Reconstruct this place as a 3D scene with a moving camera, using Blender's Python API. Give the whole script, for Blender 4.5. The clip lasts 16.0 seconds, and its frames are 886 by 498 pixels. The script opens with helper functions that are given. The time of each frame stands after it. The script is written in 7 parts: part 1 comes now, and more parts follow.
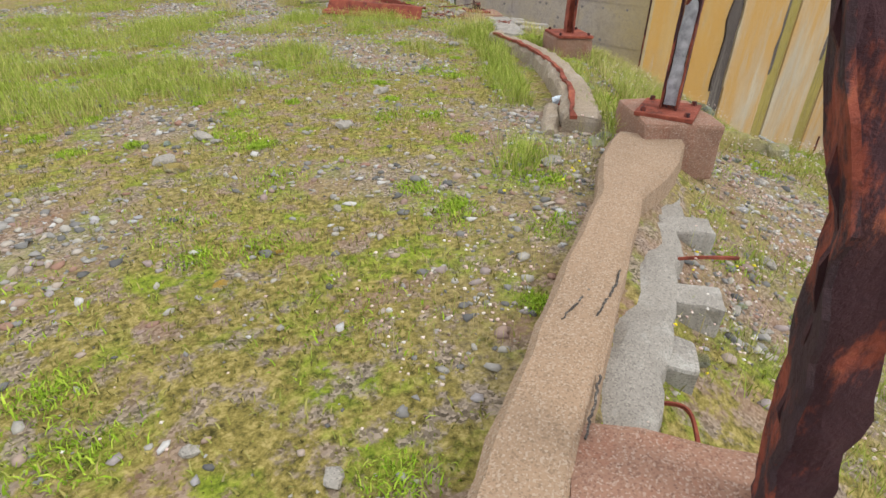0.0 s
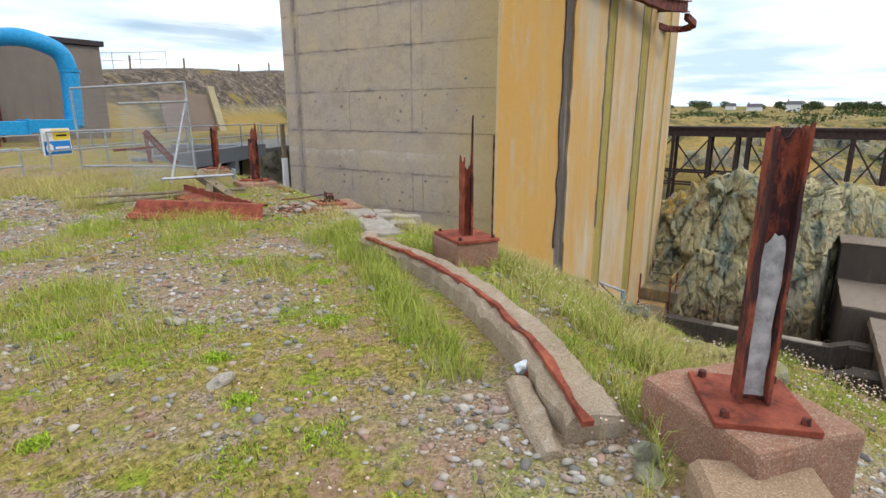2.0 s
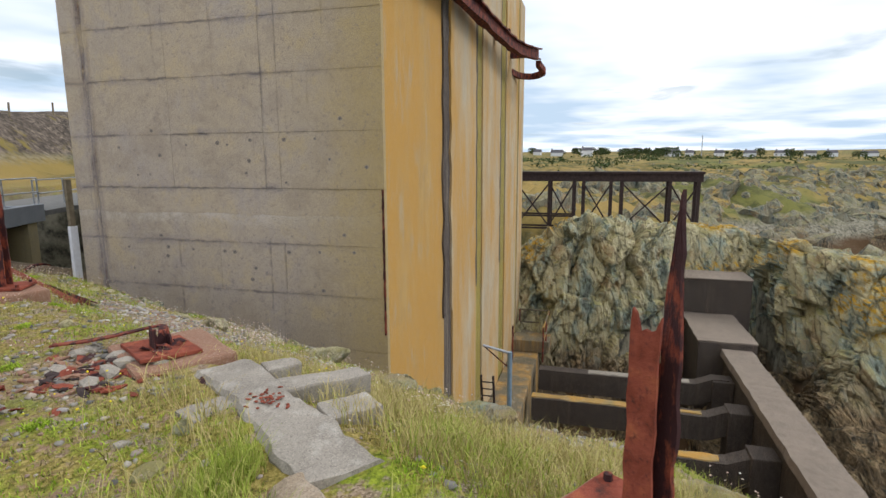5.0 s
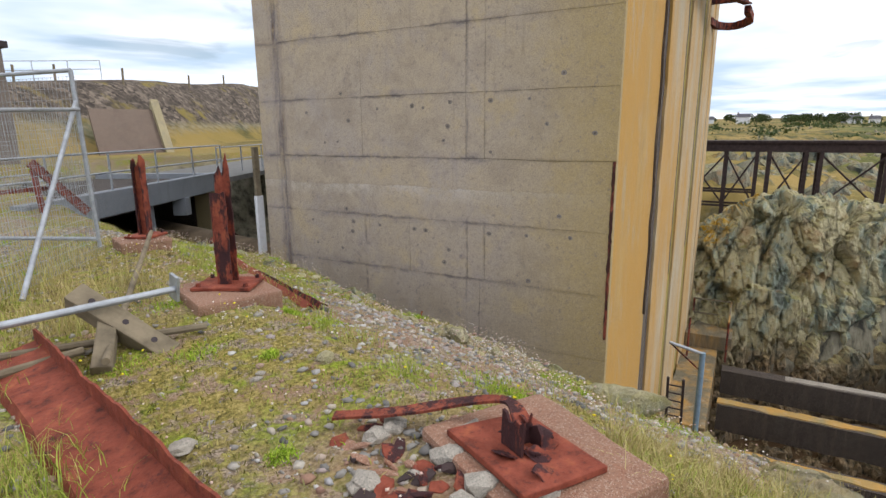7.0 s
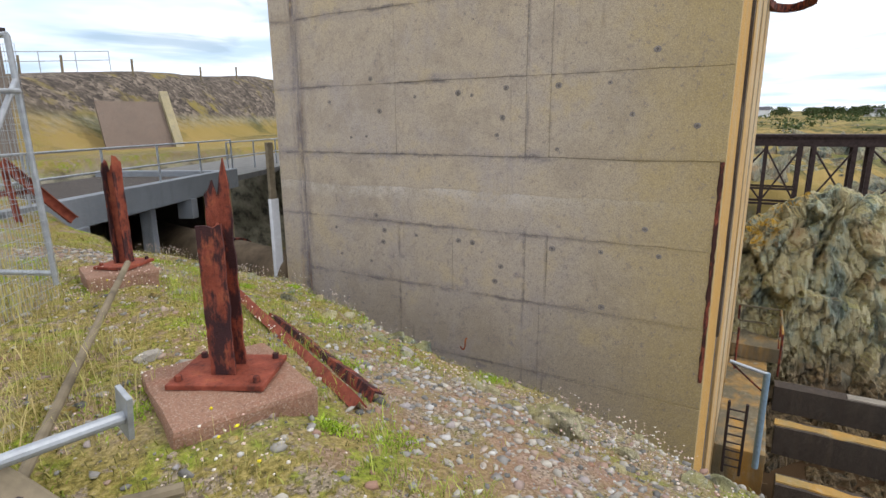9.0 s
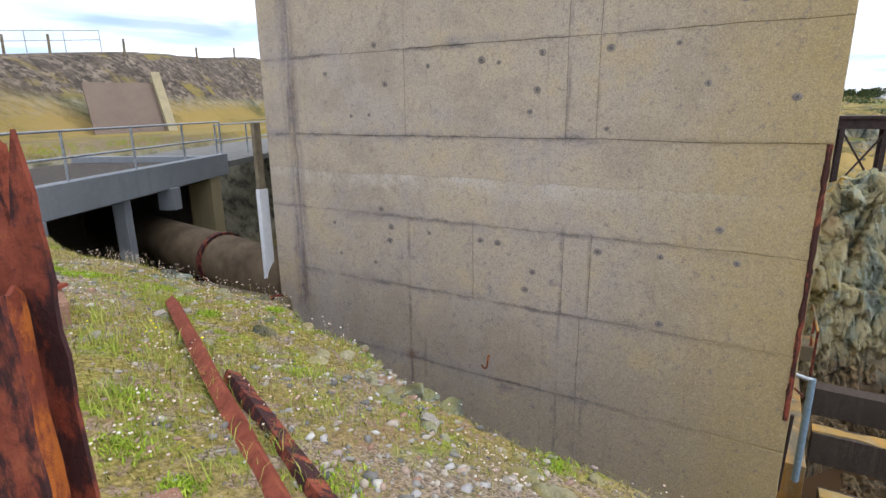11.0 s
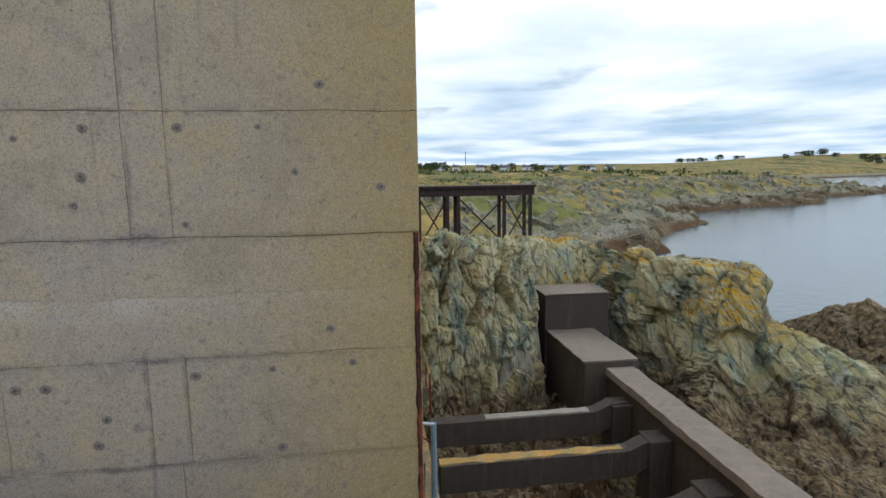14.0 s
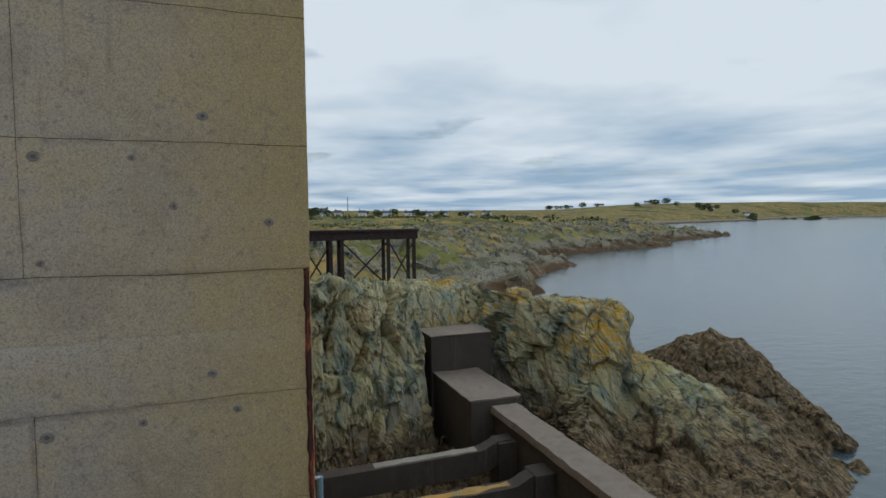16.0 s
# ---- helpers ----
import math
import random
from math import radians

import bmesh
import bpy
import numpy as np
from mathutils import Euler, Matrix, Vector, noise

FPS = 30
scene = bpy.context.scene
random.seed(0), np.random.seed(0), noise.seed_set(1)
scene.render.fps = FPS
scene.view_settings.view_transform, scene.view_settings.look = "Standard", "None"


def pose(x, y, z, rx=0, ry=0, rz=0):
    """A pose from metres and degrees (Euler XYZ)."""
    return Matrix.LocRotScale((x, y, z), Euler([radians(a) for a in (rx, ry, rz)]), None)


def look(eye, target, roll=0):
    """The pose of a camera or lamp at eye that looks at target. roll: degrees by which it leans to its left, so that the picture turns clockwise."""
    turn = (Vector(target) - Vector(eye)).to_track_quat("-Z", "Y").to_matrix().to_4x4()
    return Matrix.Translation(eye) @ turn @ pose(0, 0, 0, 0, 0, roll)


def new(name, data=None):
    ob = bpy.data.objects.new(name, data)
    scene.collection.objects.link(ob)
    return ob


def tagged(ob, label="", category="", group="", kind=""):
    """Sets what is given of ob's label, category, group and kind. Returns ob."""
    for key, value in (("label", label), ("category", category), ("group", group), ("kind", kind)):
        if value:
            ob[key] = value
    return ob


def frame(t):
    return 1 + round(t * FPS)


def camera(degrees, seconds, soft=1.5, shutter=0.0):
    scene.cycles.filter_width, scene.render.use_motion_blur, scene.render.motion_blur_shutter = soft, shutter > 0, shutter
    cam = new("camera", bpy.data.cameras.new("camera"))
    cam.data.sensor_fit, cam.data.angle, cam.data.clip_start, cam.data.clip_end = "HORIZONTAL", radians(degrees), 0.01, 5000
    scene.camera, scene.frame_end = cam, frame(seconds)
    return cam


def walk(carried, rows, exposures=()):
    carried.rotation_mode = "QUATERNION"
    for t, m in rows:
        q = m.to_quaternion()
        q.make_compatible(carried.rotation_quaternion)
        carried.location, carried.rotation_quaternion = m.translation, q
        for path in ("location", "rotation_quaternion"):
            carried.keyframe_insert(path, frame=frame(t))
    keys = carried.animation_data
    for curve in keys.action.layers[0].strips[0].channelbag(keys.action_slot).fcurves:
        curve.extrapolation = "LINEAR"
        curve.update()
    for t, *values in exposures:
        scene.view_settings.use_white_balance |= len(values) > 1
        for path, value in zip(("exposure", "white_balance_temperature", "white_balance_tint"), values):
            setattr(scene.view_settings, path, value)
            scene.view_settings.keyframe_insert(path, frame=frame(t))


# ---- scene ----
cam = camera(78.3, 16.0)
PATH = [
    (0, (-0.006, 0.037, 1.394), (1.093, 1.372, 0.389), 1.3),
    (0.5, (0.199, 0.566, 1.384), (1.374, 1.954, 0.552), 1.3),
    (1, (0.45, 1.023, 1.473), (1.742, 2.368, 0.751), 1.1),
    (1.5, (0.867, 1.494, 1.533), (2.364, 2.69, 0.963), 0.3),
    (2, (1.274, 2.012, 1.51), (2.893, 3.082, 1.029), 0.1),
    (2.5, (1.804, 2.415, 1.506), (3.488, 3.383, 1.029), -0.4),
    (3, (2.415, 2.839, 1.569), (4.164, 3.685, 1.092), -0.5),
    (3.2, (2.636, 3.007, 1.593), (4.414, 3.793, 1.126), -0.4),
    (5.3, (4.285, 5.435, 1.593), (6.186, 5.969, 1.274), -0.3),
    (5.5, (4.406, 5.735, 1.533), (6.294, 6.327, 1.239), -0.5),
    (6, (4.708, 6.416, 1.445), (6.523, 7.192, 1.124), -0.4),
    (6.5, (5.023, 6.962, 1.49), (6.77, 7.85, 1.088), -0.7),
    (7, (5.384, 7.51, 1.53), (7.09, 8.462, 1.101), -0.5),
    (7.5, (5.748, 7.947, 1.515), (7.45, 8.903, 1.082), -0.7),
    (8, (6.128, 8.36, 1.51), (7.814, 9.333, 1.047), -0.7),
    (8.5, (6.496, 8.746, 1.559), (8.178, 9.727, 1.098), -0.6),
    (8.7, (6.622, 8.881, 1.545), (8.305, 9.863, 1.095), -0.6),
    (10.8, (7.928, 10.131, 1.374), (9.573, 11.159, 0.885), -0.6),
    (11, (8.136, 10.158, 1.38), (9.798, 11.149, 0.876), -0.7),
    (11.3, (8.481, 10.23, 1.346), (10.226, 11.072, 0.847), -0.8),
    (11.5, (8.668, 10.276, 1.383), (10.48, 10.961, 0.886), -0.7),
    (12, (8.989, 10.266, 1.339), (10.913, 10.566, 0.885), -0.8),
    (12.5, (9.179, 10.177, 1.334), (11.125, 10.278, 0.884), -0.9),
    (13, (9.343, 10.214, 1.35), (11.287, 10.028, 0.918), -0.9),
    (13.5, (9.454, 10.209, 1.495), (11.382, 9.875, 1.081), -0.9),
    (14, (9.447, 10.093, 1.583), (11.411, 9.833, 1.306), -0.8),
    (14.5, (9.475, 10.093, 1.578), (11.457, 9.93, 1.364), -0.7),
    (15, (9.485, 10.178, 1.519), (11.454, 9.873, 1.347), -0.1),
    (15.5, (9.428, 10.219, 1.477), (11.332, 9.622, 1.347), -0.7),
    (16, (9.409, 10.205, 1.478), (11.286, 9.526, 1.361), -0.6),
]
walk(cam, [(t, look(eye, target, roll)) for t, eye, target, roll in PATH],
     [(0, 0.22, 6480, 10), (3, 0.16, 6480, 10), (5.5, -0.06, 6500, 11), (7, 0.08, 6480, 12), (8, 0.13, 6480, 11), (11, 0.36, 6220, 12), (13, 0.16, 6050, 8), (14.5, -0.38, 6000, 6), (15, -0.44, 5980, 6), (15.5, -0.66, 5950, 5), (16, -0.88, 5900, 4)])

# ---------------------------------------------------------------- light
world = bpy.data.worlds.new("world")
scene.world = world
world.use_nodes = True
wn, wl = world.node_tree.nodes, world.node_tree.links
wn.clear()
SUN_EL, SUN_AZ = 42.0, -70.0          # degrees; azimuth from +x towards +y


def wnode(kind, **kw):
    n = wn.new(kind)
    for k, v in kw.items():
        setattr(n, k, v)
    return n


w_out = wnode("ShaderNodeOutputWorld")
w_bg = wnode("ShaderNodeBackground")
w_sky = wnode("ShaderNodeTexSky", sky_type="NISHITA", sun_disc=False)
w_sky.sun_elevation, w_sky.sun_rotation = radians(SUN_EL), radians(90 - SUN_AZ)
w_tc = wnode("ShaderNodeTexCoord")
w_sep = wnode("ShaderNodeSeparateXYZ")
w_div = wnode("ShaderNodeMath", operation="MAXIMUM")
w_div.inputs[1].default_value = 0.0
w_px = wnode("ShaderNodeMath", operation="DIVIDE")
w_py = wnode("ShaderNodeMath", operation="DIVIDE")
w_comb = wnode("ShaderNodeCombineXYZ")
wl.new(w_tc.outputs["Generated"], w_sep.inputs[0])
wl.new(w_sep.outputs[2], w_div.inputs[0])
w_add = wnode("ShaderNodeMath", operation="ADD")
w_add.inputs[1].default_value = 0.06
wl.new(w_div.outputs[0], w_add.inputs[0])
for axis, dv in ((0, w_px), (1, w_py)):
    wl.new(w_sep.outputs[axis], dv.inputs[0])
    wl.new(w_add.outputs[0], dv.inputs[1])
    wl.new(dv.outputs[0], w_comb.inputs[axis])
w_noise = wnode("ShaderNodeTexNoise")
w_noise.inputs["Scale"].default_value = 0.8
w_noise.inputs["Detail"].default_value = 7
w_noise.inputs["Roughness"].default_value = 0.52
w_noise.inputs["Distortion"].default_value = 0.4
wl.new(w_comb.outputs[0], w_noise.inputs["Vector"])
w_ramp = wnode("ShaderNodeValToRGB")
w_ramp.color_ramp.elements[0].position, w_ramp.color_ramp.elements[1].position = 0.24, 0.42
wl.new(w_noise.outputs["Fac"], w_ramp.inputs[0])
w_noise2 = wnode("ShaderNodeTexNoise")
w_noise2.inputs["Scale"].default_value = 0.55
w_noise2.inputs["Detail"].default_value = 4
w_shift = wnode("ShaderNodeMapping")
w_shift.inputs["Location"].default_value = (4.0, 9.0, 2.0)
wl.new(w_comb.outputs[0], w_shift.inputs[0])
wl.new(w_shift.outputs[0], w_noise2.inputs["Vector"])
w_cloud = wnode("ShaderNodeValToRGB")
w_cloud.color_ramp.elements[0].position, w_cloud.color_ramp.elements[1].position = 0.36, 0.64
w_cloud.color_ramp.elements[0].color = (6.0, 7.7, 9.6, 1)
w_cloud.color_ramp.elements[1].color = (13.2, 13.4, 13.8, 1)
w_high = wnode("ShaderNodeMapRange")
for slot, v in zip(("From Min", "From Max", "To Min", "To Max"), (0.13, 0.32, -0.02, 0.2)):
    w_high.inputs[slot].default_value = v
wl.new(w_div.outputs[0], w_high.inputs["Value"])
w_lift = wnode("ShaderNodeMath", operation="ADD")
wl.new(w_noise2.outputs["Fac"], w_lift.inputs[0])
wl.new(w_high.outputs[0], w_lift.inputs[1])
wl.new(w_lift.outputs[0], w_cloud.inputs[0])
w_mix = wnode("ShaderNodeMix", data_type="RGBA")
w_low = wnode("ShaderNodeMath", operation="MULTIPLY_ADD")
w_low.inputs[1].default_value, w_low.inputs[2].default_value = -5.0, 1.1
wl.new(w_div.outputs[0], w_low.inputs[0])
w_cov = wnode("ShaderNodeMath", operation="MAXIMUM", use_clamp=True)
wl.new(w_ramp.outputs[0], w_cov.inputs[0])
wl.new(w_low.outputs[0], w_cov.inputs[1])
wl.new(w_cov.outputs[0], w_mix.inputs["Factor"])
wl.new(w_sky.outputs[0], w_mix.inputs["A"])
wl.new(w_cloud.outputs[0], w_mix.inputs["B"])
wl.new(w_mix.outputs["Result"], w_bg.inputs[0])
w_bg.inputs[1].default_value = 0.1
wl.new(w_bg.outputs[0], w_out.inputs[0])

sun = new("sun", bpy.data.lights.new("sun", "SUN"))
sun.data.energy, sun.data.angle, sun.data.color = 1.2, radians(14), (1.0, 0.95, 0.88)
sun_dir = Vector((math.cos(radians(SUN_AZ)) * math.cos(radians(SUN_EL)), math.sin(radians(SUN_AZ)) * math.cos(radians(SUN_EL)), math.sin(radians(SUN_EL))))
sun.matrix_world = look(sun_dir * 60, (0, 0, 0))

# ---------------------------------------------------------------- materials


class Mat:
    """A small builder for node materials."""

    def __init__(self, name, rough=0.9, metal=0.0, spec=0.3):
        self.m = bpy.data.materials.new(name)
        self.m.use_nodes = True
        self.n, self.l = self.m.node_tree.nodes, self.m.node_tree.links
        self.b = self.n["Principled BSDF"]
        self.b.inputs["Roughness"].default_value = rough
        self.b.inputs["Metallic"].default_value = metal
        self.b.inputs["Specular IOR Level"].default_value = spec
        self.pos = self.n.new("ShaderNodeNewGeometry").outputs["Position"]
        self.obj = self.n.new("ShaderNodeTexCoord").outputs["Object"]

    def vec(self, base, scale=(1, 1, 1), rot=(0, 0, 0), loc=(0, 0, 0)):
        mp = self.n.new("ShaderNodeMapping")
        mp.inputs["Scale"].default_value, mp.inputs["Location"].default_value = scale, loc
        mp.inputs["Rotation"].default_value = [radians(a) for a in rot]
        self.l.new(base, mp.inputs[0])
        return mp.outputs[0]

    def noise(self, vec, scale=1.0, detail=6, rough=0.6, distort=0.0):
        t = self.n.new("ShaderNodeTexNoise")
        for k, v in (("Scale", scale), ("Detail", detail), ("Roughness", rough), ("Distortion", distort)):
            t.inputs[k].default_value = v
        self.l.new(vec, t.inputs["Vector"])
        return t.outputs["Fac"]

    def voronoi(self, vec, scale=1.0, feature="F1", out="Distance", rand=1.0):
        t = self.n.new("ShaderNodeTexVoronoi")
        t.feature = feature
        t.inputs["Scale"].default_value = scale
        t.inputs["Randomness"].default_value = rand
        self.l.new(vec, t.inputs["Vector"])
        return t.outputs[out]

    def ramp(self, fac, *stops):
        r = self.n.new("ShaderNodeValToRGB")
        e = r.color_ramp.elements
        while len(e) < len(stops):
            e.new(0.5)
        for el, (p, c) in zip(e, stops):
            el.position = p
            el.color = (c, c, c, 1) if isinstance(c, (int, float)) else (*c, 1)
        self.l.new(fac, r.inputs[0])
        return r.outputs[0]

    def mix(self, fac, a, b, mode="MIX"):
        m = self.n.new("ShaderNodeMix")
        m.data_type, m.blend_type = "RGBA", mode
        for sock, v in ((m.inputs["Factor"], fac), (m.inputs["A"], a), (m.inputs["B"], b)):
            if isinstance(v, (int, float)):
                sock.default_value = v
            elif isinstance(v, tuple):
                sock.default_value = (*v, 1)
            else:
                self.l.new(v, sock)
        return m.outputs["Result"]

    def math(self, op, a, b=0.0):
        m = self.n.new("ShaderNodeMath")
        m.operation = op
        for sock, v in zip(m.inputs, (a, b)):
            if isinstance(v, (int, float)):
                sock.default_value = v
            else:
                self.l.new(v, sock)
        return m.outputs[0]

    def sep(self, vec, axis):
        s = self.n.new("ShaderNodeSeparateXYZ")
        self.l.new(vec, s.inputs[0])
        return s.outputs[axis]

    def random(self):
        return self.n.new("ShaderNodeObjectInfo").outputs["Random"]

    def island(self):
        return self.n.new("ShaderNodeNewGeometry").outputs["Random Per Island"]

    def attr(self, name):
        a = self.n.new("ShaderNodeAttribute")
        a.attribute_name = name
        return a.outputs["Fac"]

    def done(self, colour, bump=None, strength=0.3, dist=0.02, rough=None):
        if isinstance(colour, tuple):
            self.b.inputs["Base Color"].default_value = (*colour, 1)
        else:
            self.l.new(colour, self.b.inputs["Base Color"])
        if bump is not None:
            b = self.n.new("ShaderNodeBump")
            b.inputs["Strength"].default_value, b.inputs["Distance"].default_value = strength, dist
            self.l.new(bump, b.inputs["Height"])
            self.l.new(b.outputs[0], self.b.inputs["Normal"])
        if rough is not None:
            self.l.new(rough, self.b.inputs["Roughness"])
        return self.m



def mat_concrete(name, base=(0.33, 0.31, 0.27), dark=(0.17, 0.165, 0.155), stain=(0.12, 0.11, 0.10), ochre=0.0, streak=0.35):
    k = Mat(name, 0.92)
    big = k.noise(k.pos, 0.35, 4)
    mid = k.noise(k.pos, 2.2, 7, 0.65)
    fine = k.noise(k.pos, 60, 4, 0.7)
    col = k.mix(k.ramp(big, (0.35, 0.0), (0.65, 1.0)), base, tuple(0.86 * c for c in base))
    col = k.mix(k.math("MULTIPLY", k.ramp(mid, (0.48, 0.0), (0.68, 1.0)), 0.35), col, dark)
    run = k.noise(k.vec(k.pos, (3.0, 3.0, 0.12)), 1.6, 6, 0.7)
    col = k.mix(k.math("MULTIPLY", k.ramp(run, (0.52, 0.0), (0.72, 1.0)), streak), col, stain)
    if ochre:
        och = k.noise(k.vec(k.pos, (1.0, 1.0, 0.22), loc=(7, 3, 0)), 0.9, 6, 0.6)
        col = k.mix(k.math("MULTIPLY", k.ramp(och, (0.5 - 0.3 * ochre, 0.0), (0.72 - 0.25 * ochre, 1.0)), 0.9), col, (0.50, 0.27, 0.045))
        lich = k.noise(k.vec(k.pos, (2, 2, 0.5), loc=(1, 9, 4)), 1.3, 6, 0.65)
        col = k.mix(k.math("MULTIPLY", k.ramp(lich, (0.55, 0.0), (0.7, 1.0)), 0.55), col, (0.40, 0.37, 0.28))
    pits = k.voronoi(k.pos, 26)
    pit = k.ramp(pits, (0.0, 0.0), (0.10, 1.0))
    col = k.mix(k.math("MULTIPLY", k.ramp(fine, (0.3, 1.0), (0.5, 0.0)), 0.25), col, dark)
    speck = k.sep(k.voronoi(k.pos, 170, out="Color"), 0)
    col = k.mix(k.math("MULTIPLY", k.ramp(speck, (0.72, 0.0), (0.95, 1.0)), 0.28), col, (0.55, 0.50, 0.42))
    col = k.mix(k.math("MULTIPLY", k.ramp(speck, (0.06, 1.0), (0.25, 0.0)), 0.4), col, tuple(0.5 * c for c in dark))
    h = k.math("ADD", k.math("ADD", k.math("MULTIPLY", fine, 0.5), k.math("MULTIPLY", speck, 0.3)), k.math("ADD", mid, k.math("MULTIPLY", pit, 0.25)))
    return k.done(col, h, 0.35, 0.012)


def mat_tower(name):
    """Warm board-marked concrete: pale bands, dirt along the lifts, lichen by the seaward edge."""
    k = Mat(name, 0.92)
    z, y = k.sep(k.pos, 2), k.sep(k.pos, 1)
    big = k.noise(k.pos, 0.4, 5)
    mid = k.noise(k.pos, 2.4, 8, 0.68)
    fine = k.noise(k.pos, 55, 5, 0.72)
    rnd = k.random()
    col = k.mix(k.ramp(big, (0.36, 0.0), (0.62, 1.0)), (0.49, 0.405, 0.30), (0.445, 0.385, 0.335))
    col = k.mix(k.math("MULTIPLY", rnd, 0.28), col, (0.40, 0.335, 0.255))
    # mottled darkening towards the bottom of the wall
    low_dark = k.ramp(k.math("ADD", k.math("MULTIPLY", z, 0.25), k.math("ADD", k.math("MULTIPLY", mid, 0.5), 0.6)), (0.25, 1.0), (0.55, 0.0))
    col = k.mix(k.math("MULTIPLY", low_dark, 0.45), col, (0.27, 0.235, 0.215))
    # hairline lift joints, each with its own patchy grime and a blue-grey haze
    wob = k.math("MULTIPLY", k.math("SUBTRACT", k.noise(k.vec(k.pos, (1, 1, 1), loc=(5, 1, 1)), 3.0, 7, 0.7), 0.5), 0.16)
    zz = k.math("ADD", z, wob)
    near_joint = None
    for level in (4.82, 3.57, 2.24, 0.94, -0.38, -1.58, -2.88, -4.15):
        gap = k.math("ABSOLUTE", k.math("SUBTRACT", zz, level))
        near_joint = gap if near_joint is None else k.math("MINIMUM", near_joint, gap)
    patchy = k.ramp(k.noise(k.vec(k.pos, (1, 1, 1.6), loc=(2, 7, 1)), 0.8, 8, 0.75), (0.41, 0.0), (0.54, 1.0))
    haze = k.ramp(k.noise(k.vec(k.pos, (1, 1, 2.2), loc=(3, 3, 1)), 0.6, 7, 0.7), (0.45, 0.0), (0.62, 1.0))
    col = k.mix(k.math("MULTIPLY", k.math("MULTIPLY", k.ramp(near_joint, (0.02, 1.0), (0.17, 0.0)), haze), 0.75), col, (0.225, 0.215, 0.25))
    col = k.mix(k.math("MULTIPLY", k.math("MULTIPLY", k.ramp(near_joint, (0.006, 1.0), (0.05, 0.0)), patchy), 0.9), col, (0.13, 0.115, 0.12))
    # the pale laitance band under a crisp, wandering line
    edge_z = k.math("ADD", z, k.math("MULTIPLY", k.math("SUBTRACT", k.noise(k.pos, 0.7, 5), 0.5), 0.22))
    band = k.math("MULTIPLY", k.ramp(edge_z, (0.305, 1.0), (0.335, 0.0)), k.ramp(edge_z, (0.0, 0.0), (0.29, 1.0)))
    col = k.mix(k.math("MULTIPLY", k.math("MULTIPLY", band, k.ramp(k.noise(k.vec(k.pos, (1, 0.6, 1.0)), 1.2, 6, 0.65), (0.36, 0.0), (0.60, 1.0))), 0.75), col, (0.62, 0.585, 0.55))
    col = k.mix(k.math("MULTIPLY", k.ramp(k.math("ABSOLUTE", k.math("SUBTRACT", edge_z, 0.33)), (0.0, 1.0), (0.012, 0.0)), 0.35), col, (0.22, 0.19, 0.18))
    # honeycombed concrete above the joint below the long lift
    comb = k.math("MULTIPLY", k.ramp(k.math("ABSOLUTE", k.math("SUBTRACT", zz, 0.82)), (0.04, 1.0), (0.22, 0.0)), k.ramp(k.noise(k.vec(k.pos, (1, 1, 1), loc=(9, 4, 2)), 0.9, 6, 0.7), (0.48, 0.0), (0.60, 1.0)))
    col = k.mix(k.math("MULTIPLY", k.math("MULTIPLY", comb, k.ramp(k.voronoi(k.pos, 34), (0.20, 1.0), (0.34, 0.0))), 0.75), col, (0.16, 0.14, 0.145))
    # grime beside the two upright joints
    pair = k.math("ABSOLUTE", k.math("SUBTRACT", k.math("ABSOLUTE", k.math("SUBTRACT", k.math("ADD", y, k.math("MULTIPLY", wob, 0.5)), 12.34)), 0.2))
    grime = k.math("MULTIPLY", k.ramp(pair, (0.004, 1.0), (0.04, 0.0)), k.math("MULTIPLY", k.ramp(k.noise(k.vec(k.pos, (1, 1, 1), loc=(6, 2, 9)), 1.3, 7, 0.72), (0.42, 0.0), (0.56, 1.0)), k.ramp(k.math("ABSOLUTE", k.math("SUBTRACT", z, 0.3)), (0.55, 0.0), (0.62, 1.0))))
    col = k.mix(k.math("MULTIPLY", grime, 0.75), col, (0.15, 0.135, 0.145))
    # dark run with rust under one upright joint
    upright = k.math("ABSOLUTE", k.math("SUBTRACT", k.math("ADD", y, k.math("MULTIPLY", wob, 0.35)), 15.17))
    weep = k.math("MULTIPLY", k.ramp(upright, (0.008, 1.0), (0.05, 0.0)), k.math("MULTIPLY", k.ramp(k.math("MULTIPLY", z, -0.1), (0.02, 0.0), (0.09, 1.0)), k.ramp(k.noise(k.vec(k.pos, (1, 1, 0.8), loc=(1, 1, 7)), 1.6, 6, 0.7), (0.42, 0.0), (0.55, 1.0))))
    col = k.mix(k.math("MULTIPLY", weep, 0.85), col, (0.10, 0.078, 0.085))
    spot = k.math("MULTIPLY", k.ramp(k.math("ABSOLUTE", k.math("SUBTRACT", y, 15.17)), (0.02, 1.0), (0.16, 0.0)), k.ramp(k.math("ABSOLUTE", k.math("ADD", zz, 2.82)), (0.02, 1.0), (0.14, 0.0)))
    col = k.mix(k.math("MULTIPLY", spot, 0.8), col, (0.13, 0.055, 0.035))
    smut = k.math("MULTIPLY", k.ramp(k.noise(k.vec(k.pos, (1, 1, 1.3), loc=(8, 8, 3)), 2.6, 9, 0.78), (0.555, 0.0), (0.63, 1.0)), k.ramp(k.math("MULTIPLY", z, -0.1), (0.03, 0.15), (0.10, 0.75)))
    col = k.mix(smut, col, (0.185, 0.165, 0.195))
    # rust and black runs down the corner by the gully
    runs = k.noise(k.vec(k.pos, (1, 5.0, 0.5), loc=(2, 1, 4)), 1.3, 7, 0.72)
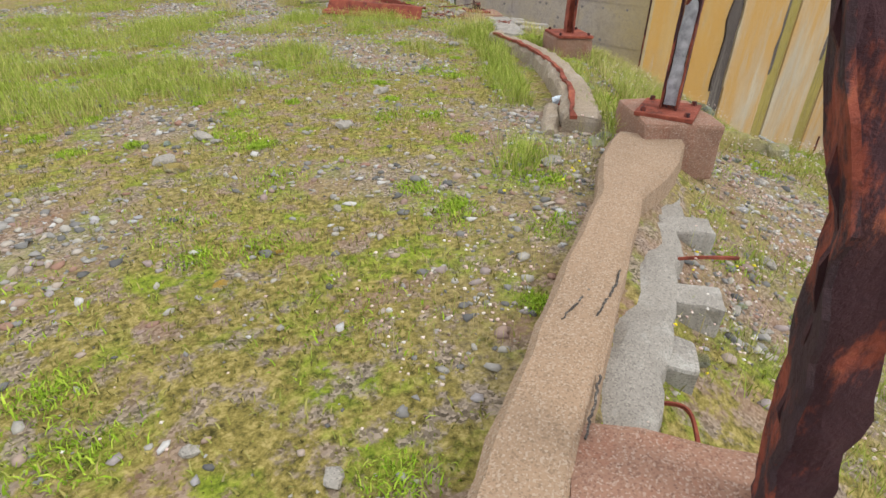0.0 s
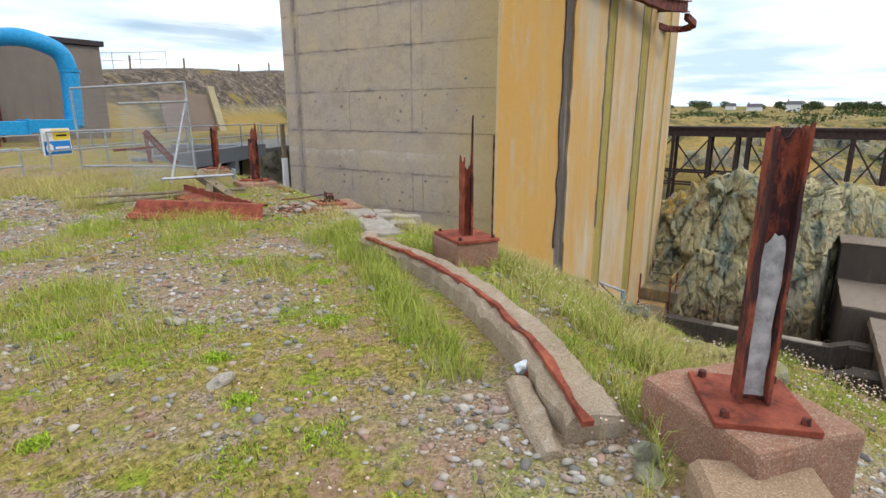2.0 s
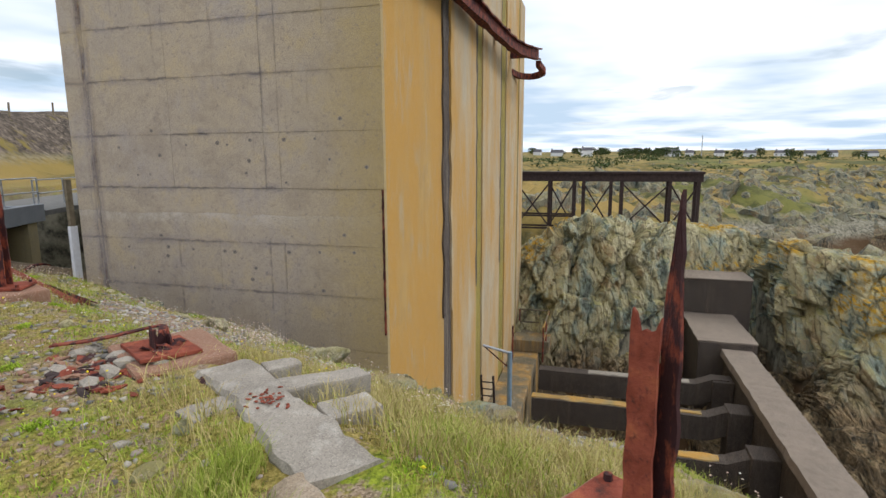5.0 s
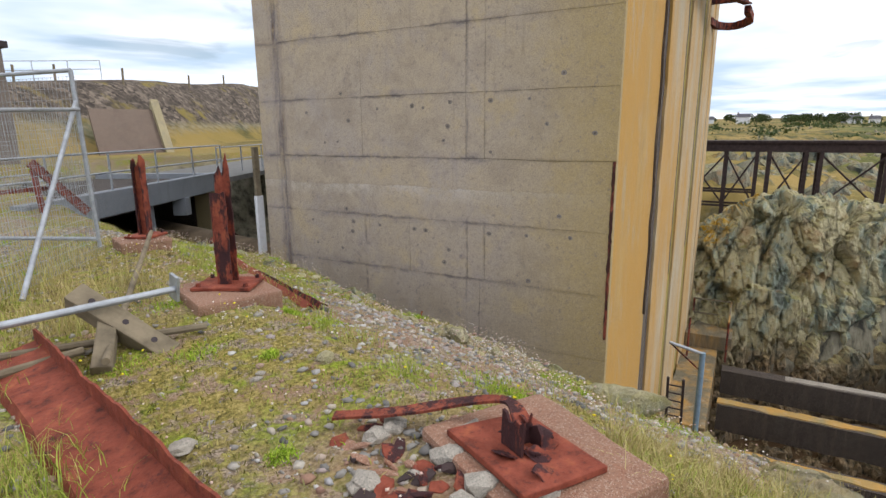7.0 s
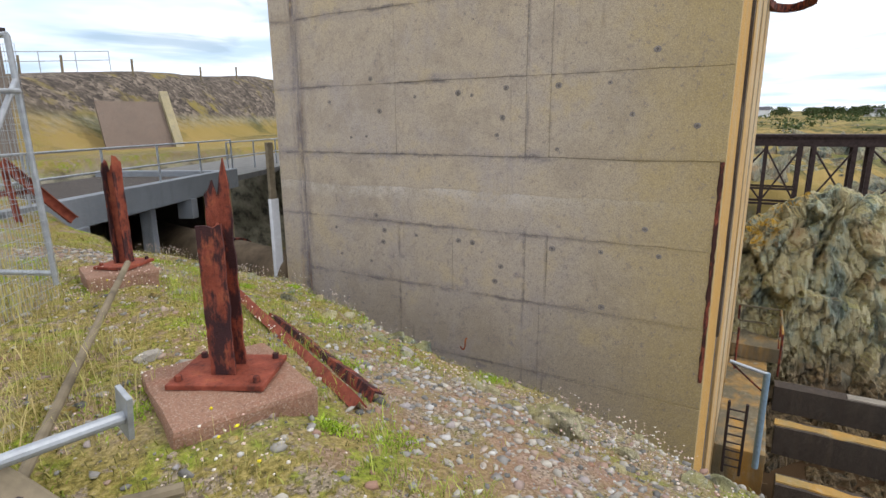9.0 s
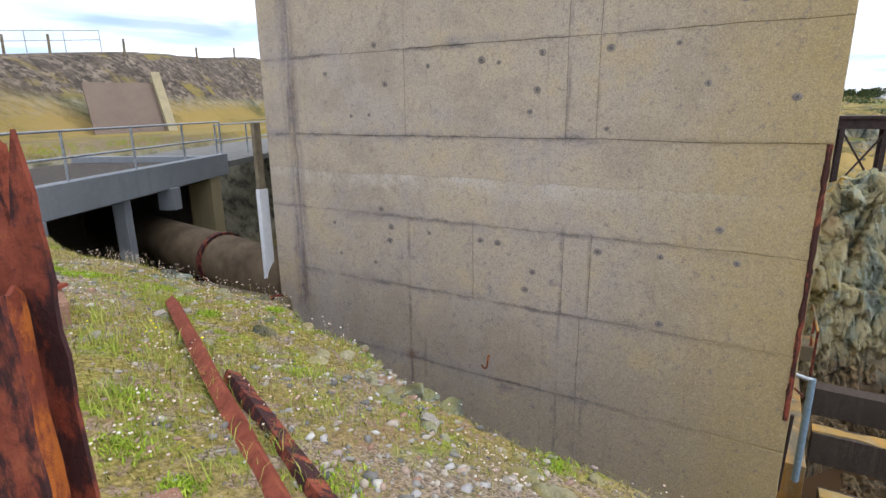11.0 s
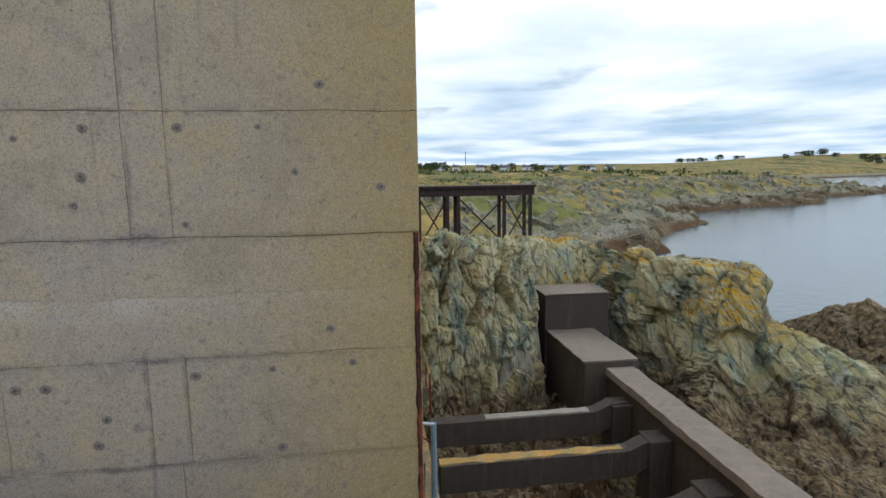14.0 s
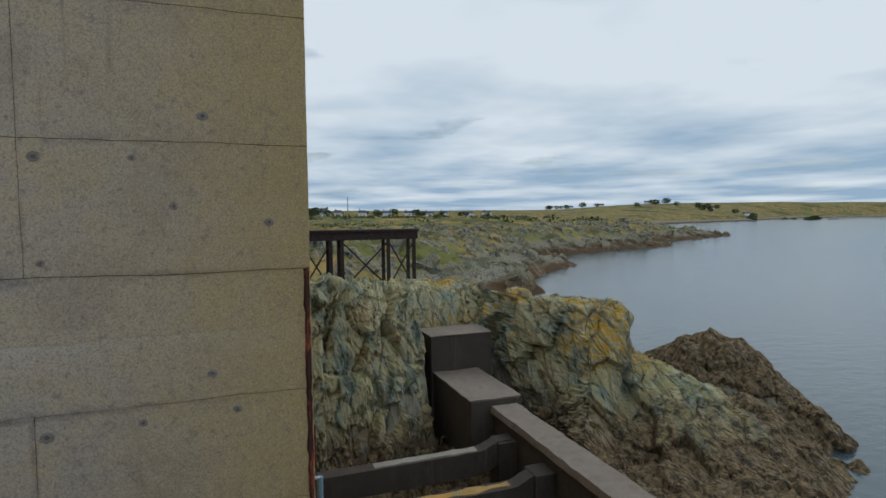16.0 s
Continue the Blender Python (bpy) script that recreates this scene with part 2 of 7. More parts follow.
    strip_y = k.ramp(k.math("ABSOLUTE", k.math("SUBTRACT", k.math("ADD", y, wob), 17.66)), (0.05, 1.0), (0.26, 0.0))
    col = k.mix(k.math("MULTIPLY", k.math("MULTIPLY", strip_y, k.ramp(runs, (0.37, 0.0), (0.48, 1.0))), 0.9), col, k.ramp(runs, (0.48, (0.19, 0.17, 0.19)), (0.58, (0.075, 0.05, 0.048)), (0.68, (0.22, 0.08, 0.035))))
    run = k.noise(k.vec(k.pos, (3.2, 3.2, 0.16)), 1.5, 7, 0.72)
    col = k.mix(k.math("MULTIPLY", k.ramp(run, (0.60, 0.0), (0.68, 1.0)), 0.5), col, (0.13, 0.11, 0.105))
    mott = k.noise(k.vec(k.pos, (1, 1, 1), loc=(4, 4, 9)), 1.15, 8, 0.7)
    col = k.mix(k.math("MULTIPLY", k.ramp(mott, (0.50, 0.0), (0.60, 1.0)), 0.6), col, (0.345, 0.285, 0.225))
    bloom = k.noise(k.vec(k.pos, (1, 1, 0.7), loc=(7, 1, 3)), 0.75, 7, 0.68)
    col = k.mix(k.math("MULTIPLY", k.ramp(bloom, (0.52, 0.0), (0.64, 1.0)), 0.5), col, (0.40, 0.36, 0.36))
    col = k.mix(k.math("MULTIPLY", k.ramp(mott, (0.36, 1.0), (0.46, 0.0)), 0.5), col, (0.53, 0.42, 0.25))
    edge = k.ramp(k.math("ADD", k.math("MULTIPLY", k.math("SUBTRACT", y, 9.6), 0.4), k.math("MULTIPLY", mid, 0.9)), (0.40, 1.0), (1.25, 0.0))
    col = k.mix(k.math("MULTIPLY", edge, 0.6), col, (0.42, 0.30, 0.09))
    tan = k.ramp(k.math("ADD", k.math("MULTIPLY", k.math("SUBTRACT", y, 9.6), 0.2), k.math("MULTIPLY", mott, 0.5)), (0.3, 1.0), (0.85, 0.0))
    col = k.mix(k.math("MULTIPLY", tan, 0.58), col, (0.39, 0.295, 0.125))
    pits = k.voronoi(k.vec(k.pos, (1, 1, 1)), 9)
    pit = k.math("MULTIPLY", k.ramp(pits, (0.045, 1.0), (0.075, 0.0)), k.ramp(k.noise(k.pos, 1.7, 3), (0.48, 0.0), (0.56, 1.0)))
    col = k.mix(k.math("MULTIPLY", pit, 0.75), col, (0.10, 0.09, 0.085))
    col = k.mix(k.math("MULTIPLY", k.ramp(fine, (0.34, 1.0), (0.50, 0.0)), 0.8), col, (0.20, 0.17, 0.15))
    col = k.mix(k.math("MULTIPLY", k.ramp(fine, (0.53, 0.0), (0.66, 1.0)), 0.5), col, (0.60, 0.50, 0.35))
    scab = k.noise(k.vec(k.pos, (1, 1, 1), loc=(2, 5, 5)), 11, 7, 0.72)
    col = k.mix(k.math("MULTIPLY", k.ramp(scab, (0.57, 0.0), (0.66, 1.0)), 0.6), col, (0.19, 0.165, 0.17))
    h = k.math("ADD", k.math("MULTIPLY", fine, 0.6), k.math("SUBTRACT", k.math("MULTIPLY", mid, 1.2), k.math("MULTIPLY", pit, 1.2)))
    return k.done(col, h, 0.45, 0.014)


def mat_rust(name, flake=0.35, paint=None, cover=0.53):
    k = Mat(name, 0.85, 0.0, 0.25)
    a = k.noise(k.pos, 7, 8, 0.65)
    b = k.noise(k.pos, 38, 6, 0.7)
    col = k.ramp(a, (0.28, (0.05, 0.02, 0.016)), (0.42, (0.19, 0.045, 0.026)), (0.55, (0.245, 0.062, 0.038)), (0.72, (0.35, 0.11, 0.05)))
    col = k.mix(k.math("MULTIPLY", k.ramp(b, (0.54, 0.0), (0.7, 1.0)), 0.65), col, (0.04, 0.018, 0.018))
    if paint:
        p = k.noise(k.vec(k.pos, (1, 1, 0.35), loc=(3, 1, 8)), 9.0, 8, 0.68)
        col = k.mix(k.ramp(p, (cover - 0.02, 0.0), (cover + 0.06, 0.92)), col, paint)
    return k.done(col, k.math("ADD", a, k.math("MULTIPLY", b, 0.5)), 0.6, flake * 0.06)


def mat_rock(name, lichen=0.5, warm=(0.45, 0.41, 0.255), cool=(0.27, 0.325, 0.275), dark=(0.09, 0.10, 0.082), wet=9.0):
    k = Mat(name, 0.9)
    dip = k.vec(k.pos, (1.0, 1.5, 0.75), rot=(24, -24, 10))
    a = k.noise(dip, 0.55, 9, 0.62, 0.5)
    b = k.noise(dip, 3.2, 8, 0.68, 0.4)
    c = k.noise(k.pos, 22, 5, 0.7)
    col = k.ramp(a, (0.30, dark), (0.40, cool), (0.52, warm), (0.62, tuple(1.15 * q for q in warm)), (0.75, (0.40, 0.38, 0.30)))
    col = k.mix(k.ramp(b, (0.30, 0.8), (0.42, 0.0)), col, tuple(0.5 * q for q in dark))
    col = k.mix(k.math("MULTIPLY", k.ramp(b, (0.55, 0.0), (0.7, 1.0)), 0.5), col, (0.44, 0.42, 0.36))
    ox = k.noise(k.vec(k.pos, (1, 1, 1), loc=(9, 2, 5)), 0.7, 6, 0.6)
    col = k.mix(k.math("MULTIPLY", k.ramp(ox, (0.55, 0.0), (0.68, 1.0)), 0.55), col, (0.34, 0.19, 0.085))
    up = k.sep(k.n.new("ShaderNodeNewGeometry").outputs["Normal"], 2)
    moss = k.math("MULTIPLY", k.ramp(up, (0.45, 0.0), (0.8, 1.0)), k.ramp(k.noise(k.pos, 1.1, 6, 0.6), (0.42, 0.0), (0.55, 1.0)))
    col = k.mix(k.math("MULTIPLY", moss, lichen), col, (0.27, 0.25, 0.06))
    z = k.math("ADD", k.sep(k.pos, 2), k.math("MULTIPLY", k.noise(k.pos, 0.5, 5), 3.0))
    z = k.math("SUBTRACT", z, k.math("MULTIPLY", k.ramp(k.math("MULTIPLY", k.sep(k.pos, 1), -0.01), (0.165, 0.0), (0.205, 1.0)), wet))
    col = k.mix(k.math("MULTIPLY", k.ramp(k.math("MULTIPLY", z, -0.1), (0.74, 0.0), (0.95, 1.0)), 0.85), col, k.ramp(b, (0.36, (0.020, 0.015, 0.012)), (0.52, (0.17, 0.11, 0.06)), (0.7, (0.37, 0.26, 0.15))))
    gold = k.math("MULTIPLY", k.ramp(up, (0.15, 0.0), (0.5, 1.0)), k.ramp(k.noise(k.vec(k.pos, (1, 1, 1), loc=(3, 6, 2)), 0.16, 5, 0.6), (0.55, 0.0), (0.62, 1.0)))
    gold = k.math("MULTIPLY", gold, k.ramp(k.noise(k.pos, 2.2, 6, 0.7), (0.40, 0.0), (0.55, 1.0)))
    gold = k.math("MULTIPLY", gold, k.ramp(k.math("ADD", k.math("MULTIPLY", k.sep(k.pos, 2), 0.1), 1.0), (0.12, 0.0), (0.3, 1.0)))
    head = k.math("MULTIPLY", k.ramp(k.math("MULTIPLY", k.sep(k.pos, 1), -0.1), (1.02, 0.0), (1.25, 1.0)), k.ramp(k.math("MULTIPLY", k.sep(k.pos, 2), -0.1), (0.56, 1.0), (0.72, 0.0)))
    head = k.math("MULTIPLY", head, k.ramp(k.noise(k.pos, 0.9, 6, 0.7), (0.40, 0.0), (0.52, 1.0)))
    col = k.mix(k.math("MULTIPLY", k.math("MAXIMUM", gold, head), lichen * 1.7), col, (0.46, 0.27, 0.02))
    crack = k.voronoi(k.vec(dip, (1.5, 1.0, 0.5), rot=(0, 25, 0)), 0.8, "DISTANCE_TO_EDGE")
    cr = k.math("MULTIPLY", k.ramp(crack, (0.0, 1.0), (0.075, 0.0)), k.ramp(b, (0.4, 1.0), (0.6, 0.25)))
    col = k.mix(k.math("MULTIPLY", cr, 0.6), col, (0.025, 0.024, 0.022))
    h = k.math("ADD", k.math("MULTIPLY", b, 1.6), k.math("SUBTRACT", k.math("MULTIPLY", c, 0.35), k.math("MULTIPLY", cr, 0.8)))
    return k.done(col, h, 0.9, 0.14)


def mat_ground():
    k = Mat("turf_and_gravel", 0.96, 0, 0.15)
    patch = k.noise(k.pos, 0.42, 6, 0.62, 0.3)
    mid = k.noise(k.pos, 2.3, 7, 0.66)
    fine = k.noise(k.pos, 26, 6, 0.75)
    grit = k.voronoi(k.pos, 75, out="Color")
    gritv = k.sep(grit, 0)
    soil = k.mix(gritv, (0.085, 0.065, 0.05), (0.44, 0.355, 0.285))
    soil = k.mix(k.ramp(k.noise(k.pos, 1.3, 6, 0.65), (0.45, 0.0), (0.6, 0.6)), soil, (0.30, 0.17, 0.11))
    grass = k.ramp(fine, (0.34, (0.055, 0.048, 0.014)), (0.50, (0.25, 0.205, 0.055)), (0.66, (0.48, 0.385, 0.15)))
    green = k.ramp(fine, (0.34, (0.055, 0.085, 0.010)), (0.64, (0.33, 0.40, 0.04)))
    grass = k.mix(k.ramp(mid, (0.50, 0.0), (0.62, 1.0)), grass, green)
    bare = k.math("MAXIMUM", k.math("MULTIPLY", k.attr("bare"), k.ramp(mid, (0.40, 1.0), (0.62, 0.45))), k.ramp(k.noise(k.pos, 5.5, 6, 0.7), (0.50, 0.0), (0.57, 0.9)))
    near = k.mix(bare, grass, soil)
    # far off: heath, fields and rough pasture
    far_a = k.noise(k.vec(k.pos, (1, 1, 0)), 0.012, 7, 0.6)
    far_b = k.noise(k.vec(k.pos, (1, 1, 0)), 0.11, 7, 0.7)
    heath = k.ramp(far_a, (0.38, (0.075, 0.085, 0.024)), (0.44, (0.22, 0.165, 0.05)), (0.52, (0.30, 0.215, 0.075)), (0.60, (0.15, 0.15, 0.045)))
    heath = k.mix(k.ramp(far_b, (0.42, 0.9), (0.53, 0.0)), heath, (0.05, 0.058, 0.022))
    heath = k.mix(k.ramp(k.noise(k.vec(k.pos, (1, 1, 0)), 0.035, 8, 0.7), (0.55, 0.0), (0.62, 0.8)), heath, (0.07, 0.085, 0.03))
    dx = k.math("SUBTRACT", k.sep(k.pos, 0), 6.0)
    dy = k.math("SUBTRACT", k.sep(k.pos, 1), 8.0)
    dist = k.math("SQRT", k.math("ADD", k.math("MULTIPLY", dx, dx), k.math("MULTIPLY", dy, dy)))
    col = k.mix(k.ramp(k.math("DIVIDE", dist, 100.0), (0.28, 0.0), (0.42, 1.0)), near, heath)
    # steep ground is bare rock
    nz = k.sep(k.n.new("ShaderNodeNewGeometry").outputs["Normal"], 2)
    rocky = k.ramp(k.noise(k.vec(k.pos, (1, 2, 0.6), rot=(18, -24, 0)), 1.6, 8, 0.66), (0.36, (0.045, 0.045, 0.04)), (0.5, (0.19, 0.18, 0.135)), (0.7, (0.32, 0.30, 0.24)))
    col = k.mix(k.ramp(k.math("ADD", nz, k.math("MULTIPLY", mid, 0.2)), (0.76, 1.0), (0.92, 0.0)), col, rocky)
    # the stony bank behind the road
    z = k.sep(k.pos, 2)
    bank = k.math("MULTIPLY", k.ramp(k.math("DIVIDE", k.sep(k.pos, 1), 100.0), (0.44, 0.0), (0.47, 1.0)), k.ramp(k.math("MULTIPLY", z, 0.1), (0.20, 0.0), (0.26, 1.0)))
    bank = k.math("MULTIPLY", bank, k.ramp(k.math("DIVIDE", dist, 100.0), (0.75, 1.0), (0.95, 0.0)))
    rub = k.voronoi(k.vec(k.pos, (1, 1, 1)), 3.8, out="Color")
    rubble = k.mix(k.math("MULTIPLY", k.sep(rub, 0), k.ramp(k.noise(k.pos, 0.9, 7, 0.7), (0.4, 0.2), (0.6, 1.0))), (0.05, 0.042, 0.036), (0.25, 0.205, 0.165))
    rubble = k.mix(k.ramp(k.noise(k.pos, 0.35, 6), (0.56, 0.0), (0.66, 1.0)), rubble, (0.20, 0.16, 0.05))
    col = k.mix(bank, col, rubble)
    # low ground by the sea is bare rock, brown with weed at the water
    shore = k.math("ADD", z, k.math("MULTIPLY", k.noise(k.pos, 0.12, 6, 0.65), 5.0))
    col = k.mix(k.ramp(k.math("MULTIPLY", shore, -0.1), (0.50, 0.0), (0.66, 1.0)), col, rocky)
    col = k.mix(k.ramp(k.math("MULTIPLY", shore, -0.1), (0.80, 0.0), (0.93, 1.0)), col, k.mix(fine, (0.03, 0.022, 0.014), (0.13, 0.075, 0.035)))
    return k.done(col, k.math("ADD", fine, k.math("MULTIPLY", gritv, 0.4)), 0.7, 0.03)


def mat_plain(name, c, rough=0.6, metal=0.0, var=0.18, scale=9, bump=0.2):
    k = Mat(name, rough, metal)
    a = k.noise(k.pos, scale, 6, 0.65)
    col = k.mix(k.ramp(a, (0.35, 0.0), (0.68, 1.0)), c, tuple(q * (1 - 2 * var) for q in c))
    return k.done(col, k.noise(k.pos, scale * 6, 4), bump, 0.004)


def mat_islands(name, *stops, rough=0.9, scale=14):
    k = Mat(name, rough, 0, 0.2)
    col = k.ramp(k.island(), *stops)
    n = k.noise(k.pos, scale, 5, 0.7)
    col = k.mix(k.ramp(n, (0.35, 0.22), (0.6, 0.0)), col, (0.09, 0.08, 0.05))
    return k.done(col, n, 0.3, 0.01)


M_WALL = mat_tower("board_marked_concrete")
M_PALE = mat_concrete("cream_stained_concrete", (0.50, 0.42, 0.29), (0.36, 0.31, 0.24), ochre=0.42, streak=0.4)
M_OLIVE = mat_concrete("olive_algae_concrete", (0.34, 0.27, 0.055), (0.15, 0.12, 0.035), stain=(0.07, 0.055, 0.03), streak=0.85)
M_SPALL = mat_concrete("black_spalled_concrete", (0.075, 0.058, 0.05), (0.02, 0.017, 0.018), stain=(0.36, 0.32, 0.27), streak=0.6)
M_OCHRE = mat_concrete("ochre_stained_concrete", (0.50, 0.35, 0.14), ochre=0.85, streak=0.35)
M_JOINT = mat_concrete("dark_weathered_joint", (0.065, 0.055, 0.048), (0.03, 0.026, 0.024), stain=(0.02, 0.018, 0.016), streak=0.5)
M_CONC = mat_concrete("old_grey_concrete", (0.33, 0.305, 0.265), (0.15, 0.14, 0.125), streak=0.5)
M_PAD = mat_concrete("rust_washed_concrete", (0.28, 0.155, 0.105), (0.14, 0.08, 0.06), stain=(0.25, 0.08, 0.04), streak=0.6)
M_DARKC = mat_concrete("near_black_concrete", (0.050, 0.039, 0.035), (0.02, 0.018, 0.017), stain=(0.115, 0.085, 0.065), streak=0.75)
M_RUST = mat_rust("flaking_rust")
M_EMBER = mat_rust("orange_rust", 0.6, (0.50, 0.15, 0.03), 0.47)
M_RUSTW = mat_rust("rust_with_old_paint", paint=(0.50, 0.50, 0.52))
M_RUSTD = mat_rust("dark_rust", 0.4, (0.030, 0.015, 0.019), 0.47)
M_SCRAP = mat_rust("red_flaking_rust", 0.5, (0.10, 0.030, 0.026), 0.60)
M_SOOT = mat_plain("blackened_steel", (0.055, 0.036, 0.036), 0.8, 0, 0.3, 4)
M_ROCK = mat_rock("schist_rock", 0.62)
M_COAST = mat_rock("coast_rock", 0.35, (0.235, 0.22, 0.155), (0.13, 0.155, 0.14), (0.03, 0.032, 0.03), 0.0)
M_GROUND = mat_ground()
M_GALV = mat_plain("galvanised_steel", (0.42, 0.45, 0.49), 0.5, 0.6)
M_BLUE = mat_plain("bright_blue_paint", (0.02, 0.33, 0.68), 0.5)
M_TARMAC = mat_plain("old_tarmac", (0.17, 0.17, 0.165), 0.95, 0, 0.15, 3)
M_TIMBER = mat_plain("weathered_timber", (0.23, 0.19, 0.13), 0.9, 0, 0.25, 5)
M_BLACK = mat_plain("old_black_paint", (0.045, 0.035, 0.04), 0.7)
M_WHITE = mat_plain("white_paint", (0.72, 0.74, 0.78), 0.7, 0, 0.08)
M_RENDER = mat_concrete("grey_cement_render", (0.21, 0.175, 0.15), (0.13, 0.11, 0.10), streak=0.6)


# ---------------------------------------------------------------- mesh helpers
def link(name, verts, faces, material, parent=None, label="", smooth=False):
    me = bpy.data.meshes.new(name)
    me.from_pydata([tuple(v) for v in verts], [], [tuple(f) for f in faces])
    me.materials.append(material)
    if smooth:
        me.shade_smooth()
    ob = new(name, me)
    if parent is not None:
        ob.parent = parent
    if label:
        ob["label"] = label
    return ob


def part(name, bm, material, parent=None, label="", smooth=False):
    """Links a bmesh as one mesh object under a thing or a part."""
    me = bpy.data.meshes.new(name)
    bm.normal_update()
    bm.to_mesh(me)
    bm.free()
    me.materials.append(material)
    if smooth:
        me.shade_smooth()
    ob = new(name, me)
    if parent is not None:
        ob.parent = parent
    if label:
        ob["label"] = label
    return ob


def thing(name, at=(0, 0, 0), label="", category="", group="", kind="", turn=0.0):
    ob = new(name)
    ob.empty_display_size = 0.1
    ob.matrix_basis = pose(*at, 0, 0, turn)
    return tagged(ob, label, category, group, kind)


def add_box(bm, x0, x1, y0, y1, z0, z1, bevel=0.0, m=None):
    r = bmesh.ops.create_cube(bm, size=1.0)
    vs = r["verts"]
    for v in vs:
        v.co = Vector((x0 + (v.co.x + 0.5) * (x1 - x0), y0 + (v.co.y + 0.5) * (y1 - y0), z0 + (v.co.z + 0.5) * (z1 - z0)))
    if m is not None:
        for v in vs:
            v.co = m @ v.co
    if bevel:
        es = list({e for v in vs for e in v.link_edges})
        bmesh.ops.bevel(bm, geom=es, offset=bevel, segments=2, affect="EDGES", profile=0.6)
    return vs


def box(name, x0, x1, y0, y1, z0, z1, material, parent=None, bevel=0.0, label="", m=None):
    bm = bmesh.new()
    add_box(bm, x0, x1, y0, y1, z0, z1, bevel, m)
    return part(name, bm, material, parent, label)


def add_tube(bm, a, b, r, seg=8, r2=None, caps=True):
    a, b = Vector(a), Vector(b)
    d = b - a
    q = d.to_track_quat("Z", "Y").to_matrix().to_4x4()
    bmesh.ops.create_cone(bm, cap_ends=caps, segments=seg, radius1=r, radius2=r if r2 is None else r2, depth=d.length, matrix=Matrix.Translation((a + b) / 2) @ q)


def tube(name, a, b, r, material, parent=None, seg=8, label=""):
    bm = bmesh.new()
    add_tube(bm, a, b, r, seg)
    return part(name, bm, material, parent, label, smooth=False)


def rough_up(bm, size, freq, seed=0.0, cuts=0):
    """Wears a mesh: cuts its faces finer and shifts its points by noise."""
    if cuts:
        bmesh.ops.subdivide_edges(bm, edges=bm.edges[:], cuts=cuts, use_grid_fill=True)
    for v in bm.verts:
        v.co += noise.noise_vector(v.co * freq + Vector((seed, seed * 1.7, -seed))) * size


def beam_bm(section, length, n=8):
    """A bar of the given section (points in x, z) along +y, cut in n steps."""
    bm = bmesh.new()
    rings = [[bm.verts.new((x, length * i / n, z)) for x, z in section] for i in range(n + 1)]
    k = len(section)
    for a, b in zip(rings, rings[1:]):
        for i in range(k):
            bm.faces.new((a[i], a[(i + 1) % k], b[(i + 1) % k], b[i]))
    bm.faces.new(rings[0][::-1])
    bm.faces.new(rings[-1])
    bmesh.ops.recalc_face_normals(bm, faces=bm.faces[:])
    return bm


def h_section(w, d, t):
    """An H or I section of width w (flanges) and depth d, plates t thick."""
    a, b = w / 2, d / 2
    return [(-a, -b), (a, -b), (a, -b + t), (t / 2, -b + t), (t / 2, b - t), (a, b - t), (a, b), (-a, b), (-a, b - t), (-t / 2, b - t), (-t / 2, -b + t), (-a, -b + t)]


def curve_points(keys, n=24):
    """A smooth run of points through the keys."""
    K = [Vector(k) for k in keys]
    K = [2 * K[0] - K[1]] + K + [2 * K[-1] - K[-2]]
    out = []
    for i in range(1, len(K) - 2):
        for j in range(n):
            t = j / n
            a, b, c, d = K[i - 1], K[i], K[i + 1], K[i + 2]
            out.append(0.5 * (2 * b + (c - a) * t + (2 * a - 5 * b + 4 * c - d) * t * t + (3 * b - a - 3 * c + d) * t ** 3))
    out.append(K[-2])
    return out


# ---------------------------------------------------------------- the ground
LINE_Y = np.array([-60.0, -10.0, 0.64, 2.07, 4.8, 8.3, 11.5, 14.4, 16.5, 18.5, 21.0, 60.0])
LINE_X = np.array([-125.0, -21.0, 0.8, 3.75, 5.89, 7.5, 8.56, 9.63, 9.9, 9.7, 9.4, 9.4])
SHORE = [(-400, -400), (-60, -60), (2, -22), (16, -14), (24, -17), (30, -26), (36, -24), (40, -16), (52, -22), (66, -16), (80, -30), (84, -18), (104, -37), (98, -20), (101, -42), (117, -46), (140, -70), (150, -82), (149, -66), (172, -82), (186, -92), (190, -112),
         (204, -140), (214, -178), (222, -166), (250, -190), (272, -262), (276, -240), (292, -300), (300, -262), (420, -330), (560, -450), (700, -610), (820, -880), (1300, -1700), (1150, -2600), (1500, -4200)]
SEA = -13.0


def fade(v, a, b):
    t = np.clip((v - a) / (b - a), 0, 1)
    return t * t * (3 - 2 * t)


def wave_noise(x, y, f, seed):
    """Cheap smooth noise from sums of turned sines."""
    rng = np.random.RandomState(seed)
    out = np.zeros_like(x)
    for i in range(7):
        a, p, q = rng.uniform(0, 6.283), rng.uniform(0, 6.283), rng.uniform(0.6, 1.7)
        out += np.sin((x * np.cos(a) + y * np.sin(a)) * f * q * 6.283 + p + 1.3 * np.sin((x * np.sin(a) - y * np.cos(a)) * f * 3.1 + p))
    return out / 7


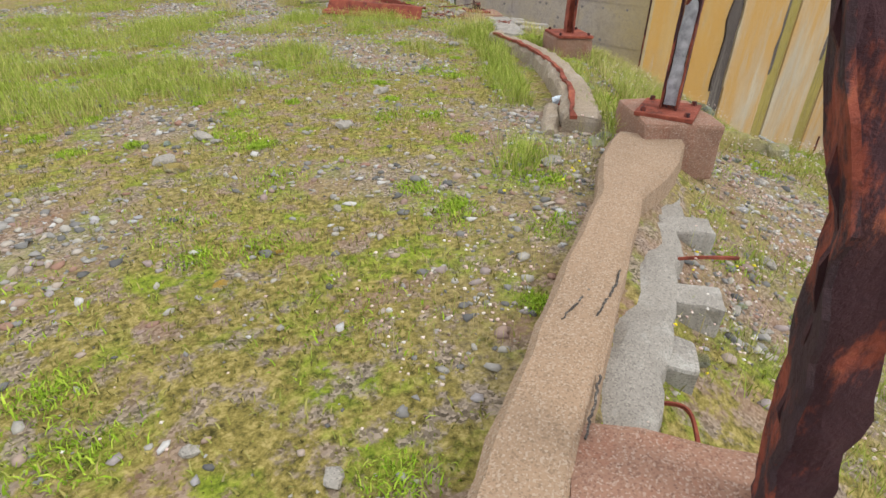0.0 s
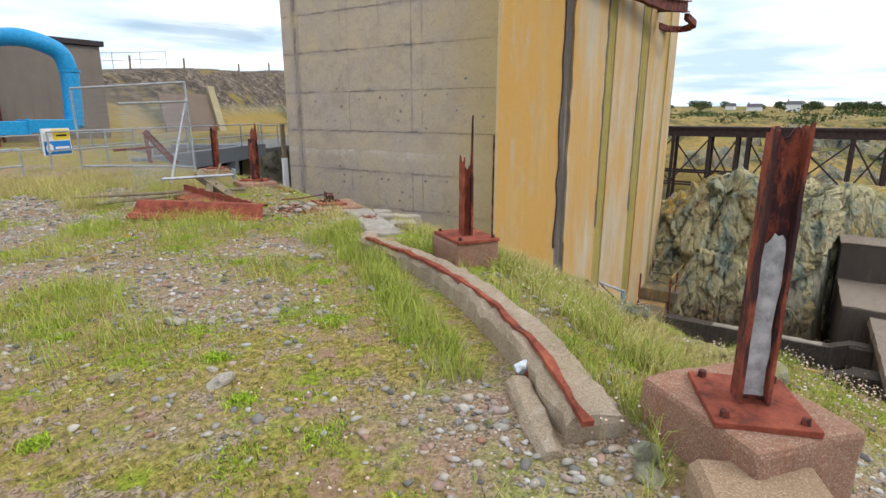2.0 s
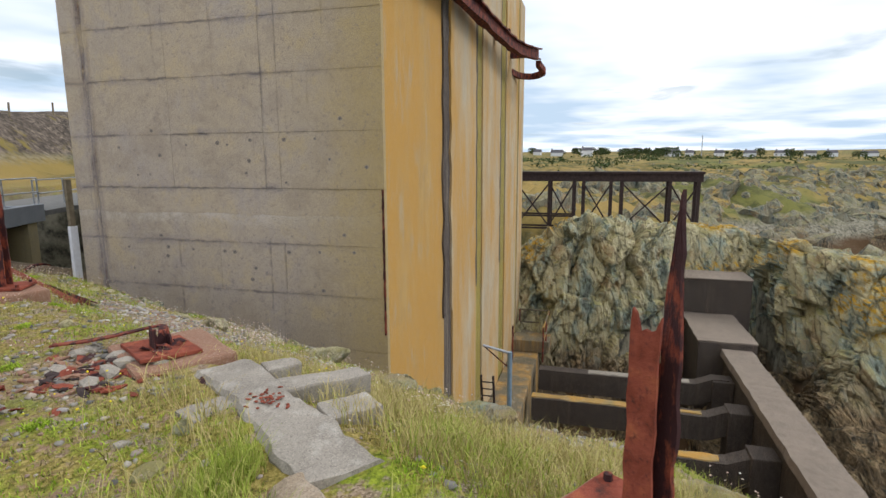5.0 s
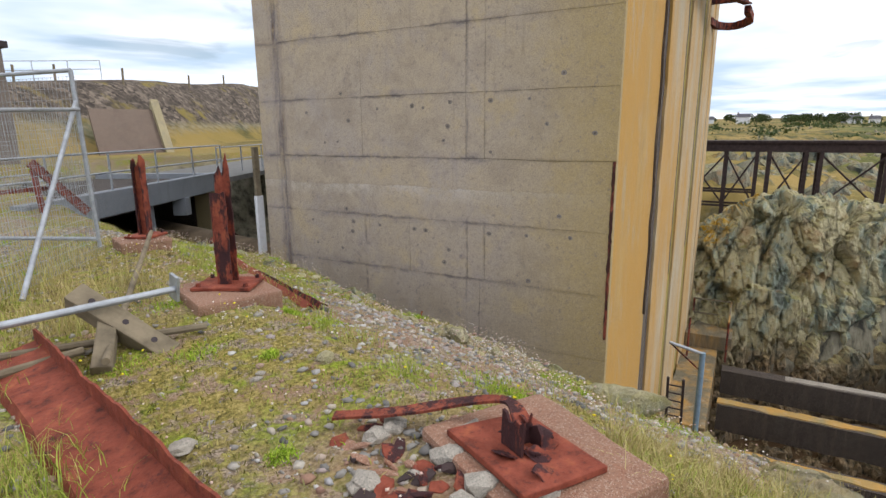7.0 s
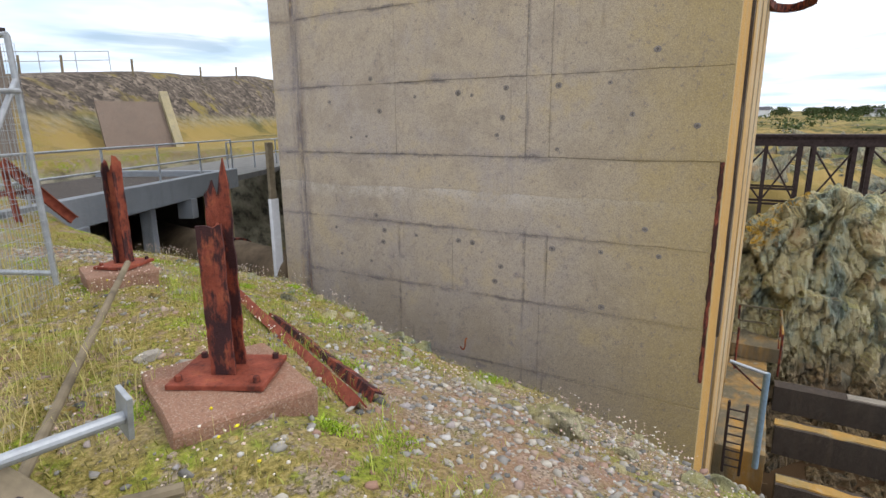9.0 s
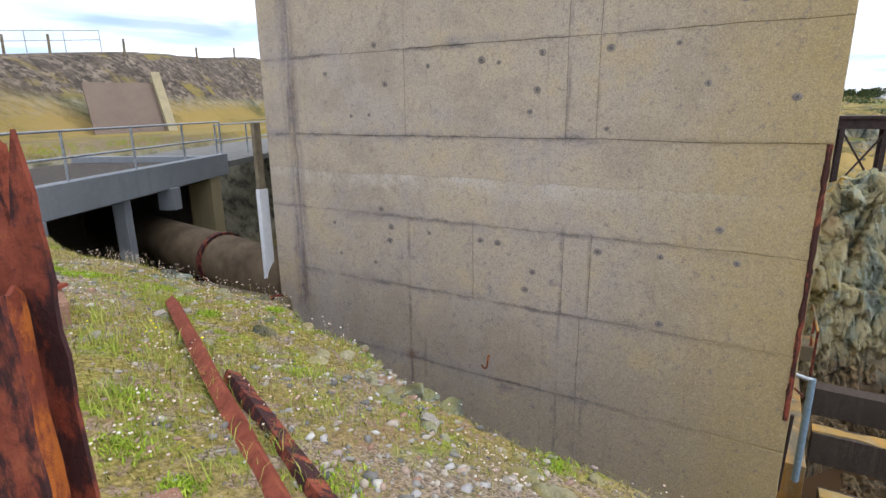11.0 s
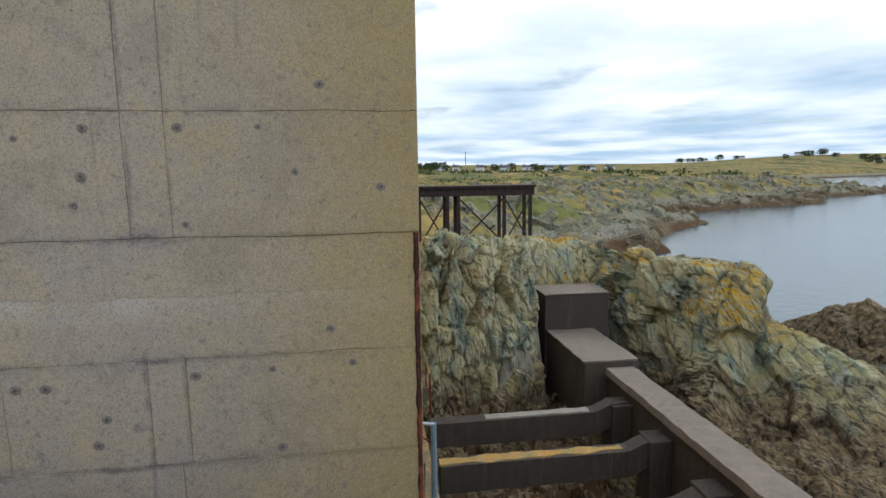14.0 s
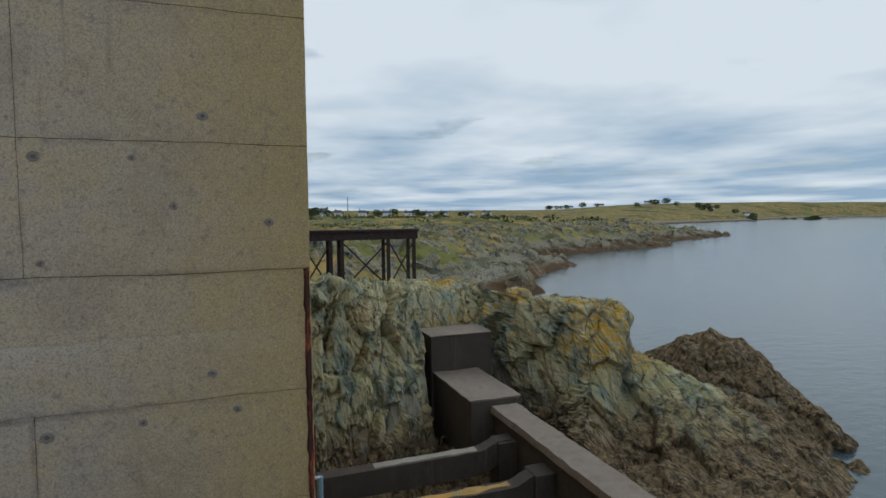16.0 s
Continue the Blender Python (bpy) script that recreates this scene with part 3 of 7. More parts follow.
def shore_distance(x, y):
    """Metres inland from the shore; below nought out at sea."""
    best = np.full(x.shape, 1e9)
    inside = np.zeros(x.shape, bool)
    ring = SHORE + [(6000, -4200), (6000, 6000), (-6000, 6000), (-6000, -400)]
    for i, ((ax, ay), (bx, by)) in enumerate(zip(ring, ring[1:] + ring[:1])):
        cross = ((ay > y) != (by > y)) & (x < (bx - ax) * (y - ay) / (by - ay + 1e-12) + ax)
        inside ^= cross
        if i < len(SHORE) - 1:
            dx, dy = bx - ax, by - ay
            t = np.clip(((x - ax) * dx + (y - ay) * dy) / (dx * dx + dy * dy), 0, 1)
            best = np.minimum(best, np.hypot(x - ax - t * dx, y - ay - t * dy))
    return np.where(inside, best, -best)


def fall(x, y):
    """The whole site leans a little: metres by which a place lies higher than the row of posts."""
    return 0.02444 * ((x - 12.0) * 0.9063 - (y - 10.0) * 0.4226)


def crest_offset(x, y):
    """Metres east of the row of posts."""
    k = np.interp(y, [1.6, 2.6, 4.6, 5.6], [0.44, 0.79, 0.82, 0.95])
    near = (x - np.interp(y, LINE_Y, LINE_X)) * k
    far = (x - np.where(y < 2.07, 3.75 + (y - 2.07) * 0.78, np.interp(y, LINE_Y, LINE_X))) * 0.8 - 0.6
    return np.where((y < 2.6) & (near > 0), np.maximum(near, far), near)


def rock_back(y):
    return 37.5 + np.interp(y, [-30, -9, -6.7, -5.6, -0.4, 0.4, 4, 9, 14, 30], [-6, -2.5, 0.5, 5.2, 5.0, 0.8, -0.8, -1.5, -2.5, -4])


def rock_height(x, y):
    """The rock east and south of the pit, roughly."""
    back = rock_back(y)
    d = x - back
    skew = y + 0.7 * (np.clip(x, 33, 52) - 41.0) * fade(-y, 8, 11)
    top = np.interp(skew, [-30, -24, -20, -15.8, -14.6, -13.2, -9, -5, -1.8, 3, 5.5, 8, 10, 14, 30], [-18.0, -16.0, -13.5, -11.5, -5.7, -5.1, -4.9, -4.5, -3.9, -3.3, -2.7, -3.9, -5.2, -6.2, -7.0])
    face = -14.5 + (top + 14.5) * fade(d, -1.6, 3.6)
    top2 = face + np.clip(d - 5, 0, 14) * np.interp(y, [-16, -6, 4], [-0.20, -0.24, -0.26])
    # the shelf that runs down from the cliff to the sea, south of the long wall
    a = -(x - 38.0) * 0.69 - (y + 12.5) * 0.72
    e = -(x - 38.0) * 0.72 + (y + 12.5) * 0.69
    ridge_z = np.interp(a, [-7, -3.4, -1.4, -0.6, 0.2, 3.0, 5.7, 8.2, 11.2, 14, 20], [-14.0, -7.6, -5.8, -6.6, -8.0, -8.9, -9.8, -10.9, -12.9, -14.5, -17])
    ridge = ridge_z - np.where(e > 0, np.clip(e - 0.8, 0, 30) * np.interp(a, [-1, 4, 8], [0.95, 0.55, 0.32]), np.clip(-e - 0.8, 0, 30) * 0.9)
    # the two humps by the water
    sx, sy = x - 40.0, y + 21.0
    u, v = -sx * 0.94 - sy * 0.35, sx * 0.35 - sy * 0.94
    crown = np.interp(u, [-6, -4.4, -2.2, -0.6, 0.6, 1.6, 2.5, 3.4, 4.5, 5.8, 7.0, 8.6, 9.2], [-15, -10.4, -9.0, -7.9, -7.6, -8.2, -7.8, -8.5, -9.6, -10.8, -11.6, -12.6, -14.5])
    stack = crown - 0.32 * np.minimum(np.abs(v), 2.0) ** 2 - np.clip(np.abs(v) - 2.0, 0, 20) * 1.2
    floor = np.where((y > -3) & (x < 37), -12.7, np.where((e > -1) & (e < 18) & (a < 9) & (x < 40), -12.2, -17.5))
    return np.maximum(np.maximum(top2, ridge), np.maximum(stack, floor)) + fall(x, y)


def ground_height(x, y):
    s = crest_offset(x, y)
    plateau = 0.15 + 0.05 * wave_noise(x, y, 0.16, 3) + 0.018 * wave_noise(x, y, 0.6, 4) + 0.012 * wave_noise(x, y, 1.7, 5)
    k = np.interp(y, [5, 9, 11.5, 14, 16], [0.42, 0.42, 0.39, 0.34, 0.34])
    brink = np.interp(y, [5.5, 7, 9, 10.5, 11.5, 12.5, 13.5, 15], [2.4, 2.6, 3.0, 2.85, 2.5, 2.35, 2.2, 2.0]) + 0.22 * wave_noise(x, y, 0.55, 41) + 0.12 * wave_noise(x, y, 1.5, 42)
    slope = np.where(s < 0.08, 0, -(s - 0.08) * k) - 0.09 * fade(s, 0.05, 0.5) * (1 - fade(y, 1.5, 3.5))
    floor = np.where(y < 9.8, -12.5, -6.0)
    near = plateau + np.where(s < brink, slope, -(brink - 0.08) * k - (s - brink) * 2.2) + 0.04 * np.clip(s, 0, 2.0) * wave_noise(x, y, 0.45, 8)
    near = np.maximum(near, floor)
    # land behind the works
    north = 0.12 + 0.2 * fade(y, 34, 46) + np.clip(5.0 + 0.06 * (x - 26), 4.0, 7.5) * fade(y - (x - 33) * 0.45, 46.5, 54.5) + 0.4 * wave_noise(x, y, 0.03, 21)
    void = fade(x, 11.8, 13.5) * (1 - fade(x - 0.5 * y, 14, 22)) * fade(y, 15, 18) * (1 - fade(y, 33, 36))
    z = np.where(y > 17, np.minimum(near, 0.2), near)
    z = np.where(y > 17, north * fade(y, 17, 22) + z * (1 - fade(y, 17, 22)), z)
    z = np.where((void > 0) & (y > 15), z * (1 - void) - 6.0 * void, z)
    # coast and far country
    d = shore_distance(x, y)
    r = np.hypot(x - 9, y - 10)
    land = SEA + 3.5 * fade(d, -2, 3) + 5.5 * fade(d, 2, 26) + 4.5 * fade(d, 14, 110) + (4.5 + 7 * fade(r, 300, 900)) * fade(d, 60, 420) + (5 + 30 * fade(-np.arctan2(y - 10, x - 9), 0.50, 0.85)) * fade(r, 700, 1600) * fade(d, 0, 260)
    rugged = 1.7 * fade(d, -2, 6) * (1 - fade(d, 40, 120))
    land = land + rugged * (wave_noise(x, y, 0.05, 31) + 0.6 * wave_noise(x, y, 0.14, 32) + 0.45 * wave_noise(x, y, 0.33, 36))
    land = land + fade(r, 90, 300) * (1.0 * wave_noise(x, y, 0.006, 33) + 5.0 * fade(r, 500, 1500) * wave_noise(x, y, 0.0016, 34))
    land = np.where(d < -3, np.maximum(SEA - 6, SEA - 2 + d * 0.2), land)
    east = fade(x, 35, 44) * (1 - fade(y, 20, 28) * (1 - fade(np.hypot(x, y), 95, 150)))
    z = z * (1 - east) + land * east
    south = fade(-y - 0.25 * np.maximum(x, 0), 3, 7) * fade(s, 4, 8) * (1 - east)
    z = z * (1 - south) + np.minimum(land, -7) * south
    z = np.where((x < 30) & (y < -30), land, z)
    patch = (x > 19) & (x < 62) & (y < 22) & (y > -36)
    lower = rock_height(x, y)
    keep = fade(x, 52, 60)
    z = z + fall(x, y) * (1 - fade(np.hypot(x - 20, y - 15), 45, 90)) * np.where(x > 44, 1 - keep, 1)
    z = np.where(patch & (x > 33), np.minimum(z, lower - 0.5) * (1 - keep) + z * keep, z)
    z = np.where(patch & (x <= 33) & (y < 9), np.minimum(z, np.where(y > -3, -12.5, -13.8)), z)
    return z


def bare_share(x, y):
    """How bare of turf the trodden ground is, 0 to 1."""
    g = (0.5 + 0.5 * wave_noise(x, y, 0.12, 51)) * 0.55 + (0.5 + 0.5 * wave_noise(x, y, 0.4, 52)) * 0.45
    s = crest_offset(x, y)
    track = np.exp(-((s - 1.35) / 0.75) ** 2) * fade(y, 8.3, 9.3) * (1 - fade(y, 11.2, 12.6))
    heap = np.exp(-((x - 7.0) ** 2 + (y - 8.7) ** 2) / 0.5)
    return np.clip(np.clip((0.50 - g) / 0.13, 0, 1) + 1.2 * track + heap, 0, 1)


def spaced(a, b, step, low, high, grow):
    mid = list(np.arange(a, b + step / 2, step))
    up, s, v = [], step, b
    while v < high:
        s *= grow
        v += s
        up.append(v)
    down, s, v = [], step, a
    while v > low:
        s *= grow
        v -= s
        down.append(v)
    return np.array(down[::-1] + mid + up)


def sheet(name, xs, ys, height, material, shift=None, along=None):
    X, Y = np.meshgrid(xs, ys, indexing="ij")
    if along is not None:
        X = X + along(Y)
    Z = height(X, Y)
    P = np.stack([X, Y, Z], -1).reshape(-1, 3)
    if shift is not None:
        P = shift(P)
    nx, ny = len(xs), len(ys)
    I = np.arange(nx * ny).reshape(nx, ny)
    F = np.stack([I[:-1, :-1], I[1:, :-1], I[1:, 1:], I[:-1, 1:]], -1).reshape(-1, 4)
    me = bpy.data.meshes.new(name)
    me.vertices.add(len(P))
    me.vertices.foreach_set("co", P.ravel())
    me.loops.add(F.size)
    me.loops.foreach_set("vertex_index", F.ravel())
    me.polygons.add(len(F))
    me.polygons.foreach_set("loop_start", np.arange(0, F.size, 4))
    me.update(calc_edges=True)
    me.materials.append(material)
    me.shade_smooth()
    return new(name, me)


ground = sheet("ground", spaced(-1.0, 13.0, 0.1, -3500, 4500, 1.04), spaced(0.0, 16.0, 0.1, -4300, 4500, 1.04), ground_height, M_GROUND)
tagged(ground, "rough turf and gravel over coastal rock, running out to heath", "ground", kind="structure")

bare_attr = ground.data.attributes.new("bare", "FLOAT", "POINT")
co = np.empty(len(ground.data.vertices) * 3)
ground.data.vertices.foreach_get("co", co)
co = co.reshape(-1, 3)
bare_attr.data.foreach_set("value", np.ascontiguousarray(bare_share(co[:, 0], co[:, 1]), dtype=np.float32))

k = Mat("sea_water", 0.12, 0.0, 0.5)
ripple = k.noise(k.vec(k.pos, (1.0, 0.55, 1.0), rot=(0, 0, 35)), 0.9, 6, 0.6)
swell = k.noise(k.vec(k.pos, (1.0, 0.4, 1.0), rot=(0, 0, 20)), 0.05, 4, 0.5)
M_SEA = k.done(k.mix(swell, (0.045, 0.07, 0.085), (0.06, 0.09, 0.105)), k.math("ADD", ripple, swell), 0.35, 0.25)
water = sheet("water", spaced(20, 60, 4.0, -3500, 4990, 1.2), spaced(-60, -20, 4.0, -4990, 3000, 1.2), lambda x, y: np.full_like(x, SEA), M_SEA)
tagged(water, "calm blue-grey sea in the bay", "sea", kind="structure")


def cells(q, seed):
    """Scattered cells in space: the two least distances, the nearest cell's middle and three random numbers of it."""
    base = np.floor(q)
    n = len(q)
    d1, d2 = np.full(n, 9.0), np.full(n, 9.0)
    mid, lot = np.zeros((n, 3)), np.zeros((n, 3))

    def chance(c, a, b, e):
        v = np.sin(c[:, 0] * a + c[:, 1] * b + c[:, 2] * e + seed) * 43758.5453
        return v - np.floor(v)
    for off in np.ndindex(3, 3, 3):
        c = base + np.array(off) - 1.0
        j = np.stack([chance(c, 12.9898, 78.233, 37.719), chance(c, 39.346, 11.135, 83.155), chance(c, 73.156, 52.235, 9.151)], -1)
        p = c + j
        d = np.linalg.norm(q - p, axis=1)
        first = d < d1
        d2 = np.where(first, d1, np.minimum(d2, d))
        mid[first], lot[first] = p[first], j[first]
        d1 = np.minimum(d1, d)
    return d1, d2, mid, lot


def break_up(P, height, levels, lowest, calm=1.0):
    """Breaks a smooth rock surface into tilted blocks with open joints, level by level."""
    x, y, z = P[:, 0], P[:, 1], P[:, 2]
    e = 0.4
    gx = np.clip((height(x + e, y) - height(x - e, y)) / (2 * e), -3, 3)
    gy = np.clip((height(x, y + e) - height(x, y - e)) / (2 * e), -3, 3)
    N = np.stack([-gx, -gy, np.full_like(gx, 0.8)], -1)
    N /= np.linalg.norm(N, axis=1)[:, None]
    bend = np.stack([wave_noise(x, y + z, 0.11, 91), wave_noise(y, x - z, 0.13, 92), wave_noise(z, x + y, 0.12, 93)], -1)
    push = np.zeros(len(P))
    upright = np.array([[0.93, -0.30, 0.20], [0.22, 0.93, 0.28], [-0.18, -0.30, 0.94]])
    dipping = np.array([[0.70, -0.71, 0.05], [0.55, 0.50, -0.67], [0.48, 0.48, 0.74]])
    where = (y + 0.8 * wave_noise(x, z, 0.2, 96) < -6.2) & (x < 56)
    R = np.where(where[:, None, None], dipping, upright)
    turned = np.einsum("nij,nj->ni", R, P)
    for i, (sx, sy, sz, amp, tilt, groove) in enumerate(levels):
        q = turned / np.array([sx, sy, sz]) + bend * 0.3
        d1, d2, mid, lot = cells(q, 3.7 * i + 1.3)
        push += amp * (lot[:, 0] - 0.5) + tilt * ((q - mid) * (lot - 0.5)).sum(1) - groove * np.clip(1 - (d2 - d1) / 0.09, 0, 1)
    push += 0.04 * wave_noise(x * 1.0, y + z, 1.6, 95)
    return P + N * (push * calm * np.clip((z - lowest) / 0.6, 0, 1))[:, None]


def rock_shift(P):
    y = P[:, 1]
    calm = 1.0 - 0.4 * fade(-y, 5.5, 8.5) - 0.72 * np.exp(-((y + 2.5) / 2.2) ** 4)
    return break_up(P, rock_height, ((2.6, 1.5, 3.8, 1.0, 1.0, 0.30), (1.1, 0.62, 1.9, 0.32, 0.45, 0.14), (0.5, 0.28, 0.9, 0.10, 0.16, 0.05)), -15.5, calm)


steps = np.concatenate([np.arange(-18.5, -2, 0.14), np.arange(-2, 4, 0.055), np.arange(4, 9, 0.13), np.arange(9, 24, 0.5)])
rows = np.concatenate([np.arange(-36, -16, 0.2), np.arange(-16, 11, 0.115), np.arange(11, 22, 0.5)])
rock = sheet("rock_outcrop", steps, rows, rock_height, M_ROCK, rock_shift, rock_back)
rock.data.polygons.foreach_set("use_smooth", [False] * len(rock.data.polygons))
tagged(rock, "grey-green schist cliff and ridge with yellow lichen", "rock", kind="structure")


def coast_height(x, y):
    """Ragged rock along the shore of the bay; it dives under the turf inland."""
    d = shore_distance(x, y)
    rise = fade(d, -5, 3) * (1 - fade(d + 9 * wave_noise(x, y, 0.04, 75), 34, 58)) * fade(x, 59, 68)
    lump = -0.2 + 1.5 * wave_noise(x, y, 0.045, 71) + 1.3 * wave_noise(x, y, 0.11, 72) + 0.9 * np.abs(wave_noise(x, y * 0.5, 0.21, 73))
    return ground_height(x, y) + rise * lump - 1.5 * (1 - rise)


def coast_shift(P):
    return break_up(P, coast_height, ((7.0, 3.6, 6.0, 2.2, 3.2, 0.9), (2.6, 1.4, 2.6, 0.8, 1.4, 0.4)), -14.2)


coast = sheet("shore_rocks", np.arange(58, 300, 1.0), np.arange(-310, 14, 1.0), coast_height, M_COAST, coast_shift)
coast.data.polygons.foreach_set("use_smooth", [False] * len(coast.data.polygons))
tagged(coast, "ragged grey-green shore rocks with weed at the waterline", "rock", kind="structure")



# ---------------------------------------------------------------- the concrete tower
TX0, TX1, TY0, TY1, TTOP, TBASE = 15.43, 38.9, 9.6, 18.35, 10.6, -14.0
tower = thing("wall_tower", (0, 0, 0), "tall board-marked concrete tower with ochre-stained seaward face", "tower", kind="structure")
box("core", TX0 + 0.12, TX1 - 0.1, TY0 + 0.55, TY1 - 0.1, TBASE, TTOP, M_JOINT, tower, label="dark concrete core behind the joints")
LIFTS = [-14.0, -9.3, -8.0, -6.75, -5.5, -4.2, -2.92, -1.62, -0.42, 0.90, 2.20, 3.53, 4.78, 6.1, 7.4, 8.7, TTOP]
WEST = 9.56
rng = random.Random(5)


def wander(y, z):
    """How far a joint strays from its line, alike for the panels on both its sides."""
    n = noise.noise_vector(Vector((y * 0.7, z * 0.7, 3.1)))
    m = noise.noise_vector(Vector((y * 4.1, z * 4.1, 8.7)))
    return 0.018 * n.y + 0.007 * m.y, 0.026 * n.z + 0.009 * m.z


def wall_panel(x, y0, y1, z0, z1):
    """One board-marked lift panel with ragged, slightly open joints."""
    ring = []
    for a, b in (((y0, z0), (y1, z0)), ((y1, z0), (y1, z1)), ((y1, z1), (y0, z1)), ((y0, z1), (y0, z0))):
        n = max(3, int(math.hypot(b[0] - a[0], b[1] - a[1]) / 0.07))
        for i in range(n):
            ring.append((a[0] + (b[0] - a[0]) * i / n, a[1] + (b[1] - a[1]) * i / n))
    cy, cz = (y0 + y1) / 2, (z0 + z1) / 2
    bm = bmesh.new()
    outer, inner, back = [], [], []
    for y, z in ring:
        chip = max(0.0, noise.noise(Vector((y * 5, z * 5, x)))) ** 2 * 0.05 + 0.0035 + 0.0035 * noise.noise(Vector((y * 21, z * 21, 2)))
        sy, sz = (1 if y < cy else -1), (1 if z < cz else -1)
        ey, ez = min(abs(y - y0), abs(y - y1)) < 1e-6, min(abs(z - z0), abs(z - z1)) < 1e-6
        yy = y + (sy * 0.0015 if ey else 0)
        zz = z + (sz * 0.0015 if ez else 0)
        wy, wz = wander(y, z)
        if y < WEST + 1e-6:
            wy *= 0.3
        outer.append(bm.verts.new((x + 0.007, yy + wy, zz + wz)))
        inner.append(bm.verts.new((x, y + wy + (sy * chip if ey else 0), z + wz + (sz * chip if ez else 0))))
        back.append(bm.verts.new((x + 0.14, yy + wy, zz + wz)))
    n = len(ring)
    for i in range(n):
        j = (i + 1) % n
        bm.faces.new((outer[i], outer[j], inner[j], inner[i]))
        bm.faces.new((back[i], back[j], outer[j], outer[i]))
    bm.faces.new(inner)
    bmesh.ops.recalc_face_normals(bm, faces=bm.faces[:])
    return part("panel", bm, M_WALL, tower)


for z0, z1 in zip(LIFTS, LIFTS[1:]):
    if z0 > 0.5:
        cuts = [WEST, 12.14, 12.56, 15.17, 17.6]
    elif z0 > -0.5:
        cuts = [WEST, 17.6]
    elif z0 > -1.7:
        cuts = [WEST, 12.13, 12.52, 13.96, 15.17, 17.6] if z0 < -1.5 else [WEST, 12.13, 12.52, 15.17, 17.6]
    else:
        cuts = [WEST, 12.24, 15.17, 17.6]
    for y0, y1 in zip(cuts, cuts[1:]):
        wall_panel(TX0 - rng.uniform(0, 0.008), y0, y1, z0, z1)
box("corner_strip", TX0 + 0.012, TX0 + 0.3, 17.61, TY1, TBASE, TTOP, M_WALL, tower, 0.02, "stained corner strip with rust runs")
# the seaward face: broad ochre bays between dark slots
BAYS = [(15.47, 15.72, 0.0), (15.72, 20.6, 0.06), (21.5, 25.2, 0.0), (26.4, 30.6, 0.0), (32.2, 36.2, 0.0), (36.9, 38.9, 0.02)]
for x0, x1, inset in BAYS:
    box("bay", x0 + 0.01, x1 - 0.01, TY0 + inset, TY0 + 0.56, TBASE, TTOP, M_OCHRE if x0 < 20 else M_PALE, tower, 0.02, "ochre-stained concrete bay")
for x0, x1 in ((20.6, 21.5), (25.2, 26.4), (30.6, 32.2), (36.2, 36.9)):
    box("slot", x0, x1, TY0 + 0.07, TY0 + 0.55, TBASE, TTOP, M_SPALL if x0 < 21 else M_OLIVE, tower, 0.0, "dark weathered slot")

# ragged spalled lips of the first slot and of the bays beside it
for x, mt, sd in ((20.6, M_SPALL, 1), (21.5, M_PALE, 2), (25.2, M_SPALL, 3), (30.6, M_SPALL, 4)):
    run = [Vector((x + 0.12 * noise.noise(Vector((sd * 3.0, 0, i * 0.31))), TY0 - 0.002, -3.5 + i * 0.22)) for i in range(62)]
    bm = bmesh.new()
    rings = []
    for i, p in enumerate(run):
        w = 0.10 + 0.22 * max(0.0, noise.noise(Vector((sd, i * 0.23, 1.7))))
        rings.append([bm.verts.new(p + Vector((dx, dy, 0))) for dx, dy in ((-w, 0.0), (w, 0.0), (w, 0.08), (-w, 0.08))])
    for a, b in zip(rings, rings[1:]):
        for i in range(4):
            bm.faces.new((a[i], a[(i + 1) % 4], b[(i + 1) % 4], b[i]))
    bm.faces.new(rings[0][::-1])
    bm.faces.new(rings[-1])
    bmesh.ops.recalc_face_normals(bm, faces=bm.faces[:])
    part("spalled_edge", bm, mt, tower, "ragged spalled edge of a bay")

M_LICHEN = mat_concrete("ochre_lichen_crust", (0.30, 0.24, 0.10), (0.14, 0.12, 0.07), ochre=0.45, streak=0.5)
# ---------------------------------------------------------------- the pit: struts, long wall, blocks
for x in (33.0, 29.5, 25.7):
    strut = thing("concrete_strut", (x, 0, 0), "dark concrete strut across the pit with ochre lichen on top", "beam", "struts across the pit")
    bm = beam_bm([(-0.35, -1.15), (0.35, -1.15), (0.35, 0), (-0.35, 0)], 9.4, 24)
    for v in bm.verts:
        v.co.z += 0.35 * max(0.0, min(1.0, (1.6 - v.co.y) / 0.8))
    rough_up(bm, 0.03, 1.5, x)
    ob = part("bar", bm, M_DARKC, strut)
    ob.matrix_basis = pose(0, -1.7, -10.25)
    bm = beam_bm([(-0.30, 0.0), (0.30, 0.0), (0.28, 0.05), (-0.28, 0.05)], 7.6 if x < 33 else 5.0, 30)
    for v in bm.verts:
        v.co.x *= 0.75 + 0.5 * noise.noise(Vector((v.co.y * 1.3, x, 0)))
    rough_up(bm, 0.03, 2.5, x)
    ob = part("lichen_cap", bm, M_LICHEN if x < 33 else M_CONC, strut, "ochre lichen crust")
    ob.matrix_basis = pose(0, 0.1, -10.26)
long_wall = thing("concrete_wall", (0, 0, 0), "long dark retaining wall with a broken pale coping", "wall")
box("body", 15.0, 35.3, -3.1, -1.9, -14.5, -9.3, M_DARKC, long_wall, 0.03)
bm = beam_bm([(-0.78, -0.34), (0.78, -0.34), (0.74, 0.0), (-0.74, 0.0)], 19.9, 60)
rough_up(bm, 0.05, 1.6, 4)
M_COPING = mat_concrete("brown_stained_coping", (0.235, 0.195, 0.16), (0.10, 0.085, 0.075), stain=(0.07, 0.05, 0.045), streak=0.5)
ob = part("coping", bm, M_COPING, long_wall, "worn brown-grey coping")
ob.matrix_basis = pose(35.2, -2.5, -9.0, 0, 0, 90)
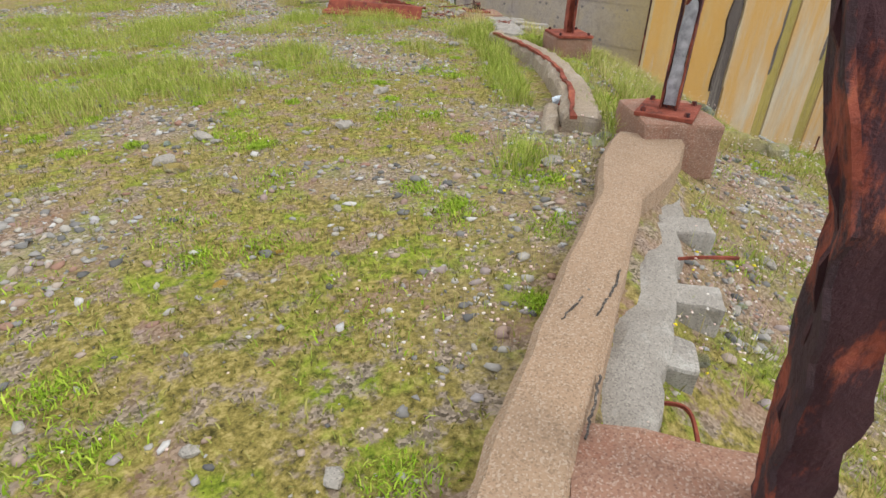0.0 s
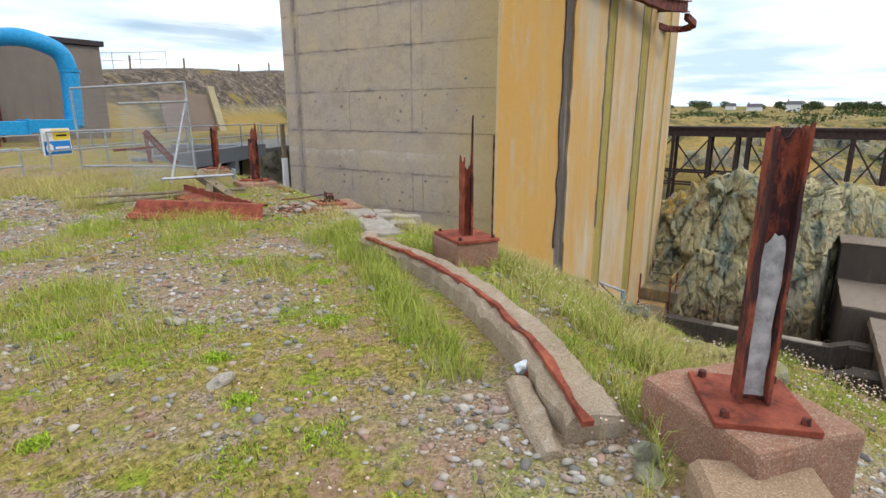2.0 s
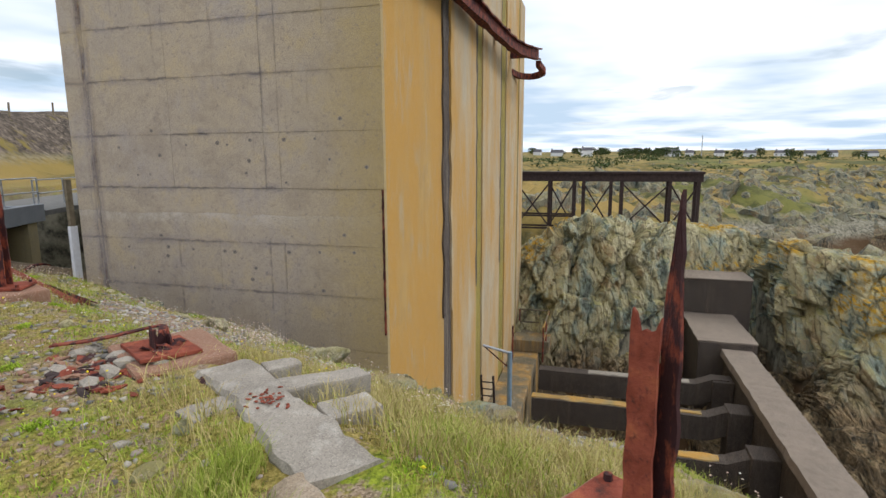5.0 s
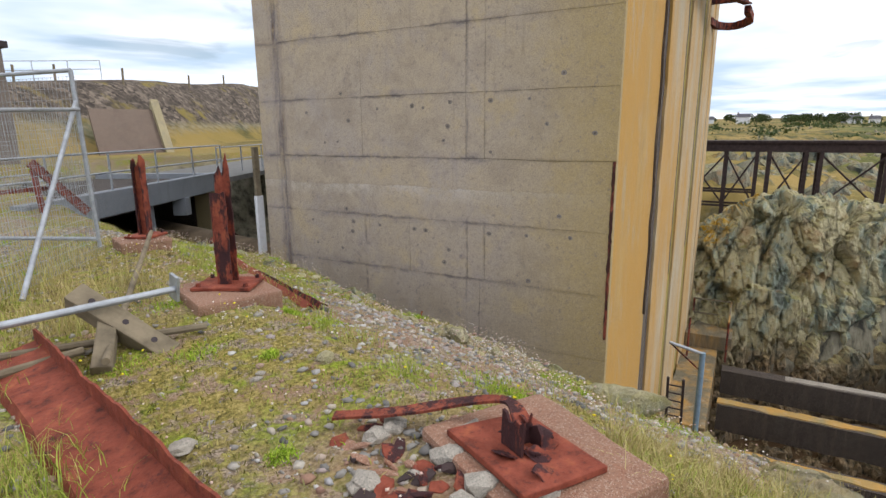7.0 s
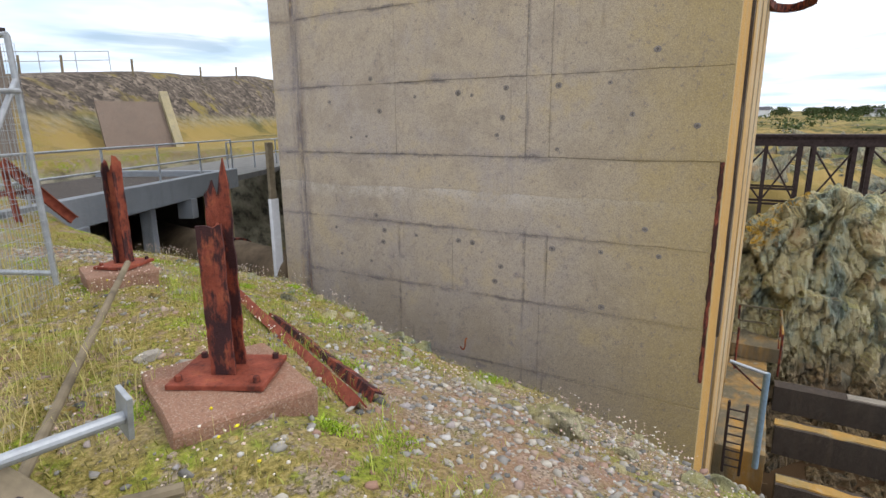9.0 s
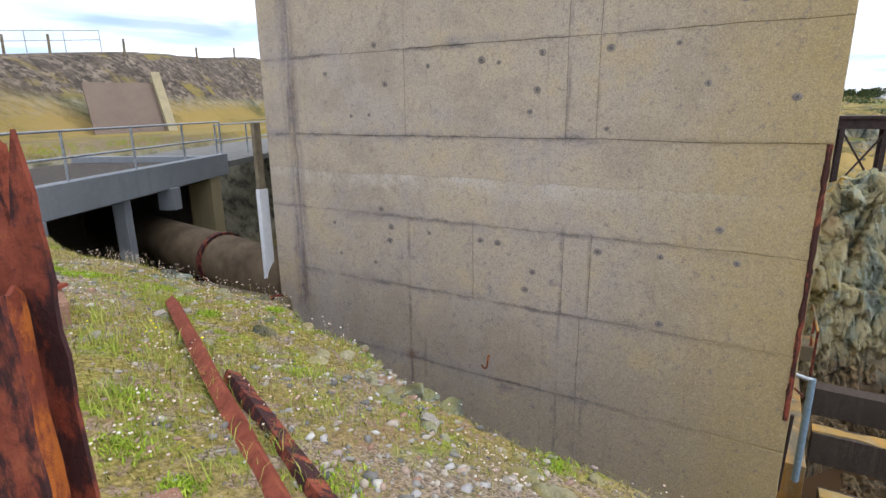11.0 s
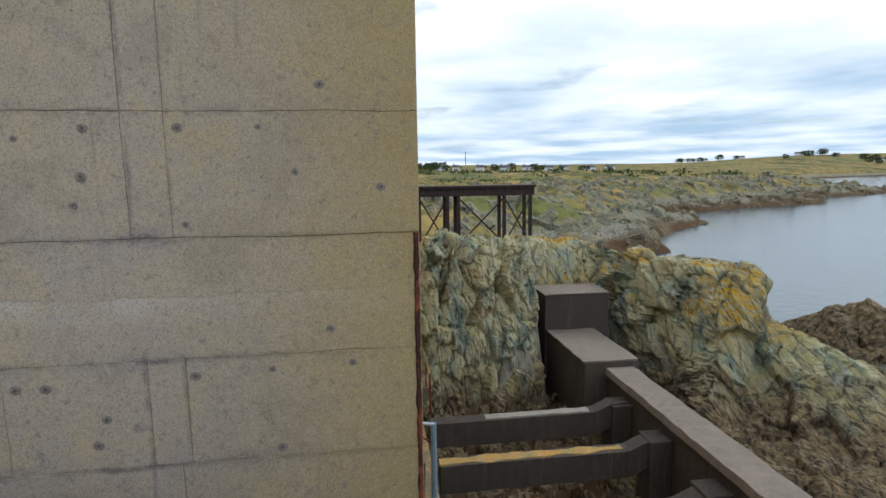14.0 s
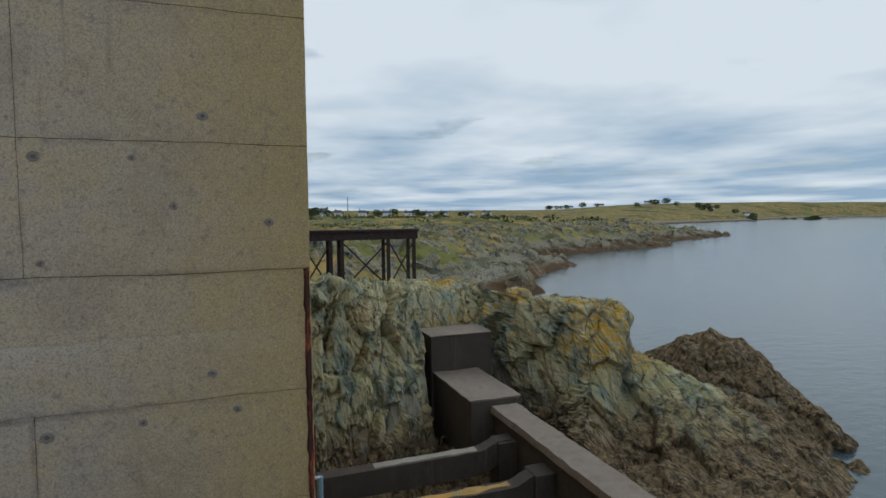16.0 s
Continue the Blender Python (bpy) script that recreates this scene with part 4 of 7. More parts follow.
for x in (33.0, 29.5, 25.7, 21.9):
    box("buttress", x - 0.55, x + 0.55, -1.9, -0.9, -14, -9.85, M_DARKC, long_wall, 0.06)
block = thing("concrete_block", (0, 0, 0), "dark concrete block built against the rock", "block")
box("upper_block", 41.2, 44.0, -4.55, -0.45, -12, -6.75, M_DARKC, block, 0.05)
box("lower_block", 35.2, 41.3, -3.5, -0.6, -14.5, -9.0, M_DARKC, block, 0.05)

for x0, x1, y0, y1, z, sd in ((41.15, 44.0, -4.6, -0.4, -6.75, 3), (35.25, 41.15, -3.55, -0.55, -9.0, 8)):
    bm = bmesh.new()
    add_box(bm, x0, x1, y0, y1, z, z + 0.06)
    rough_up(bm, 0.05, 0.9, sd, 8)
    part("weathered_cap", bm, M_COPING, block, "paler top")

# ---------------------------------------------------------------- steel trestle on the far rocks
trestle = thing("steel_trestle", (54.0, 0, 0), "dark rusty steel trestle jetty on the rocks", "trestle")
for dx in (-0.9, 0.9):
    bm = bmesh.new()
    add_box(bm, dx - 0.15, dx + 0.15, -3.3, 22, -1.25, -0.6)
    part("girder", bm, M_SOOT, trestle)
box("deck", -1.2, 1.2, -3.4, 22, -0.6, -0.42, M_SOOT, trestle)
for y in (-3.0, -0.8, 3.0, 3.9, 6.2, 7.0, 9.1, 12.0, 15.5, 19):
    for dx in (-0.9, 0.9):
        box("leg", dx - 0.12, dx + 0.12, y - 0.13, y + 0.13, -8.0, -1.25, M_SOOT, trestle)
for z in (-4.3, -5.4):
    for dx in (-0.95, 0.95):
        box("tie", dx - 0.05, dx + 0.05, 6.9, 19, z - 0.08, z + 0.08, M_SOOT, trestle)
for y0, y1 in ((-3.0, -0.8), (-0.8, 3.0), (3.9, 6.2), (7.0, 9.1), (9.1, 12.0), (12, 15.5), (15.5, 19)):
    for za, zb in ((-1.4, -5.2), (-5.2, -1.4)):
        tube("brace", (-0.95, y0, za), (-0.95, y1, zb), 0.065, M_SOOT, trestle, 6)


# tie holes and rust marks in the lifts
bm = bmesh.new()
bmesh.ops.create_circle(bm, cap_ends=True, segments=12, radius=0.022, matrix=pose(0, 0, 0, 0, -90, 0))
HOLE = bpy.data.meshes.new("tie_hole")
bm.to_mesh(HOLE)
bm.free()
# flat discs: the shade inside each hole is put into this dark colour
HOLE.materials.append(mat_plain("tie_hole_shadowed_grout", (0.17, 0.15, 0.14), 0.95))
bm = bmesh.new()
vo = [bm.verts.new((0, 0.052 * math.cos(a), 0.045 * math.sin(a))) for a in np.linspace(0, 6.283, 17)[:-1]]
vi = [bm.verts.new((-0.003, 0.024 * math.cos(a), 0.024 * math.sin(a))) for a in np.linspace(0, 6.283, 17)[:-1]]
for i in range(16):
    bm.faces.new((vo[i], vo[(i + 1) % 16], vi[(i + 1) % 16], vi[i]))
bmesh.ops.recalc_face_normals(bm, faces=bm.faces[:])
COLLAR = bpy.data.meshes.new("tie_collar")
bm.to_mesh(COLLAR)
bm.free()
COLLAR.materials.append(mat_plain("grey_grout_ring", (0.31, 0.275, 0.25), 0.95, 0, 0.25, 30))
TIES = [(16.78, 1.9), (15.73, 2.3), (14.73, 1.94), (13.83, 1.98), (13.56, 1.93), (12.98, 1.55), (12.02, 2.03), (11.22, 2.04), (10.58, 2.47), (10.87, 1.57), (9.97, 1.4), (16.26, 1.21), (15.88, 1.23), (16.77, -0.65),
        (15.52, -0.61), (14.76, -0.64), (13.83, -0.65), (13.54, -0.66), (12.03, -0.61), (11.22, -0.58), (10.34, -0.55), (10.57, -0.15), (15.71, -0.32), (15.88, -1.28), (12.97, -1.04), (13.08, -1.33), (11.16, -1.5), (16.65, -1.21),
        (15.55, -0.85), (12.01, 1.04), (13.08, 1.26), (12.92, 2.03), (15.54, 1.7), (16.76, -2.68)]
SPOTS = [(y, z, rng.uniform(0.7, 1.15)) for y, z in TIES]
for z0, z1 in zip(LIFTS[3:], LIFTS[4:15]):
    for y in np.arange(10.1, 17.6, 0.9):
        if rng.random() < (0.55 if z0 > 2 or z0 < -2.8 else 0.3):
            SPOTS.append((y + rng.uniform(-0.4, 0.4), z0 + (z1 - z0) * rng.choice((0.3, 0.55, 0.75)) + rng.uniform(-0.2, 0.2), rng.uniform(0.2, 0.65)))
for yy, zz, sc in SPOTS:
    ob = new("tie_hole", HOLE)
    ob.parent = tower
    ob.matrix_basis = pose(TX0 - 0.0135, yy, zz) @ Matrix.Scale(sc, 4)
    if sc > 0.7:
        ob = new("tie_collar", COLLAR)
        ob.parent = tower
        ob.matrix_basis = pose(TX0 - 0.0105, yy, zz) @ Matrix.Scale(sc, 4)
bm = bmesh.new()
HOOK = curve_points([(TX0 + 0.02, 13.66, -2.55), (TX0 - 0.05, 13.66, -2.56), (TX0 - 0.06, 13.67, -2.70), (TX0 - 0.05, 13.72, -2.77), (TX0 - 0.05, 13.78, -2.72)], 5)
for a, b in zip(HOOK, HOOK[1:]):
    add_tube(bm, a, b, 0.014, 6)
part("hook", bm, M_EMBER, tower, "bent orange-rusted steel hook")


# ---------------------------------------------------------------- posts, pads and plates
def ground_at(x, y):
    return float(ground_height(np.array([[float(x)]]), np.array([[float(y)]]))[0, 0])


def plate_bm(w, h, t, top, seed=0.0, nx=6, nz=16, wear=0.0035):
    """An upright steel plate, w wide (x), t thick (y), with a torn top: top(u) gives the height at u = 0..1."""
    bm = bmesh.new()
    front, back = [], []
    for j in range(nz + 1):
        fr, ba = [], []
        for i in range(nx + 1):
            u, q = i / nx, j / nz
            z = q * h * top(u)
            x = (u - 0.5) * w
            n = noise.noise_vector(Vector((x * 14 + seed, z * 9, seed * 2.3)))
            edge = wear * (3 if i in (0, nx) else 1)
            fr.append(bm.verts.new((x + n.x * edge, -t / 2 + n.y * wear, z)))
            ba.append(bm.verts.new((x + n.x * edge, t / 2 + n.y * wear, z)))
        front.append(fr)
        back.append(ba)
    for j in range(nz):
        for i in range(nx):
            bm.faces.new((front[j][i], front[j][i + 1], front[j + 1][i + 1], front[j + 1][i]))
            bm.faces.new((back[j][i + 1], back[j][i], back[j + 1][i], back[j + 1][i + 1]))
        for i, flip in ((0, False), (nx, True)):
            f = (back[j][i], front[j][i], front[j + 1][i], back[j + 1][i])
            bm.faces.new(f[::-1] if flip else f)
    for i in range(nx):
        bm.faces.new((front[nz][i], front[nz][i + 1], back[nz][i + 1], back[nz][i]))
        bm.faces.new((front[0][i + 1], front[0][i], back[0][i], back[0][i + 1]))
    return bm


def torn(low, high, seed):
    r = random.Random(seed)
    k = [r.uniform(low, high) for _ in range(8)]
    return lambda u: k[min(6, int(u * 7))] * (1 - (u * 7) % 1) + k[min(7, int(u * 7) + 1)] * ((u * 7) % 1)


def steel_post(at, turn, size, flange_a, flange_b, web, plate, label, mats=(M_RUST, M_RUST, M_RUST), lean=(0, 0)):
    """A torn H-section post on a bolted base plate. flange/web: (height, lowest, highest share of it)."""
    p = thing("steel_post", at, label, "post", "row of rusted posts")
    p.matrix_basis = pose(*at, lean[0], lean[1], turn)
    for name, (h, lo, hi), off, m, sd in (("flange", flange_a, -size / 2, mats[0], 1), ("flange", flange_b, size / 2, mats[1], 2)):
        bm = plate_bm(size, h, 0.014, torn(lo, hi, at[0] + sd), at[0] + sd)
        ob = part(name, bm, m, p)
        ob.matrix_basis = pose(0, off, 0.025)
    h, lo, hi = web
    ob = part("web", plate_bm(size - 0.02, h, 0.012, torn(lo, hi, at[0] + 7), at[0] + 3), mats[2], p)
    ob.matrix_basis = pose(0, 0, 0.025, 0, 0, 90)
    w, d = plate
    bm = bmesh.new()
    add_box(bm, -w / 2, w / 2, -d / 2, d / 2, -0.005, 0.025, 0.006)
    rough_up(bm, 0.006, 9, at[1])
    plate_part = part("base_plate", bm, M_RUST, p, "rusted base plate")
    for sx in (-1, 1):
        for sy in (-1, 1):
            bm = bmesh.new()
            bmesh.ops.create_cone(bm, cap_ends=True, segments=6, radius1=0.02, radius2=0.018, depth=0.03, matrix=Matrix.Translation((sx * (w / 2 - 0.05), sy * (d / 2 - 0.05), 0.04)))
            part("bolt", bm, M_RUSTD, plate_part)
    return p


def pad(at, turn, w, d, h, material, label):
    b = bmesh.new()
    add_box(b, -w / 2, w / 2, -d / 2, d / 2, -h, 0, 0.03)
    rough_up(b, 0.018, 5, at[0], 2)
    ob = part("concrete_pad", b, material)
    ob.matrix_basis = pose(*at, 0, 0, turn)
    return tagged(ob, label, "concrete pad", "post pads")


ROW = 52.0   # direction of the row of posts at its start
pad((3.83, 2.10, 0.385), ROW, 0.68, 0.56, 0.42, M_PAD, "rust-washed concrete pad under a steel post")
tall_post = steel_post((3.79, 2.08, 0.39), 22, 0.112, (1.17, 0.94, 1.0), (1.17, 0.95, 1.0), (1.16, 0.95, 1.0), (0.46, 0.40),
           "tall rusted steel post with peeling white paint, bolted to a pad", (M_RUSTD, M_RUSTD, M_RUSTD))
ob = part("paint_patch", plate_bm(0.085, 0.74, 0.004, torn(0.9, 1.0, 3), 4.0, 6, 16, 0.005), mat_plain("peeling_white_paint", (0.52, 0.52, 0.55), 0.7, 0, 0.3, 14), tall_post, "peeling white paint")
ob.matrix_basis = pose(-0.012, 0, 0.05, 0, 0, 90)
pad((5.95, 4.84, 0.37), ROW + 6, 0.60, 0.48, 0.40, M_PAD, "worn earth-coloured concrete pad under a torn post")
steel_post((5.93, 4.81, 0.375), ROW + 6, 0.10, (0.62, 0.9, 1.0), (0.80, 0.85, 1.0), (0.72, 0.85, 1.0), (0.58, 0.46),
           "rusted steel post torn to a narrow spike", (M_RUST, M_RUST, M_RUST))
spike = thing("steel_spike", (5.93, 4.75, 0.40), "thin torn sliver of rusted steel standing on a base plate", "steel sliver")
ob = part("blade", plate_bm(0.085, 1.22, 0.016, lambda u: 1.0 - abs(u - 0.4) * 0.5, 3.3, 6, 22, 0.006), M_RUSTD, spike)
for v in ob.data.vertices:
    v.co.x *= max(0.25, 1 - 0.6 * (v.co.z / 1.22) ** 2)
ob.matrix_basis = pose(0, 0, 0, 0, 0, 40)
pad((8.56, 11.52, 0.25), 68, 0.80, 0.72, 0.34, M_PAD, "rust-washed concrete pad with thrift growing round it")
steel_post((8.60, 11.54, 0.26), 118, 0.135, (1.17, 0.72, 1.0), (0.84, 0.95, 1.0), (0.83, 0.95, 1.0), (0.52, 0.40),
           "orange-rusted steel post with a torn spike at its top", (M_RUSTD, M_RUSTD, M_EMBER))
pad((9.63, 14.46, 0.26), 70, 0.6, 0.6, 0.3, M_PAD, "low concrete pad half hidden in turf")
steel_post((9.70, 14.46, 0.27), 22, 0.115, (1.08, 0.9, 1.0), (1.05, 0.85, 1.0), (0.98, 0.9, 1.0), (0.4, 0.36),
           "rusted steel post with a notched top", (M_RUSTD, M_RUSTD, M_RUST))
# the bent post at the start of the walk
pad((0.95, 0.22, 0.295), 38.5, 0.72, 0.62, 0.45, M_PAD, "red-stained concrete pad with a broken edge")
bent = thing("steel_post", (1.205, 0.13, 0.28), "bent, flaking angle-iron post with scraps of black and white paint", "post", "row of rusted posts")
for name, w, off, turn, mt in (("flange", 0.15, (0.0, 0.0), -52, mat_rust("dark_flaking_rust", 0.5, (0.040, 0.020, 0.026), 0.41)), ("web", 0.12, (-0.03, 0.06), 35, mat_rust("rust_with_black_paint", 0.5, (0.03, 0.022, 0.028), 0.43)), ("cleat", 0.06, (0.0, 0.03), -30, M_RUSTW)):
    bm = plate_bm(w, 1.75 if name != "cleat" else 0.9, 0.014, torn(0.93, 1.0, w), w * 9, 6, 30, 0.012)
    rot = Euler((0, 0, radians(turn))).to_matrix()
    for v in bm.verts:
        v.co = rot @ v.co
        z = v.co.z
        v.co.x += off[0] - 0.13 * min(z / 0.8, 1.0)
        v.co.y += off[1] + 0.06 * min(z / 0.8, 1) + 0.36 * max(0, z - 0.85)
    part(name, bm, mt, bent)

# the broken base
pad((7.50, 8.22, 0.205), 58, 0.86, 0.72, 0.36, M_PAD, "tilted rust-red concrete pad of a broken post")
stub = thing("broken_post_base", (7.44, 8.26, 0.21), "rusted base plate with the torn stub of a post", "base plate")
stub.matrix_basis = pose(7.44, 8.26, 0.21, 3, 2, 58)
bm = bmesh.new()
add_box(bm, -0.29, 0.29, -0.22, 0.22, 0, 0.03, 0.006)
rough_up(bm, 0.008, 8, 2, 2)
part("base_plate", bm, M_RUST, stub)
for i, (x, y, h, w, r) in enumerate(((0.0, 0.06, 0.17, 0.15, 0), (0.02, -0.05, 0.12, 0.14, 8), (0.02, 0.0, 0.14, 0.10, 90))):
    ob = part("stub_plate", plate_bm(w, h, 0.014, torn(0.4, 1.0, i + 20), i), M_RUSTD, stub)
    ob.matrix_basis = pose(x, y, 0.03, 0, 0, r)
for i in range(9):
    r = random.Random(i + 40)
    bm = bmesh.new()
    add_box(bm, -0.05, 0.05, -0.035, 0.035, 0, 0.008)
    rough_up(bm, 0.02, 12, i, 1)
    ob = part("rust_flake", bm, M_RUSTD, stub)
    ob.matrix_basis = pose(r.uniform(-0.22, 0.2), r.uniform(-0.16, 0.16), 0.035, r.uniform(-25, 25), r.uniform(-25, 25), r.uniform(0, 180))


def strip(name, pts, w, t, material, label, category, group=""):
    """A flat bar bent along points, resting where they lie."""
    bm = bmesh.new()
    rings = []
    P = [Vector(p) for p in pts]
    for i, p in enumerate(P):
        d = (P[min(i + 1, len(P) - 1)] - P[max(i - 1, 0)]).normalized()
        side = d.cross(Vector((0, 0, 1)))
        side = side.normalized() if side.length > 0.2 else Vector((0.5, -0.85, 0))
        up = side.cross(d).normalized()
        ww = w * (0.75 + 0.5 * noise.noise(p * 5 + Vector((3, 1, 7))))
        rings.append([bm.verts.new(p + side * a * ww + up * b * t) for a, b in ((-0.5, -0.5), (0.5, -0.5), (0.5, 0.5), (-0.5, 0.5))])
    for a, b in zip(rings, rings[1:]):
        for i in range(4):
            bm.faces.new((a[i], a[(i + 1) % 4], b[(i + 1) % 4], b[i]))
    bm.faces.new(rings[0][::-1])
    bm.faces.new(rings[-1])
    bmesh.ops.recalc_face_normals(bm, faces=bm.faces[:])
    return tagged(part(name, bm, material), label, category, group)


strip("bent_steel_strip", curve_points([(7.30, 9.22, 0.21), (7.45, 8.92, 0.24), (7.60, 8.62, 0.30), (7.62, 8.42, 0.345), (7.53, 8.31, 0.33), (7.47, 8.26, 0.23)], 8), 0.10, 0.014, M_RUSTD, "long rusted steel strip bent over from a broken post", "steel strip")


def angle_bar(a, b, w, turn, material, label):
    """A rusted angle iron lying on the turf."""
    a, b = Vector(a), Vector(b)
    sec = [(-w / 2, 0), (0, w * 0.55), (w / 2, 0), (w / 2 - 0.012, 0), (0, w * 0.55 - 0.018), (-w / 2 + 0.012, 0)]
    bm = beam_bm(sec, (b - a).length, 20)
    rough_up(bm, 0.008, 7, a.x)
    ob = part("angle_iron", bm, material)
    d = b - a
    ob.matrix_basis = Matrix.Translation(a) @ Euler((math.atan2(d.z, math.hypot(d.x, d.y)), 0, math.atan2(-d.x, d.y))).to_matrix().to_4x4() @ pose(0, 0, 0, 0, turn, 0)
    return tagged(ob, label, "angle iron", "fallen angle irons")


angle_bar((9.05, 11.0, ground_at(9.05, 11.0) + 0.02), (10.72, 14.4, ground_at(10.72, 14.4) + 0.05), 0.11, 10, M_RUST, "long red-rusted angle iron lying in the turf")
angle_bar((9.28, 11.05, ground_at(9.28, 11.05) + 0.02), (10.12, 12.9, ground_at(10.12, 12.9) + 0.03), 0.13, -15, M_RUSTD, "dark flaking angle iron lying in the turf")

# ---------------------------------------------------------------- kerbs and slabs
def kerb_run(name, pts, widths, drop, material, label, wear=0.012, steps=10, category="kerb", parent=None):
    """A concrete beam along points (its top), with a width at each; drop: its depth."""
    bm = bmesh.new()
    P = [Vector(p) for p in pts]
    rings = []
    for i in range(len(P) - 1):
        for j in range(steps + (i == len(P) - 2)):
            t = j / steps
            p = P[i].lerp(P[i + 1], t)
            w = widths[i] * (1 - t) + widths[i + 1] * t
            d = (P[i + 1] - P[i]).normalized()
            if i > 0 and t < 0.5:
                d = ((P[i] - P[i - 1]).normalized() * (0.5 - t) + d * (0.5 + t)).normalized()
            side = d.cross(Vector((0, 0, 1))).normalized()
            c = 0.03
            ring = []
            for a, z in ((-w / 2 - 0.02, -drop), (-w / 2, -c * 1.2), (-w / 2 + c, 0), (0, 0.006), (w / 2 - c, 0), (w / 2, -c * 1.2), (w / 2 + 0.02, -drop)):
                q = p + side * a + Vector((0, 0, z))
                q += noise.noise_vector(q * 4.5) * wear + noise.noise_vector(q * 17) * wear * 0.5
                ring.append(bm.verts.new(q))
            rings.append(ring)
    for a, b in zip(rings, rings[1:]):
        for i in range(6):
            bm.faces.new((a[i], a[i + 1], b[i + 1], b[i]))
    bm.faces.new(rings[0][::-1])
    bm.faces.new(rings[-1])
    bmesh.ops.recalc_face_normals(bm, faces=bm.faces[:])
    return tagged(part(name, bm, material, parent), label, category)


def crack_line(pts):
    run = [p + noise.noise_vector(p * 40) * 0.008 for p in curve_points(pts, 9)]
    strip("crack", run, 0.010, 0.008, M_JOINT, "dark crack in a concrete kerb", "crack", "cracks in the kerb")


M_KERBW = mat_concrete("sandy_concrete_with_white_lichen", (0.31, 0.245, 0.175), (0.15, 0.12, 0.09), stain=(0.50, 0.46, 0.41), streak=0.5)
M_SLAB = mat_concrete("white_lichened_concrete", (0.30, 0.275, 0.24), (0.12, 0.11, 0.10), stain=(0.50, 0.49, 0.45), streak=0.6)
M_KERB = mat_concrete("sandy_worn_concrete", (0.33, 0.225, 0.145), (0.17, 0.12, 0.08), stain=(0.19, 0.125, 0.07), streak=0.35)
kerb_run("concrete_kerb", [(0.30, 0.32, 0.30), (0.80, 0.64, 0.30), (1.42, 0.98, 0.30), (2.55, 1.58, 0.30), (3.02, 1.80, 0.305), (3.52, 2.02, 0.31)],
         [0.26, 0.26, 0.27, 0.25, 0.46, 0.48], 0.36, M_KERB, "sand-coloured concrete kerb with a flared end and cracks")
lower = kerb_run("concrete_footing", [(1.20, 0.66, 0.12), (1.76, 0.93, 0.12), (2.62, 1.37, 0.10), (3.3, 1.72, 0.07)], [0.36, 0.34, 0.30, 0.26], 0.4, M_SLAB, "broken pale footing beside the kerb", 0.04)
for i, (x, y, w, l, tn, z) in enumerate(((2.86, 1.32, 0.16, 0.34, -40, 0.08), (2.24, 0.92, 0.17, 0.30, -42, 0.08), (1.80, 0.76, 0.20, 0.22, -50, 0.08))):
    bm = bmesh.new()
    add_box(bm, -l / 2, l / 2, -w / 2, w / 2, -0.30, 0, 0.02)
    rough_up(bm, 0.03, 6, i, 2)
    ob = part("concrete_stub", bm, M_SLAB)
    ob.matrix_basis = pose(x, y, z, 4, 6, tn)
    tagged(ob, "broken concrete cross-beam stub among the turf", "concrete stub", "stubs of the footing")
for a, b, c in (((2.35, 1.16, 0.10), (2.50, 1.04, 0.12), (2.69, 0.93, 0.10)), ((1.52, 0.66, 0.06), (1.56, 0.55, 0.08), (1.46, 0.43, 0.02))):
    strip("reinforcing_bar", curve_points([a, b, c], 6), 0.016, 0.016, M_RUST, "bent rusty reinforcing bar", "steel bar", "loose reinforcing bars")

broken = kerb_run("concrete_kerb", [(3.58, 2.66, 0.24), (4.10, 3.16, 0.29), (4.62, 3.78, 0.30), (5.10, 4.42, 0.30), (5.45, 5.12, 0.29), (5.80, 5.98, 0.27), (6.15, 6.35, 0.22)],
                  [0.30, 0.30, 0.27, 0.24, 0.24, 0.22, 0.2], 0.34, M_KERBW, "split sand-coloured kerb with rusted steel along its top", 0.04)
strip("rusted_edge_angle", [p + noise.noise_vector(p * 6) * 0.02 for p in curve_points([(3.47, 2.68, 0.262), (3.74, 2.93, 0.29), (3.99, 3.14, 0.312), (4.18, 3.36, 0.318), (4.53, 3.76, 0.318), (5.00, 4.44, 0.316), (5.36, 5.14, 0.306), (5.70, 5.97, 0.285)], 10)], 0.06, 0.03, M_RUST, "rusted steel edging split along a kerb", "steel edging")
kerb_run("concrete_fragment", [(3.33, 2.78, 0.17), (3.58, 2.98, 0.20), (3.82, 3.19, 0.21)], [0.12, 0.16, 0.14], 0.26, M_KERBW, "split-off slab of concrete leaning from a kerb", 0.02, category="concrete fragment")
# the broken mouth in the kerb, with a crushed can in it
mouth = thing("pipe_mouth", (3.93, 3.20, 0.19), "broken mouth of a small pipe in a split kerb", "pipe")
mouth.matrix_basis = pose(3.93, 3.20, 0.19) @ Vector((-0.62, 0.62, 0.35)).to_track_quat("Z", "Y").to_matrix().to_4x4()
bm = bmesh.new()
rim = []
for r, z in ((0.052, -0.10), (0.056, 0.02), (0.072, 0.025), (0.082, 0.0), (0.085, -0.10)):
    rim.append([bm.verts.new((r * math.cos(a) * (1 + 0.12 * noise.noise(Vector((math.cos(a) * 2, math.sin(a) * 2, z)))), r * math.sin(a), z)) for a in np.linspace(0, 6.283, 21)[:-1]])
for a, b in zip(rim, rim[1:]):
    for i in range(20):
        bm.faces.new((a[i], a[(i + 1) % 20], b[(i + 1) % 20], b[i]))
bm.faces.new(rim[0])
bmesh.ops.recalc_face_normals(bm, faces=bm.faces[:])
